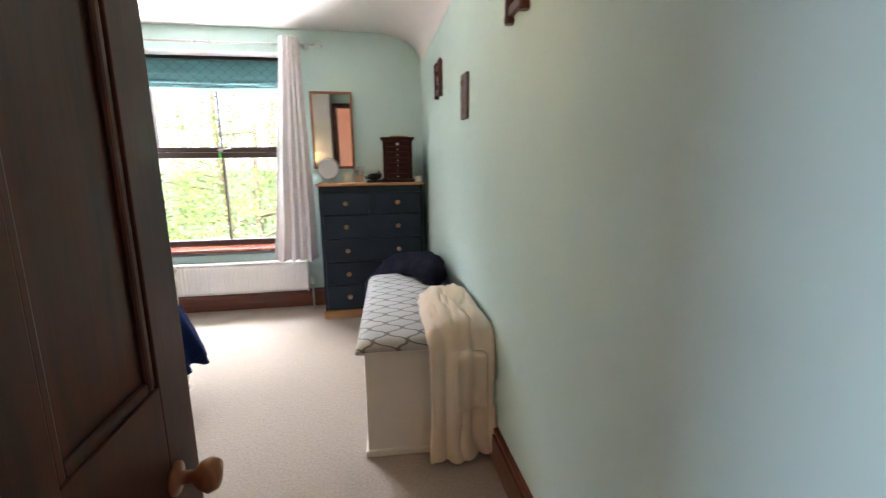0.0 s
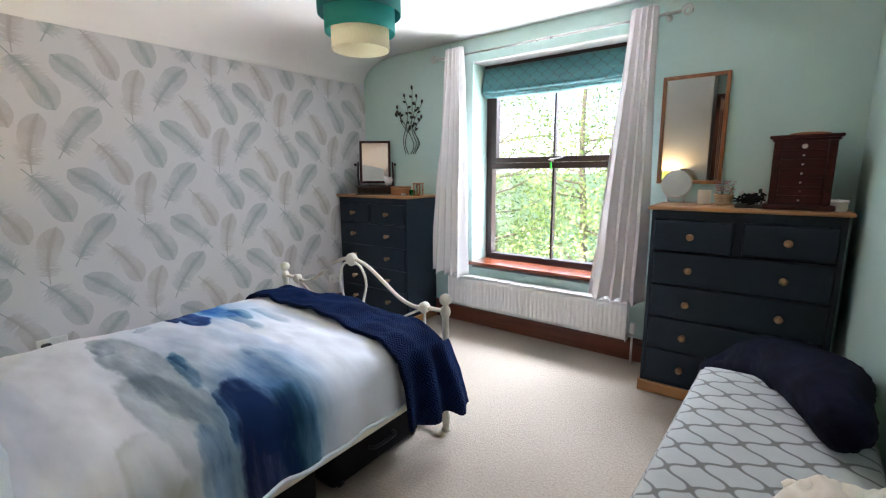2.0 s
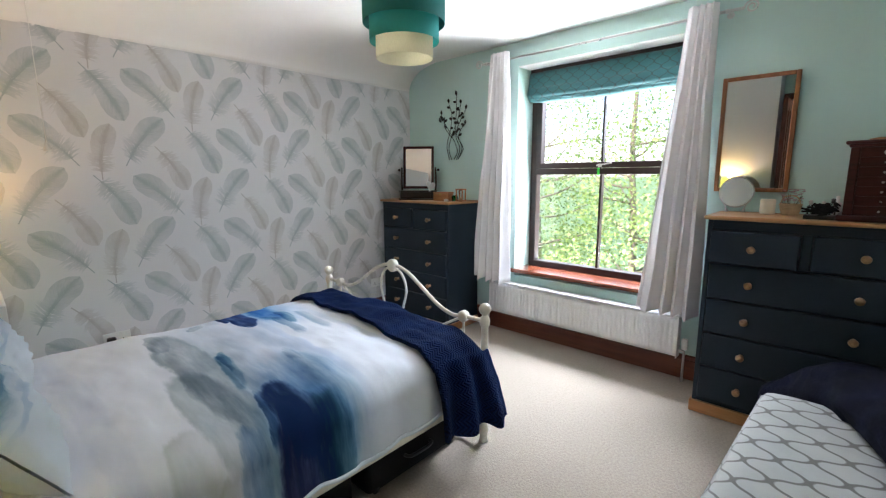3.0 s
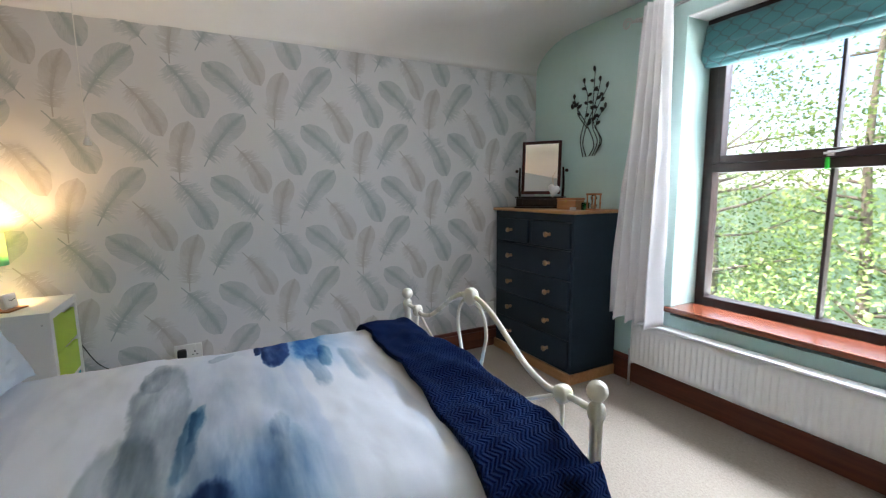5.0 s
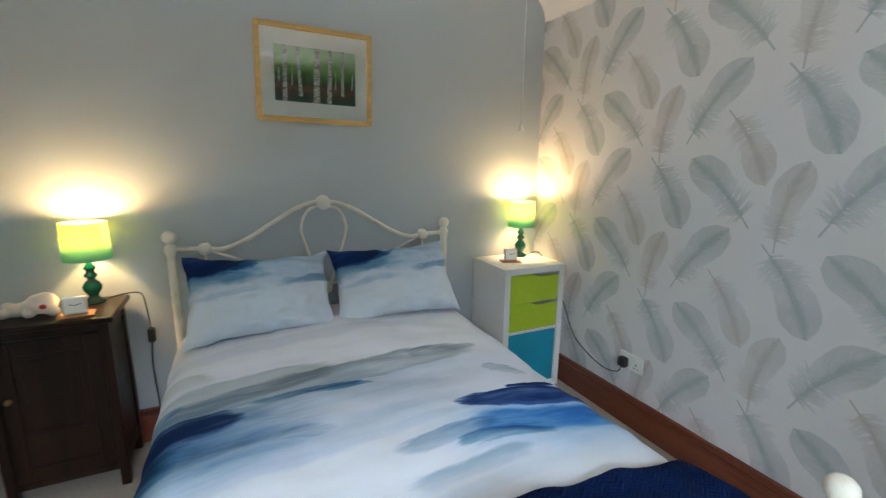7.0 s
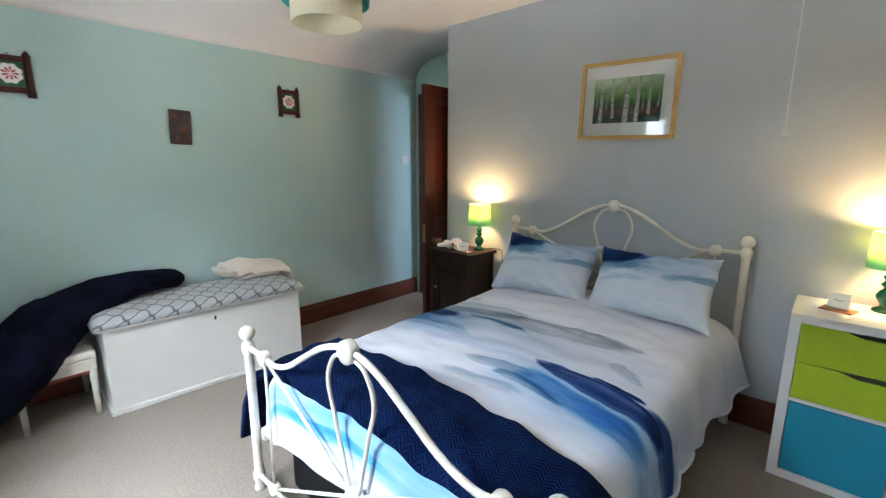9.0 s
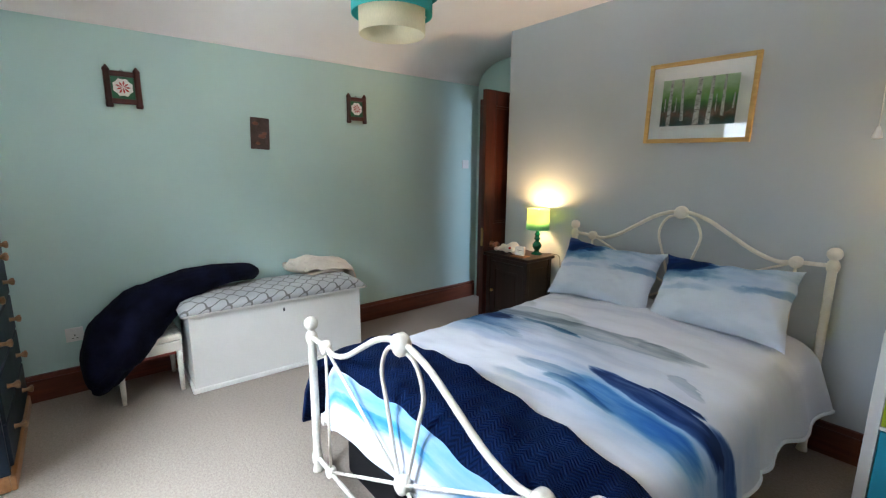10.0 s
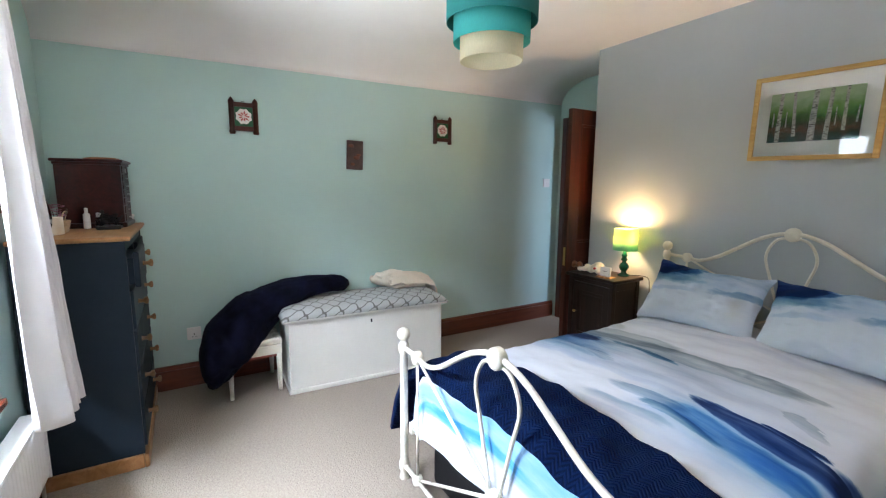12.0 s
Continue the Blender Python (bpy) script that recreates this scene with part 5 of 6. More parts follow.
pend = thing("ceiling_pendant", (-1.645, 3.62, 0), "three-tier pendant shade in ivory, turquoise and dark teal", "ceiling light")
for name, r, z0, z1, mat in (("lower_tier", 0.126, 1.885, 2.01, "ivory_shade"), ("middle_tier", 0.153, 1.955, 2.085, "teal_shade"), ("upper_tier", 0.181, 2.03, 2.17, "dark_teal_shade")):
    bm = B()
    drum(bm, r, z0, z1)
    part(name, bm, M[mat], pend, {"ivory_shade": "ivory fabric drum", "teal_shade": "turquoise fabric drum", "dark_teal_shade": "dark teal fabric drum"}[mat])
    if r > 0.15:
        for k in range(3):
            bm = B()
            a = 2 * math.pi * k / 3 + 0.4
            tube(bm, [((r - 0.031) * math.cos(a), (r - 0.031) * math.sin(a), z0 + 0.02), ((r - 0.002) * math.cos(a), (r - 0.002) * math.sin(a), z0 + 0.02)], 0.002, 6)
            part("spacer", bm, M["white_plastic"], pend)
bm = B()
tube(bm, [(0, 0, 2.11), (0, 0, 2.43)], 0.004, 8)
for k in range(3):
    a = 2 * math.pi * k / 3
    tube(bm, [(0, 0, 2.13), (0.178 * math.cos(a), 0.178 * math.sin(a), 2.15)], 0.0022, 6)
part("flex", bm, M["white_plastic"], pend)
bm = B()
lathe(bm, [(0.045, 2.436), (0.045, 2.42), (0.03, 2.408), (0.006, 2.4)], (0, 0, 0), 24)
part("ceiling_rose", bm, M["white_plastic"], pend)
bm = B()
lathe(bm, [(0.02, 2.11), (0.022, 2.06), (0.03, 2.02), (0.03, 2.0), (0.001, 1.975)], (0, 0, 0), 20)
part("bulb", bm, M["white_plastic"], pend)

cord = thing("light_pull_cord", (-2.922, 2.506, 0), "white light pull cord with a small cone toggle", "pull cord")
bm = B()
tube(bm, [(0, 0, 1.53), (0, 0, 2.42)], 0.0018, 6)
part("string", bm, M["white_plastic"], cord)
bm = B()
lathe(bm, [(0.014, 1.495), (0.0145, 1.502), (0.006, 1.53), (0.003, 1.536)], (0, 0, 0), 14)
part("toggle", bm, M["white_plastic"], cord)
bm = B()
lathe(bm, [(0.042, 2.44), (0.042, 2.418), (0.034, 2.405), (0.001, 2.404)], (0, 0, 0), 22)
part("ceiling_switch", bm, M["white_plastic"], cord)

# ---- pictures, mirrors, wall ornaments ----


def frame_bars(bm, w, h, b, d, y0=0.0, bevel=0.004):
    """Four bars round a w x h opening's outside, in the x-z plane, facing -y."""
    box(bm, -w / 2, -w / 2 + b, y0 - d, y0, -h / 2, h / 2, bevel)
    box(bm, w / 2 - b, w / 2, y0 - d, y0, -h / 2, h / 2, bevel)
    box(bm, -w / 2 + b, w / 2 - b, y0 - d, y0, h / 2 - b, h / 2, bevel)
    box(bm, -w / 2 + b, w / 2 - b, y0 - d, y0, -h / 2, -h / 2 + b, bevel)


def birch_ink():
    n = Nodes("birch_wood_print")
    sep = n.add("SeparateXYZ")
    n.link(n.coords(), sep.inputs[0])
    z = n.math("ADD", sep.outputs[2], n.math("MULTIPLY", n.math("SUBTRACT", n.noise(n.coords("Object", (1, 1, 1)), 26, 5), 0.5), 0.10))
    f = n.math("ADD", n.math("MULTIPLY", z, 3.9), 0.5)
    col = n.ramp(f, [(0.0, (0.03, 0.08, 0.075)), (0.12, (0.035, 0.05, 0.03)), (0.24, (0.16, 0.085, 0.05)), (0.34, (0.03, 0.05, 0.02)), (0.48, (0.06, 0.16, 0.03)), (0.62, (0.20, 0.38, 0.10)), (0.9, (0.50, 0.64, 0.40))])
    return n.finish(col, 0.7)


def birch_bark():
    n = Nodes("printed_birch_bark")
    v = n.coords("Object", (1, 1, 3.5))
    col = n.ramp(n.noise(v, 60, 3, 0.7), [(0.40, (0.07, 0.06, 0.05)), (0.5, (0.60, 0.60, 0.54)), (0.8, (0.72, 0.72, 0.66))])
    return n.finish(col, 0.7)


pic = thing("framed_birch_picture", (-2.112, YG, 1.757), "birch wood print in a pale wooden frame above the bed", "picture", "", 180)
pic.matrix_basis = pose(-2.110, YG, 1.763, 0, 1.2, 180)
bm = B()
frame_bars(bm, 0.560, 0.449, 0.024, 0.022, -0.002)
part("picture_frame", bm, M["pale_frame"], pic)
bm = B()
box(bm, -0.26, 0.26, -0.010, -0.006, -0.2, 0.2)
part("mount", bm, M["mount"], pic, "white card mount")
bm = B()
box(bm, -0.195, 0.195, -0.0125, -0.0105, -0.128, 0.128)
art = part("print", bm, birch_ink(), pic, "green woodland print")
BARK = birch_bark()
for x, w, z0, lean in ((-0.15, 0.022, -0.128, 0.006), (-0.075, 0.018, -0.10, -0.012), (0.0, 0.032, -0.128, 0.006), (0.062, 0.023, -0.128, 0.008), (0.13, 0.017, -0.085, 0.0), (-0.115, 0.006, -0.05, 0), (0.095, 0.006, -0.06, 0), (0.178, 0.009, -0.05, 0.004), (-0.175, 0.007, -0.045, 0)):
    bm = B()
    top = 0.128 if w > 0.01 else 0.03
    vs = [bm.verts.new((px, -0.0132, pz)) for px, pz in ((x - w / 2, z0), (x + w / 2, z0), (x + lean + w * 0.36, top), (x + lean - w * 0.36, top))]
    bm.faces.new(vs)
    part("birch_trunk", bm, BARK, art)
bm = B()
box(bm, -0.26, 0.26, -0.0175, -0.016, -0.2, 0.2)
part("glazing", bm, M["glass"], pic).visible_shadow = False

wm = thing("wall_mirror", (-0.545, YN, 1.60), "tall wall mirror in a narrow brown wooden frame", "mirror")
wm.matrix_basis = pose(-0.555, YN - 0.018, 1.598, 2.0, 0, 0.9)
bm = B()
frame_bars(bm, 0.362, 0.66, 0.022, 0.024, -0.002, 0.004)
part("mirror_frame", bm, M["mirror_wood"], wm)
bm = B()
box(bm, -0.16, 0.16, -0.014, -0.009, -0.309, 0.309)
part("mirror_glass", bm, M["mirror"], wm)


def tile_picture(y, z, s, label):
    p = thing("framed_tile", (XE, y, z), label, "wall tile", "framed flower tiles", -90)
    w, h, b = 0.165 * s, 0.225 * s, 0.026 * s
    for k in (-1, 1):
        bm = B()
        x = k * (w / 2 - b / 2)
        lathe(bm, [(b * 0.62, -h / 2), (b * 0.72, -h / 2 + 0.012), (b * 0.62, -h / 2 + 0.03), (b * 0.62, h / 2 - 0.035), (b * 0.72, h / 2 - 0.03), (b * 0.6, h / 2 - 0.02), (b * 0.1, h / 2)], (x, -0.014, 0), 8)
        part("stile", bm, M["door_wood"], p)
    for z0 in (-h / 2 + 0.022, h / 2 - 0.062):
        bm = B()
        box(bm, -w / 2 + b, w / 2 - b, -0.022, -0.002, z0, z0 + 0.03, 0.003)
        part("rail", bm, M["door_wood"], p)
    bm = B()
    box(bm, -w / 2 + b - 0.004, w / 2 - b + 0.004, -0.013, -0.004, -h / 2 + 0.045, h / 2 - 0.05, 0.001)
    t = part("tile", bm, M["green_tile"], p, "green glazed tile")
    bm = B()
    r = w / 2 - b - 0.006
    vs = [bm.verts.new((r * (1.0 if i % 2 else 0.86) * math.cos(math.pi * i / 8), -0.0145, -0.003 + r * (1.0 if i % 2 else 0.86) * math.sin(math.pi * i / 8))) for i in range(16)]
    bm.faces.new(vs)
    part("medallion", bm, M["mount"], t, "white eight-pointed medallion")
    bm = B()
    for i in range(9):
        a = 2 * math.pi * i / 9
        q = r * 0.42 if i % 2 else r * 0.5
        c = Vector((q * math.cos(a), -0.0155, -0.003 + q * math.sin(a)))
        d, e = Vector((math.cos(a), 0, math.sin(a))), Vector((-math.sin(a), 0, math.cos(a)))
        bm.faces.new([bm.verts.new(c + d * r * f + e * r * g) for f, g in ((-0.4, 0), (0, -0.1), (0.22, 0), (0, 0.1))])
    part("flower", bm, M["red"], t, "red painted flower")
    bm = B()
    tube(bm, [(0.008 * math.cos(a), -0.006, h / 2 - 0.03 + 0.008 * math.sin(a)) for a in (math.pi * k / 8 for k in range(9))], 0.0018, 6)
    part("hanger", bm, M["iron"], p)


tile_picture(4.323, 1.857, 1.08, "small flower tile in a dark pegged wooden frame")
tile_picture(2.734, 1.872, 1.06, "small flower tile in a dark pegged wooden frame near the door")
pl = thing("copper_plaque", (XE, 3.532, 1.627), "dark embossed copper wall plaque", "wall plaque", "", -90)
bm = B()
box(bm, -0.067, 0.067, -0.016, -0.001, -0.112, 0.112, 0.006, Matrix.Rotation(radians(2), 4, "Y"))
pb = part("plate", bm, M["copper_tile"], pl)
RELIEF = plain("copper_highlight", (0.20, 0.085, 0.055), 0.45, 0.4, 20, 80, 0.2, 0.5)
for cx, cz, r in ((-0.03, 0.07, 0.022), (0.012, -0.02, 0.026), (0.03, 0.0, 0.018), (-0.02, -0.07, 0.018)):
    bm = B()
    ball(bm, (cx, -0.016, cz), r, 0.6, 12)
    for v in bm.verts:
        v.co.y = -0.016 + (v.co.y + 0.016) * 0.35
    part("relief", bm, RELIEF, pb, "raised reddish copper relief")


def twig_ornament():
    t = thing("metal_twig_ornament", (-2.878, YN - 0.022, 1.52), "dark metal wall ornament of leafy intertwined stems", "wall ornament")
    rnd = random.Random(4)
    stems = [[(-0.06, 0), (-0.10, 0.13), (-0.045, 0.26), (-0.02, 0.40), (-0.075, 0.52)], [(-0.03, 0), (-0.075, 0.1), (-0.03, 0.22), (0.055, 0.36), (0.075, 0.50)],
             [(0.0, 0.0), (0.03, 0.08), (-0.02, 0.2), (-0.10, 0.33), (-0.155, 0.42)], [(0.03, 0.0), (0.06, 0.1), (0.02, 0.22), (0.03, 0.42), (0.02, 0.575)],
             [(0.05, 0), (0.085, 0.11), (0.03, 0.24), (0.09, 0.35), (0.14, 0.44)], [(0.06, 0.02), (0.10, 0.1), (0.05, 0.2), (0.10, 0.28), (0.145, 0.31)], [(-0.03, 0.2), (-0.1, 0.29), (-0.12, 0.36), (-0.165, 0.35)]]
    for st in stems:
        pts = spline([(x, 0.012 * math.sin(z * 14), z) for x, z in st], 7)
        bm = B()
        tube(bm, pts, 0.0036, 6, 0.0022)
        s = part("stem", bm, M["iron"], t)
        for k in range(5):
            p = pts[int(len(pts) * (0.55 + 0.11 * k)) if 0.55 + 0.11 * k < 1 else -1]
            a = math.radians(90 + (55 if k % 2 else -55) * (0 if k == 4 else 1) + rnd.uniform(-15, 15))
            ln, wd = rnd.uniform(0.036, 0.05), 0.0105
            d, e = Vector((math.cos(a), 0, math.sin(a))), Vector((-math.sin(a), 0, math.cos(a)))
            bm = B()
            n = 6
            top, bot = [], []
            for i in range(n + 1):
                q = i / n
                w = wd * math.sin(math.pi * q) ** 0.8 + 0.0006
                top.append(bm.verts.new(p + d * ln * q + e * w + Vector((0, -0.004 * math.sin(math.pi * q), 0))))
                bot.append(bm.verts.new(p + d * ln * q - e * w + Vector((0, 0.002, 0))))
            for i in range(n):
                bm.faces.new((top[i], top[i + 1], bot[i + 1], bot[i])).smooth = True
            bmesh.ops.solidify(bm, geom=list(bm.faces), thickness=0.0015)
            part("leaf", bm, M["iron"], s)


twig_ornament()

# ---- sockets, switch, cable ----


def plate(name, m, w, h, label, category, gangs):
    p = thing(name, (0, 0, 0), label, category)
    p.matrix_basis = m
    bm = B()
    box(bm, -w / 2, w / 2, -0.010, 0.001, -h / 2, h / 2, 0.003)
    part("face_plate", bm, M["white_plastic"], p)
    for i in range(gangs):
        x = (i - (gangs - 1) / 2) * 0.066
        bm = B()
        if category == "socket":
            for dx, dz, a, b in ((0, -0.004, 0.003, 0.005), (-0.011, -0.022, 0.0045, 0.0022), (0.011, -0.022, 0.0045, 0.0022)):
                box(bm, x + dx - a, x + dx + a, -0.0108, -0.0095, dz - b, dz + b)
            part("pin_holes", bm, M["black"], p)
        bm = B()
        zz = 0.024 if category == "socket" else 0.0
        box(bm, x - 0.008, x + 0.008, -0.014, -0.009, zz - 0.011, zz + 0.011, 0.002)
        part("rocker", bm, M["white_plastic"], p)
    return p


plate("wall_socket", pose(XW, 2.765, 0.345, 0, 0, 90), 0.146, 0.086, "white double wall socket on the feather wallpaper", "socket", 2)
plate("wall_socket", pose(XW, 4.90, 0.325, 0, 0, 90), 0.146, 0.086, "white double wall socket beside the dark chest", "socket", 2)
plate("light_switch", pose(XE, 1.475, 1.43, 0, 0, -90), 0.086, 0.086, "white single light switch beside the door", "switch", 1)
plate("wall_socket", pose(XE, 4.715, 0.37, 0, 0, -90), 0.086, 0.086, "white single wall socket behind the coat", "socket", 1)
plug = thing("plug_and_cable", (0, 0, 0), "black plug with its cable running to the lamp", "plug")
bm = B()
box(bm, XW + 0.010, XW + 0.048, 2.708, 2.756, 0.312, 0.366, 0.010)
part("plug_body", bm, M["black"], plug)
bm = B()
tube(bm, spline([(XW + 0.03, 2.73, 0.315), (XW + 0.03, 2.70, 0.27), (XW + 0.02, 2.60, 0.245), (XW + 0.016, 2.46, 0.275), (XW + 0.02, 2.34, 0.35), (XW + 0.03, 2.25, 0.52), (XW + 0.035, 2.10, 0.70), (XW + 0.04, 2.0, 0.78), (-3.38, 1.99, 0.776), (-3.352, 1.992, 0.777)], 8), 0.003, 8)
part("cable", bm, M["black"], plug)
flex = thing("lamp_flex", (0, 0, 0), "black lamp flex with an inline switch beside the cabinet", "cable")
bm = B()
tube(bm, spline([(-1.172, 1.99, 0.762), (-1.225, 1.95, 0.765), (-1.278, 1.93, 0.755), (-1.292, 1.93, 0.70), (-1.30, 1.93, 0.55), (-1.29, 1.93, 0.40), (-1.30, 1.95, 0.2), (-1.30, 1.96, 0.008)], 8), 0.003, 8)
part("cable", bm, M["black"], flex)
bm = B()
box(bm, -1.316, -1.284, 1.918, 1.942, 0.515, 0.585, 0.008)
part("inline_switch", bm, M["black"], flex)

# ---- small things ----


def clock(x, y, z, rz, mat, label):
    c = thing("bedside_clock", (x, y, z), label, "clock", "", rz)
    bm = B()
    box(bm, -0.058, 0.058, -0.035, 0.045, 0, 0.007, 0.002)
    part("tray", bm, M[mat], c)
    bm = B()
    box(bm, -0.038, 0.038, 0.0, 0.026, 0.007, 0.075, 0.007, Matrix.Rotation(radians(10), 4, "X"))
    part("case", bm, M["white_plastic"], c)
    bm = B()
    box(bm, -0.031, 0.031, 0.0268, 0.0274, 0.014, 0.068, 0, Matrix.Rotation(radians(10), 4, "X"))
    f = part("dial", bm, M["mount"], c)
    for a, ln in ((70, 0.017), (-75, 0.022)):
        bm = B()
        box(bm, -0.0012, 0.0012, 0.0276, 0.0284, 0, ln, 0, Matrix.Rotation(radians(10), 4, "X") @ Matrix.Translation((0, 0, 0.041)) @ Matrix.Rotation(radians(a), 4, "Y"))
        part("clock_hand", bm, M["black"], f)


clock(-1.105, 2.16, 0.752, 8, "pine", "small white bedside clock on a tray on the dark cabinet")
clock(-3.17, 2.10, 0.77, -18, "pine_dark", "small white bedside clock on a tray on the white unit")



def soft_toy():
    """Small plush dog lying on its side: one closed skin over its head, ears, body and paws."""
    bm = B()
    for at, r, q in (((-1.0, 2.115, 0.802), 0.045, 0.95), ((-1.005, 2.152, 0.792), 0.026, 0.8), ((-0.955, 2.105, 0.788), 0.034, 0.9), ((-0.915, 2.11, 0.783), 0.032, 0.85), ((-0.96, 2.145, 0.775), 0.022, 0.85), ((-1.035, 2.15, 0.776), 0.022, 0.85),
                     ((-0.88, 2.125, 0.776), 0.024, 0.8), ((-0.85, 2.14, 0.772), 0.022, 0.75), ((-0.965, 2.085, 0.815), 0.026, 0.6), ((-0.945, 2.085, 0.80), 0.024, 0.6), ((-0.885, 2.10, 0.80), 0.02, 0.7), ((-0.975, 2.13, 0.80), 0.03, 0.9), ((-1.02, 2.14, 0.785), 0.026, 0.85)):
        ball(bm, at, r, q, 14)
    me = bpy.data.meshes.new("soft_toy")
    bm.to_mesh(me)
    bm.free()
    raw = bpy.data.objects.new("skin", me)
    scene.collection.objects.link(raw)
    md = raw.modifiers.new("Remesh", "REMESH")
    md.mode, md.voxel_size, md.use_smooth_shade = "VOXEL", 0.005, True
    sm = raw.modifiers.new("Smooth", "SMOOTH")
    sm.iterations = 4
    dep = bpy.context.evaluated_depsgraph_get()
    skin = bpy.data.meshes.new_from_object(raw.evaluated_get(dep))
    bpy.data.objects.remove(raw)
    bm = B()
    bm.from_mesh(skin)
    toy = tagged(part("soft_toy", bm, M["plush"]), "cream plush toy dog lying on the dark cabinet", "soft toy")
    bm = B()
    ball(bm, (-1.012, 2.172, 0.803), 0.011, 0.8, 12)
    part("nose", bm, M["red"], toy, "red felt nose")


soft_toy()

CR, CL = 1.15, 1.15


def round_mirror():
    t = thing("vanity_mirror", (-0.60, 5.255, CR), "round tabletop mirror in a chrome ring on the chest", "mirror", "", -4)
    bm = B()
    lathe(bm, [(0.086, -0.006), (0.090, 0), (0.086, 0.006), (0.001, 0.0065)], (0, 0, 0.118), 40, Matrix.Rotation(radians(82), 4, "X"))
    part("ring", bm, M["steel"], t)
    bm = B()
    lathe(bm, [(0.083, 0.0068), (0.083, 0.0078)], (0, 0, 0.118), 40, Matrix.Rotation(radians(82), 4, "X"))
    part("glass_disc", bm, M["mirror"], t)
    for k in (-1, 1):
        bm = B()
        tube(bm, spline([(k * 0.055, 0.0, 0.05), (k * 0.047, -0.004, 0.028), (k * 0.04, -0.02, 0.006)], 5), 0.004, 8)
        tube(bm, spline([(k * 0.047, -0.002, 0.028), (k * 0.045, 0.02, 0.015), (k * 0.042, 0.035, 0.005)], 5), 0.004, 8)
        part("foot", bm, M["steel"], t)


round_mirror()
bm = B()
lathe(bm, [(0.034, 0), (0.036, 0.003), (0.036, 0.078), (0.033, 0.083), (0.006, 0.081), (0.001, 0.08)], (-0.445, 5.25, CR), 26)
tagged(part("pillar_candle", bm, M["candle"]), "ivory pillar candle on the pine chest top", "candle")

bk = thing("flower_basket", (-0.345, 5.255, CR), "small wicker basket of dried pink flowers", "flower basket")
bm = B()
for i in range(7):
    r = 0.036 + 0.002 * i
    tube(bm, [(r * math.cos(a), r * math.sin(a), 0.005 + 0.0085 * i) for a in (2 * math.pi * k / 24 for k in range(25))], 0.0048, 6)
lathe(bm, [(0.034, 0.0), (0.034, 0.006)], (0, 0, 0), 24)
part("basket", bm, M["wicker"], bk)
bm = B()
tube(bm, spline([(-0.045, -0.02, 0.055), (-0.03, -0.03, 0.095), (0, -0.034, 0.105), (0.03, -0.03, 0.095), (0.045, -0.02, 0.055)], 6), 0.003, 6)
part("basket_handle", bm, M["wicker"], bk)
rnd = random.Random(11)
bm = B()
for i in range(46):
    a, r, h = rnd.uniform(0, 6.28), 0.05 * math.sqrt(rnd.random()), rnd.uniform(0.07, 0.135)
    c = Vector((r * math.cos(a), r * math.sin(a), h))
    for k in range(5):
        q = 2 * math.pi * k / 5 + a
        d = Vector((math.cos(q), math.sin(q), 0.5)) * 0.011
        e = Vector((-math.sin(q), math.cos(q), 0)) * 0.005
        bm.faces.new([bm.verts.new(c + p) for p in (Vector((0, 0, 0)), d * 0.6 + e, d, d * 0.6 - e)])
fl = part("dried_flowers", bm, M["flower"], bk, "dusty pink dried flower heads")
bm = B()
for i in range(16):
    a, r = rnd.uniform(0, 6.28), 0.045
    tube(bm, [(0.01 * math.cos(a), 0.01 * math.sin(a), 0.03), (r * math.cos(a), r * math.sin(a), rnd.uniform(0.07, 0.12))], 0.0012, 5)
part("flower_stems", bm, M["bark"], fl)

dk = thing("jewellery_tray", (-0.225, 5.06, CR), "black tray heaped with dark ribbons and bottles", "tray")
bm = B()
box(bm, -0.05, 0.075, -0.045, 0.06, 0, 0.02, 0.004)
part("tray_base", bm, M["black"], dk)
bm = B()
for i in range(26):
    c = Vector((rnd.uniform(-0.04, 0.065), rnd.uniform(-0.035, 0.045), 0.02 + rnd.uniform(0, 0.035)))
    tube(bm, spline([c + Vector((rnd.uniform(-0.03, 0.03), rnd.uniform(-0.02, 0.02), rnd.uniform(-0.008, 0.03))) for _ in range(4)], 4), 0.0045, 6)
part("ribbons", bm, M["black_cloth"], dk, "tangle of black ribbons")
for x, y, h, cap in ((0.055, 0.04, 0.085, "black"), (0.02, 0.05, 0.07, "steel"), (-0.03, 0.048, 0.075, "steel")):
    bm = B()
    lathe(bm, [(0.013, 0.02), (0.013, h - 0.02), (0.006, h - 0.012), (0.006, h)], (x, y, 0), 14)
    p = part("bottle", bm, M["glass"], dk)
    bm = B()
    lathe(bm, [(0.0085, h - 0.008), (0.0085, h + 0.014), (0.001, h + 0.016)], (x, y, 0), 14)
    part("bottle_cap", bm, M[cap], p)
bm = B()
lathe(bm, [(0.014, 0), (0.016, 0.005), (0.016, 0.075), (0.008, 0.085), (0.008, 0.11), (0.001, 0.112)], (-0.155, 5.17, CR), 16)
tagged(part("lotion_bottle", bm, M["white_plastic"]), "white lotion bottle behind the jewellery box", "bottle")


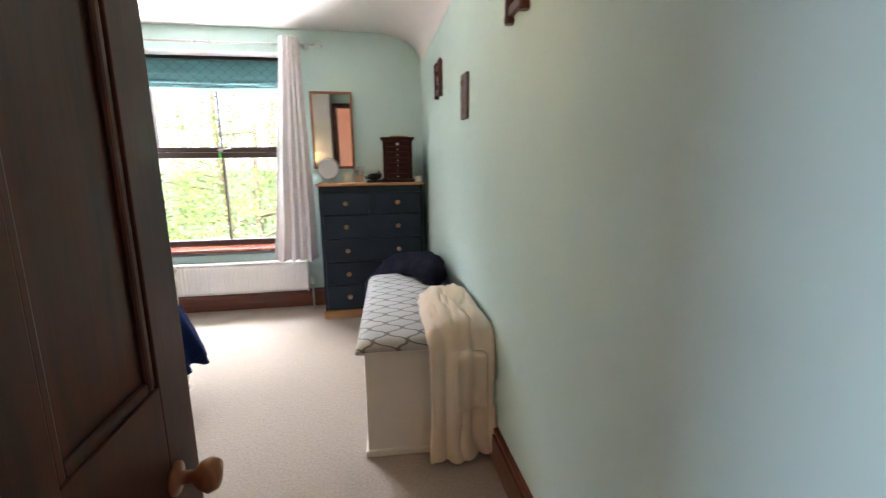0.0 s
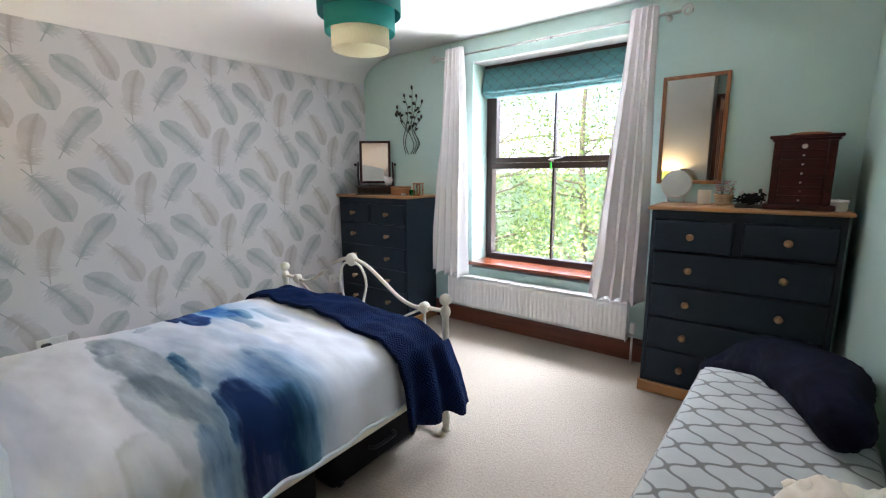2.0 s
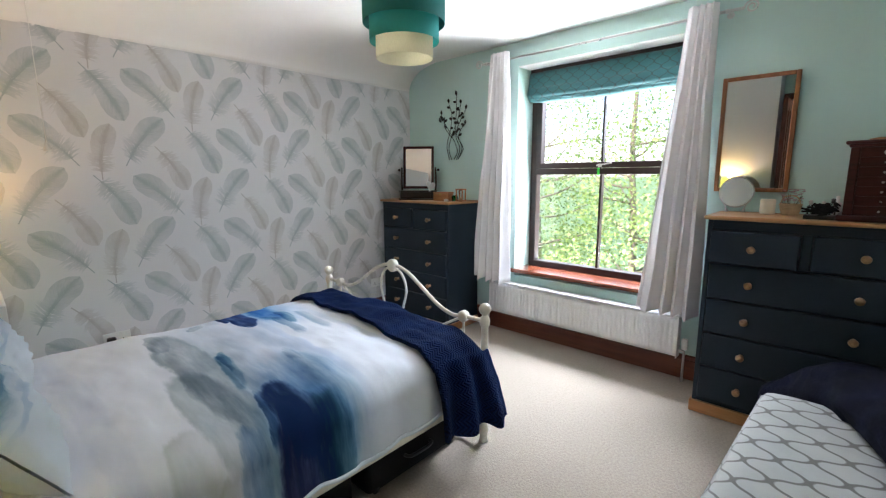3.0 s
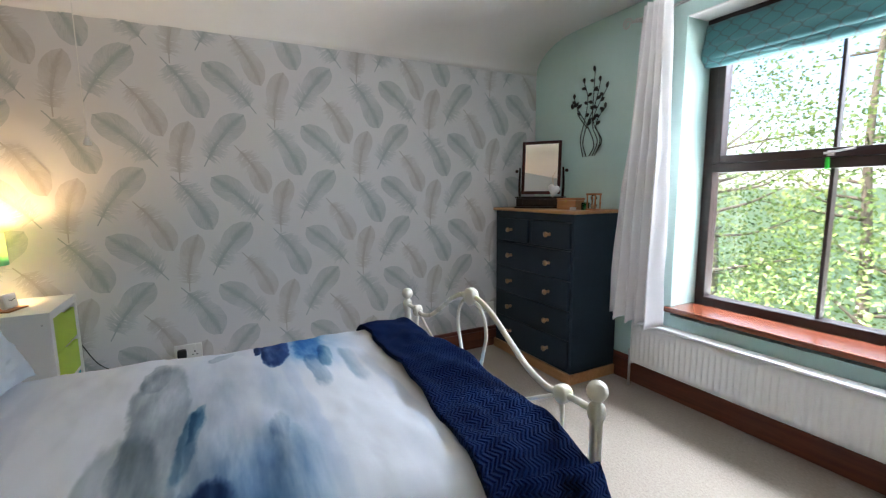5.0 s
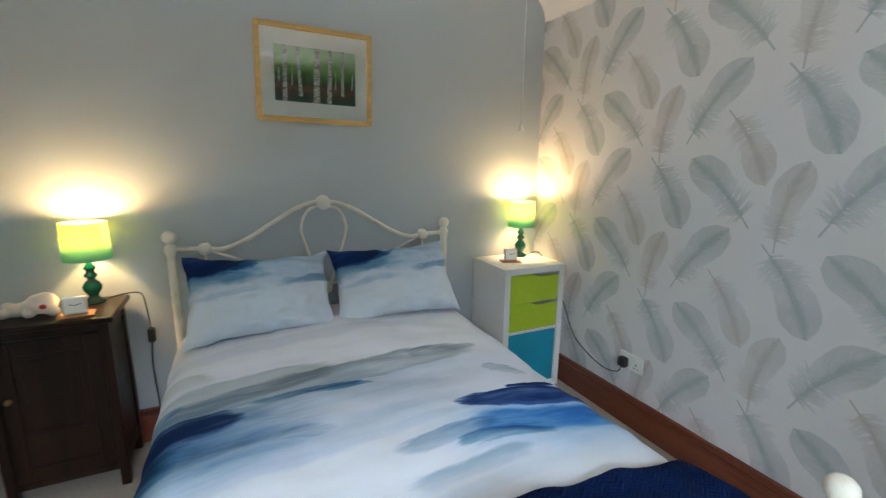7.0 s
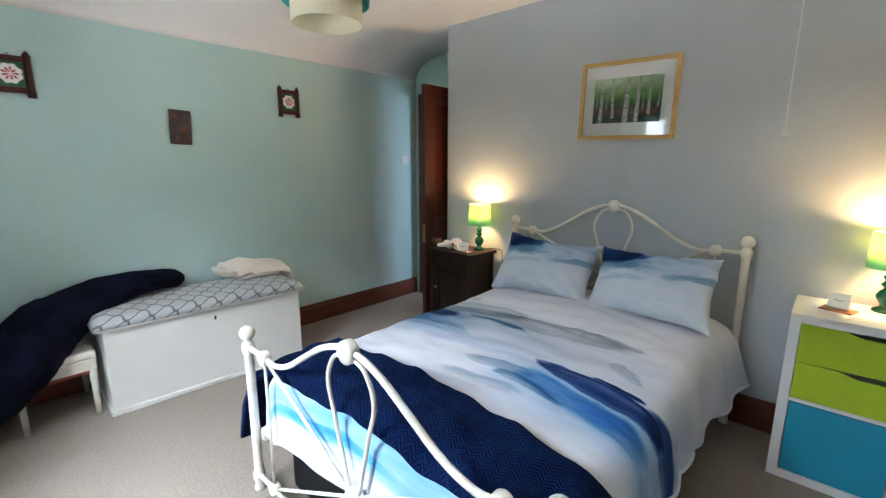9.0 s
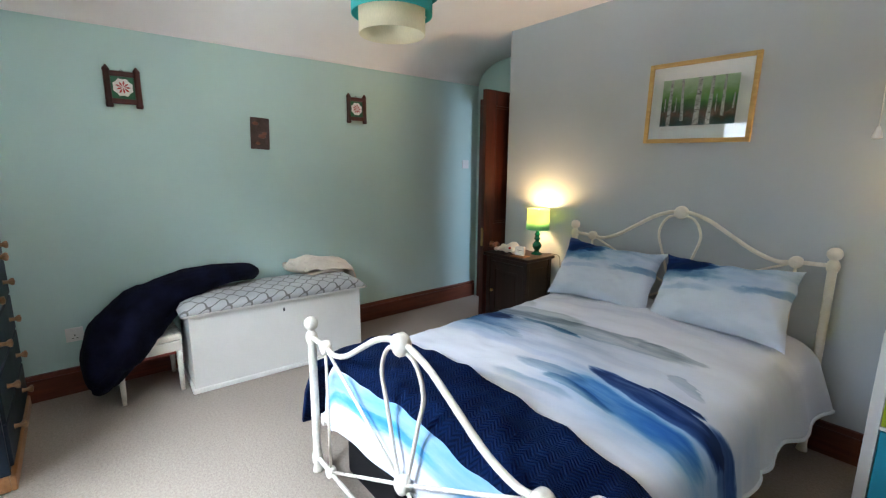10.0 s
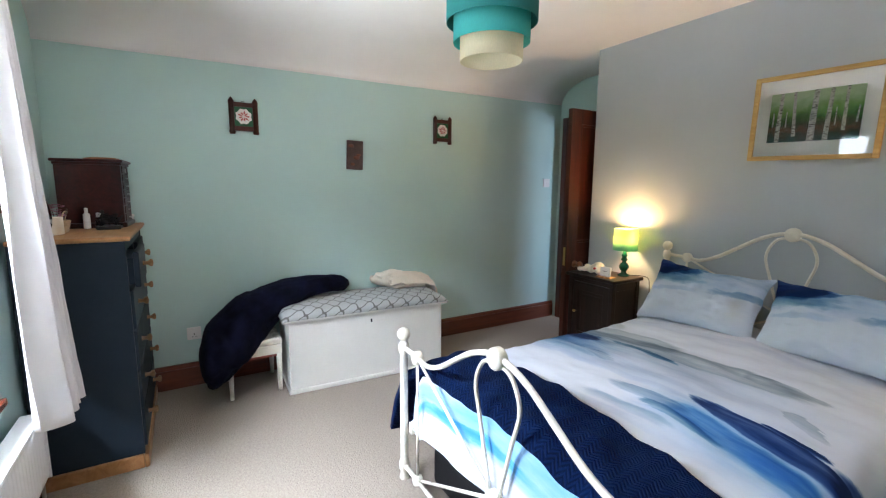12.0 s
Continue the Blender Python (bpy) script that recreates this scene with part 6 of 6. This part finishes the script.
def jewellery_box():
    W, D, H = 0.245, 0.285, 0.37
    j = thing("jewellery_cabinet", (-0.012, 5.0, CR), "tall mahogany jewellery cabinet with seven small drawers", "jewellery box", "", -3)
    bm = B()
    box(bm, -W / 2 - 0.022, W / 2 + 0.022, -0.012, D + 0.014, 0, 0.028, 0.008)
    part("plinth", bm, M["mahogany"], j)
    bm = B()
    for k in (-1, 1):
        box(bm, min(k * W / 2, k * (W / 2 - 0.034)), max(k * W / 2, k * (W / 2 - 0.034)), 0, D, 0.028, H - 0.03, 0.004)
    box(bm, -W / 2 + 0.034, W / 2 - 0.034, 0.012, D, 0.028, H - 0.03)
    part("body", bm, M["mahogany"], j)
    bm = B()
    box(bm, -W / 2 - 0.006, W / 2 + 0.006, -0.006, D + 0.004, H - 0.03, H - 0.016, 0.003)
    box(bm, -W / 2 - 0.02, W / 2 + 0.02, -0.016, D + 0.012, H - 0.016, H, 0.006)
    part("lid", bm, M["mahogany"], j)
    for i in range(7):
        z0 = 0.032 + i * 0.044
        bm = B()
        box(bm, -W / 2 + 0.036, W / 2 - 0.036, -0.004, 0.02, z0, z0 + 0.041, 0.003)
        d = part("drawer", bm, M["mahogany"], j)
        bm = B()
        if i < 6:
            lathe(bm, [(0.003, 0), (0.003, 0.006), (0.0055, 0.01), (0.001, 0.013)], (0, -0.004, z0 + 0.018), 10, Matrix.Rotation(radians(90), 4, "X"))
            part("knob", bm, M["steel"], d)
        else:
            lathe(bm, [(0.012, 0), (0.012, 0.003), (0.004, 0.0035)], (0, -0.004, z0 + 0.018), 18, Matrix.Rotation(radians(90), 4, "X"))
            part("escutcheon", bm, M["steel"], d, "round metal keyhole plate")


jewellery_box()
bm = B()
lathe(bm, [(0.075, 0), (0.082, 0.004), (0.082, 0.010), (0.06, 0.014), (0.001, 0.015)], (0.005, 5.10, CR + 0.37), 30)
tagged(part("wooden_dish", bm, M["pine_dark"]), "flat brown wooden dish on the jewellery cabinet", "dish")
bm = B()
lathe(bm, [(0.03, 0), (0.033, 0.004), (0.034, 0.042), (0.037, 0.043), (0.037, 0.055), (0.001, 0.058)], (0.145, 5.02, CR), 22)
tagged(part("trinket_pot", bm, M["white_plastic"]), "small white lidded pot on the chest", "pot")


def swing_mirror():
    t = thing("dressing_mirror", (-3.12, 5.135, CL), "swing dressing mirror on a dark wooden drawer base", "mirror", "", 40)
    bm = B()
    box(bm, -0.18, 0.18, -0.09, 0.09, 0, 0.012, 0.004)
    box(bm, -0.168, 0.168, -0.078, 0.08, 0.012, 0.075, 0.008)
    box(bm, -0.176, 0.176, -0.086, 0.086, 0.075, 0.085, 0.004)
    part("base", bm, M["oak_dark"], t)
    bm = B()
    box(bm, -0.12, 0.12, -0.083, -0.07, 0.022, 0.066, 0.004)
    d = part("drawer", bm, M["oak_dark"], t)
    for k in (-1, 1):
        bm = B()
        tube(bm, spline([(k * 0.158, 0.01, 0.08), (k * 0.163, 0.012, 0.16), (k * 0.161, 0.014, 0.25), (k * 0.159, 0.015, 0.30)], 5), 0.010, 8, 0.007)
        p = part("upright", bm, M["oak_dark"], t)
        bm = B()
        ball(bm, (k * 0.184, 0.014, 0.275), 0.013)
        part("turn_knob", bm, M["oak_dark"], p)
    tilt = Matrix.Translation((0, 0.012, 0.298)) @ Matrix.Rotation(radians(-7), 4, "X")
    bm = B()
    frame_bars(bm, 0.288, 0.395, 0.023, 0.018, 0.009, 0.004)
    bm.transform(tilt)
    part("mirror_frame", bm, M["mahogany"], t)
    bm = B()
    box(bm, -0.124, 0.124, -0.002, 0.003, -0.178, 0.178)
    bm.transform(tilt)
    part("mirror_glass", bm, M["mirror"], t)


swing_mirror()
bx = thing("wooden_box", (-2.79, 5.12, CL), "small honey-coloured wooden trinket box", "box", "", 10)
bm = B()
box(bm, -0.075, 0.075, -0.05, 0.05, 0, 0.062, 0.004)
part("body", bm, M["pine_dark"], bx)
bm = B()
box(bm, -0.078, 0.078, -0.053, 0.053, 0.063, 0.078, 0.004)
part("lid", bm, M["pine_dark"], bx)
bm = B()
box(bm, -0.008, 0.008, -0.056, -0.05, 0.05, 0.07, 0.002)
part("clasp", bm, M["brass"], bx)
bm = B()
ring = []
for i in range(40):
    a = 2 * math.pi * i / 40
    ring.append((0.0031 * 16 * math.sin(a) ** 3, 0.0031 * (13 * math.cos(a) - 5 * math.cos(2 * a) - 2 * math.cos(3 * a) - math.cos(4 * a))))
for s in (1, -1):
    rows2 = [[bm.verts.new((x * k, s * 0.019 * math.sqrt(max(0, 1 - k * k)), z * k)) for x, z in ring] for k in (1.0, 0.9, 0.7, 0.4, 0.05)]
    for a, b in zip(rows2, rows2[1:]):
        for i in range(40):
            bm.faces.new((a[i], a[(i + 1) % 40], b[(i + 1) % 40], b[i]) if s < 0 else (b[i], b[(i + 1) % 40], a[(i + 1) % 40], a[i])).smooth = True
    bm.faces.new(rows2[-1] if s < 0 else list(reversed(rows2[-1])))
bm.transform(pose(-2.865, 5.035, CL + 0.132, 0, 12, 8))
ht = tagged(part("heart_ornament", bm, M["stone"]), "pale stone heart hanging from the mirror by a cord", "ornament")
bm = B()
tube(bm, spline([(-2.868, 5.035, CL + 0.158), (-2.888, 5.045, CL + 0.22), (-2.915, 5.10, CL + 0.268)], 5), 0.0015, 5)
part("cord", bm, M["wicker"], ht)
jar = thing("green_jar", (-2.655, 5.12, CL), "small green glass tea-light jar", "jar")
bm = B()
lathe(bm, [(0.024, 0), (0.026, 0.004), (0.027, 0.045), (0.024, 0.05), (0.024, 0.048), (0.022, 0.008), (0.001, 0.006)], (0, 0, 0), 20)
part("glass", bm, glass("green_glass", (0.25, 0.75, 0.5)), jar)
bm = B()
lathe(bm, [(0.018, 0.006), (0.018, 0.022), (0.001, 0.023)], (0, 0, 0), 16)
part("tea_light", bm, M["candle"], jar)
bm = B()
lathe(bm, [(0.020, 0), (0.021, 0.003), (0.019, 0.02), (0.001, 0.021)], (-2.695, 5.05, CL), 18)
tagged(part("tea_light_cup", bm, M["steel"]), "small metal tea-light cup on the chest", "tea light")
hg = thing("hourglass", (-2.585, 5.12, CL), "small hourglass in a brown wooden stand", "hourglass")
for z in (0, 0.098):
    bm = B()
    box(bm, -0.04, 0.04, -0.03, 0.03, z, z + 0.012, 0.004)
    part("end_board", bm, M["pine_dark"], hg)
for x in (-0.033, 0.033):
    for y in (-0.022, 0.022):
        bm = B()
        lathe(bm, [(0.0045, 0.012), (0.006, 0.05), (0.0045, 0.098)], (x, y, 0), 10)
        part("spindle", bm, M["pine_dark"], hg)
bm = B()
lathe(bm, [(0.014, 0.013), (0.020, 0.025), (0.018, 0.04), (0.004, 0.055), (0.018, 0.07), (0.020, 0.085), (0.014, 0.097)], (0, 0, 0), 18)
part("glass_bulb", bm, M["glass"], hg)
bm = B()
lathe(bm, [(0.013, 0.0145), (0.017, 0.024), (0.010, 0.034), (0.001, 0.038)], (0, 0, 0), 16)
part("sand", bm, M["wicker"], hg)

# luggage pushed under the bed
for x0, x1, y0, y1, z1, nm, lb in ((-1.92, -1.49, 3.22, 3.80, 0.20, "suitcase", "black cloth suitcase lying under the bed"), (-1.90, -1.50, 2.66, 3.16, 0.17, "suitcase", "black cloth suitcase lying under the bed"), (-1.92, -1.52, 2.12, 2.6, 0.19, "suitcase", "black cloth suitcase lying under the bed"), (-2.5, -2.02, 3.1, 3.78, 0.21, "suitcase", "large black suitcase under the foot of the bed")):
    sc = thing(nm, ((x0 + x1) / 2, (y0 + y1) / 2, 0), lb, "suitcase", "luggage under the bed")
    w, l = (x1 - x0) / 2, (y1 - y0) / 2
    bm = B()
    box(bm, -w, w, -l, l, 0.004, z1, 0.035, None, 4)
    part("shell", bm, M["black_cloth"], sc)
    bm = B()
    tube(bm, spline([(w, -0.08, z1 * 0.55), (w + 0.028, -0.06, z1 * 0.55), (w + 0.03, 0.06, z1 * 0.55), (w, 0.08, z1 * 0.55)], 5), 0.008, 8)
    part("carry_handle", bm, M["black"], sc)
    for y in (-l + 0.05, l - 0.05):
        bm = B()
        lathe(bm, [(0.022, -0.01), (0.022, 0.01)], (w - 0.02, y, 0.022), 14, Matrix.Rotation(radians(90), 4, "X"))
        part("castor", bm, M["black"], sc)

# ---- landing ----
ld = thing("landing_sideboard", (0.84, -0.1, 0), "dark wooden sideboard with a white-lit top on the landing", "sideboard")
bm = B()
box(bm, -0.42, 0.42, 0.01, 0.36, 0.45, 0.98, 0.006)
part("body", bm, M["oak_dark"], ld)
for x in (-0.38, 0.38):
    for y in (0.04, 0.33):
        bm = B()
        lathe(bm, [(0.014, 0), (0.022, 0.45)], (x, y, 0), 10)
        part("leg", bm, M["oak_dark"], ld)
# the light on the sideboard's top is put in as a white slab
bm = B()
box(bm, -0.44, 0.44, 0.0, 0.375, 0.98, 1.06, 0.008)
part("lit_top", bm, M["white_board"], ld, "top painted white where light falls on it")
lp = thing("landing_picture", (0.95, -0.1, 1.50), "dark narrow framed picture on the landing wall", "picture", "", 180)
bm = B()
frame_bars(bm, 0.22, 0.5, 0.03, 0.022, -0.002)
part("picture_frame", bm, M["oak_dark"], lp)
bm = B()
box(bm, -0.085, 0.085, -0.012, -0.006, -0.225, 0.225)
part("picture_sheet", bm, M["copper_tile"], lp)

# ---- garden ----
bm = B()
box(bm, -600, 600, YN + 0.31, 900, -2.9, -2.8)
piece("ground", bm, M["grass"], "rough grass below the window", "structure")


def shrub(x, y, r, zt, count, seed, label):
    t = thing("garden_tree", (x, y, -2.8), label, "tree", "leafy trees behind the house")
    rnd = random.Random(seed)
    h = zt + 2.8
    bm = B()
    tube(bm, spline([(0, 0, -0.1), (0.08, 0.03, h * 0.3), (-0.05, 0, h * 0.6), (0.02, 0, h * 0.9)], 6), 0.11, 8, 0.03)
    for i in range(14):
        a, z = rnd.uniform(0, 6.28), h * rnd.uniform(0.15, 0.8)
        q = r * rnd.uniform(0.5, 0.95)
        tube(bm, spline([(0, 0, z), (q * 0.5 * math.cos(a), q * 0.5 * math.sin(a), z + 0.15), (q * math.cos(a), q * math.sin(a), z + rnd.uniform(0.2, 0.7))], 4), 0.03, 6, 0.006)
    part("trunk", bm, M["bark"], t)
    verts, faces = [], []
    clumps = [(rnd.uniform(0, 6.28), rnd.random() ** 0.5 * r, rnd.uniform(0.05, 1.0) * h) for _ in range(70)]
    for i in range(count):
        a, q, z = clumps[rnd.randrange(70)]
        squeeze = 1 - 0.5 * (z / h) ** 3
        c = Vector((q * squeeze * math.cos(a) + rnd.gauss(0, 0.26), q * squeeze * math.sin(a) + rnd.gauss(0, 0.26), z + rnd.gauss(0, 0.24)))
        d = Vector((rnd.gauss(0, 1), rnd.gauss(0, 1), rnd.gauss(-0.3, 0.7))).normalized()
        e = d.orthogonal().normalized()
        e = (Matrix.Rotation(rnd.uniform(0, 6.28), 3, d) @ e)
        ln, wd = rnd.uniform(0.04, 0.085), rnd.uniform(0.014, 0.027)
        k = len(verts)
        verts += [c, c + d * ln * 0.5 + e * wd, c + d * ln, c + d * ln * 0.5 - e * wd]
        faces.append((k, k + 1, k + 2, k + 3))
    me = bpy.data.meshes.new("crown")
    me.from_pydata([tuple(v) for v in verts], [], faces)
    me.materials.append(M["leaf"])
    ob = new("crown", me)
    ob.parent = t
    tagged(ob, "", "", "", "stuff")


for i, (x, y, r, zt) in enumerate(((-2.2, 9.6, 1.5, 2.6), (-4.4, 9.2, 1.6, 3.4), (-6.6, 9.4, 1.6, 2.8), (-0.3, 10.0, 1.4, 3.2), (-8.8, 9.0, 1.7, 3.3), (-3.4, 11.6, 2.0, 5.2), (-6.0, 12.2, 2.0, 4.6), (-11.0, 9.6, 1.8, 3.0), (-1.0, 12.4, 2.0, 4.8), (-9.5, 12.0, 2.0, 5.0))):
    shrub(x, y, r, zt, 8200, 20 + i, "sunlit leafy green tree in the garden")

# ---- wallpaper print ----
# each feather: tip and quill end on the wall, half width, ink
FEATHERS = [((2.959, 2.029), (3.231, 1.763), 0.060, 0), ((3.398, 2.023), (3.332, 1.681), 0.050, 1), ((3.690, 2.079), (3.461, 1.766), 0.058, 0), ((3.483, 1.395), (3.288, 1.71), 0.060, 0), ((3.27, 1.281), (3.096, 1.57), 0.050, 1)]


def feather(out, tip, quill, half, rnd):
    """A paddle-shaped vane towards the tip, loose curling barbs below it and a bare quill; lists of y, z, depth and UV."""
    verts, uvs, faces = out
    qx, qz = quill
    dx, dz = tip[0] - qx, tip[1] - qz
    ln = math.hypot(dx, dz)
    dx, dz = dx / ln, dz / ln
    bow = 0.022 * (1 if dx > 0 else -1)
    side = (-dz, dx)

    def at(u, w):
        b = bow * math.sin(math.pi * u)
        return qx + dx * ln * u + side[0] * (w + b), qz + dz * ln * u + side[1] * (w + b)

    def poly(points, depth):
        k = len(verts)
        for u, w, o in points:
            y, z = at(u, w)
            verts.append((depth, y, z))
            uvs.append((o, u))
        faces.append(tuple(range(k, k + len(points))))

    # vane
    n = 9
    for s in (-1, 1):
        rim = []
        for i in range(n + 1):
            u = 0.42 + 0.58 * i / n
            g = max(0.0, (u - 0.76) / 0.24)
            rim.append((u, s * half * (0.70 + 0.3 * math.sin(math.pi * min(1, (u - 0.42) / 0.60))) * math.sqrt(max(0.0, 1 - g ** 2.0)) * rnd.uniform(0.95, 1.04)))
        for (u0, w0), (u1, w1) in zip(rim, rim[1:]):
            poly([(u0, 0, 0.0), (u1, 0, 0.0), (u1, w1, 0.8), (u0, w0, 0.8)][::s], 0.0)
    # loose barbs, longer and more tangled towards the quill
    for s in (-1, 1):
        for i in range(46):
            u = 0.13 + 0.46 * (i + rnd.random()) / 46
            reach = half * rnd.uniform(0.75, 1.3) * (0.6 + 0.4 * min(1.0, (u - 0.10) / 0.12)) * (1.0 if u < 0.40 else 0.75)
            lean = rnd.uniform(-0.03, 0.15)
            wide = rnd.uniform(0.011, 0.024)
            depth = 0.00001 * (1 + i + (46 if s > 0 else 0))
            poly([(u, 0, 0.05), (u + wide, 0, 0.05), (u + lean * 0.62 + wide, s * reach * 0.66, 0.62), (u + lean, s * reach, 1.0), (u + lean * 0.5, s * reach * 0.58, 0.62)][::s], depth)
    # quill and shaft
    poly([(0.0, -0.0032, 0.0), (0.0, 0.0032, 0.0), (0.3, 0.0034, 0.0), (0.9, 0.0009, 0.0), (0.9, -0.0009, 0.0), (0.3, -0.0034, 0.0)][::-1], 0.0011)


INKS = [feather_ink("blue_grey_feather_ink", (0.375, 0.412, 0.416)), feather_ink("greige_feather_ink", (0.465, 0.438, 0.418))]
for tone in (0, 1):
    rnd = random.Random(70 + tone)
    out = ([], [], [])
    for i in range(-9, 10):
        for j in range(-9, 10):
            dy, dz = 0.532 * (i + j), 0.3245 * (j - i)
            for tip, quill, half, kind_ in FEATHERS:
                ys, zs = (tip[0] + dy, quill[0] + dy), (tip[1] + dz, quill[1] + dz)
                if kind_ == tone and max(ys) > YG - 0.05 and min(ys) < YN + 0.05 and max(zs) > 0.1 and min(zs) < 2.28:
                    feather(out, (tip[0] + dy, tip[1] + dz), (quill[0] + dy, quill[1] + dz), half * 1.22, rnd)
    me = bpy.data.meshes.new("feather_print")
    me.from_pydata([(XW + 0.0010 + 0.0016 * tone + d, y, z) for d, y, z in out[0]], [], out[2])
    uvl = me.uv_layers.new(name="UVMap")
    for loop in me.loops:
        uvl.data[loop.index].uv = out[1][loop.vertex_index]
    bm = B()
    bm.from_mesh(me)
    bpy.data.meshes.remove(me)
    bmesh.ops.recalc_face_normals(bm, faces=list(bm.faces))
    for f in bm.faces:
        if f.normal.x < 0:
            f.normal_flip()
    for co, no in (((0, YG + 0.001, 0), (0, -1, 0)), ((0, YN - 0.001, 0), (0, 1, 0)), ((0, 0, 2.20), (0, 0, 1))):
        bmesh.ops.bisect_plane(bm, geom=list(bm.verts) + list(bm.edges) + list(bm.faces), plane_co=co, plane_no=no, clear_outer=True)
    ob = part("feather_print", bm, INKS[tone], wall_west, ("soft blue-grey" if tone == 0 else "faint beige-grey") + " printed feathers")
    tagged(ob, "", "", "", "stuff")
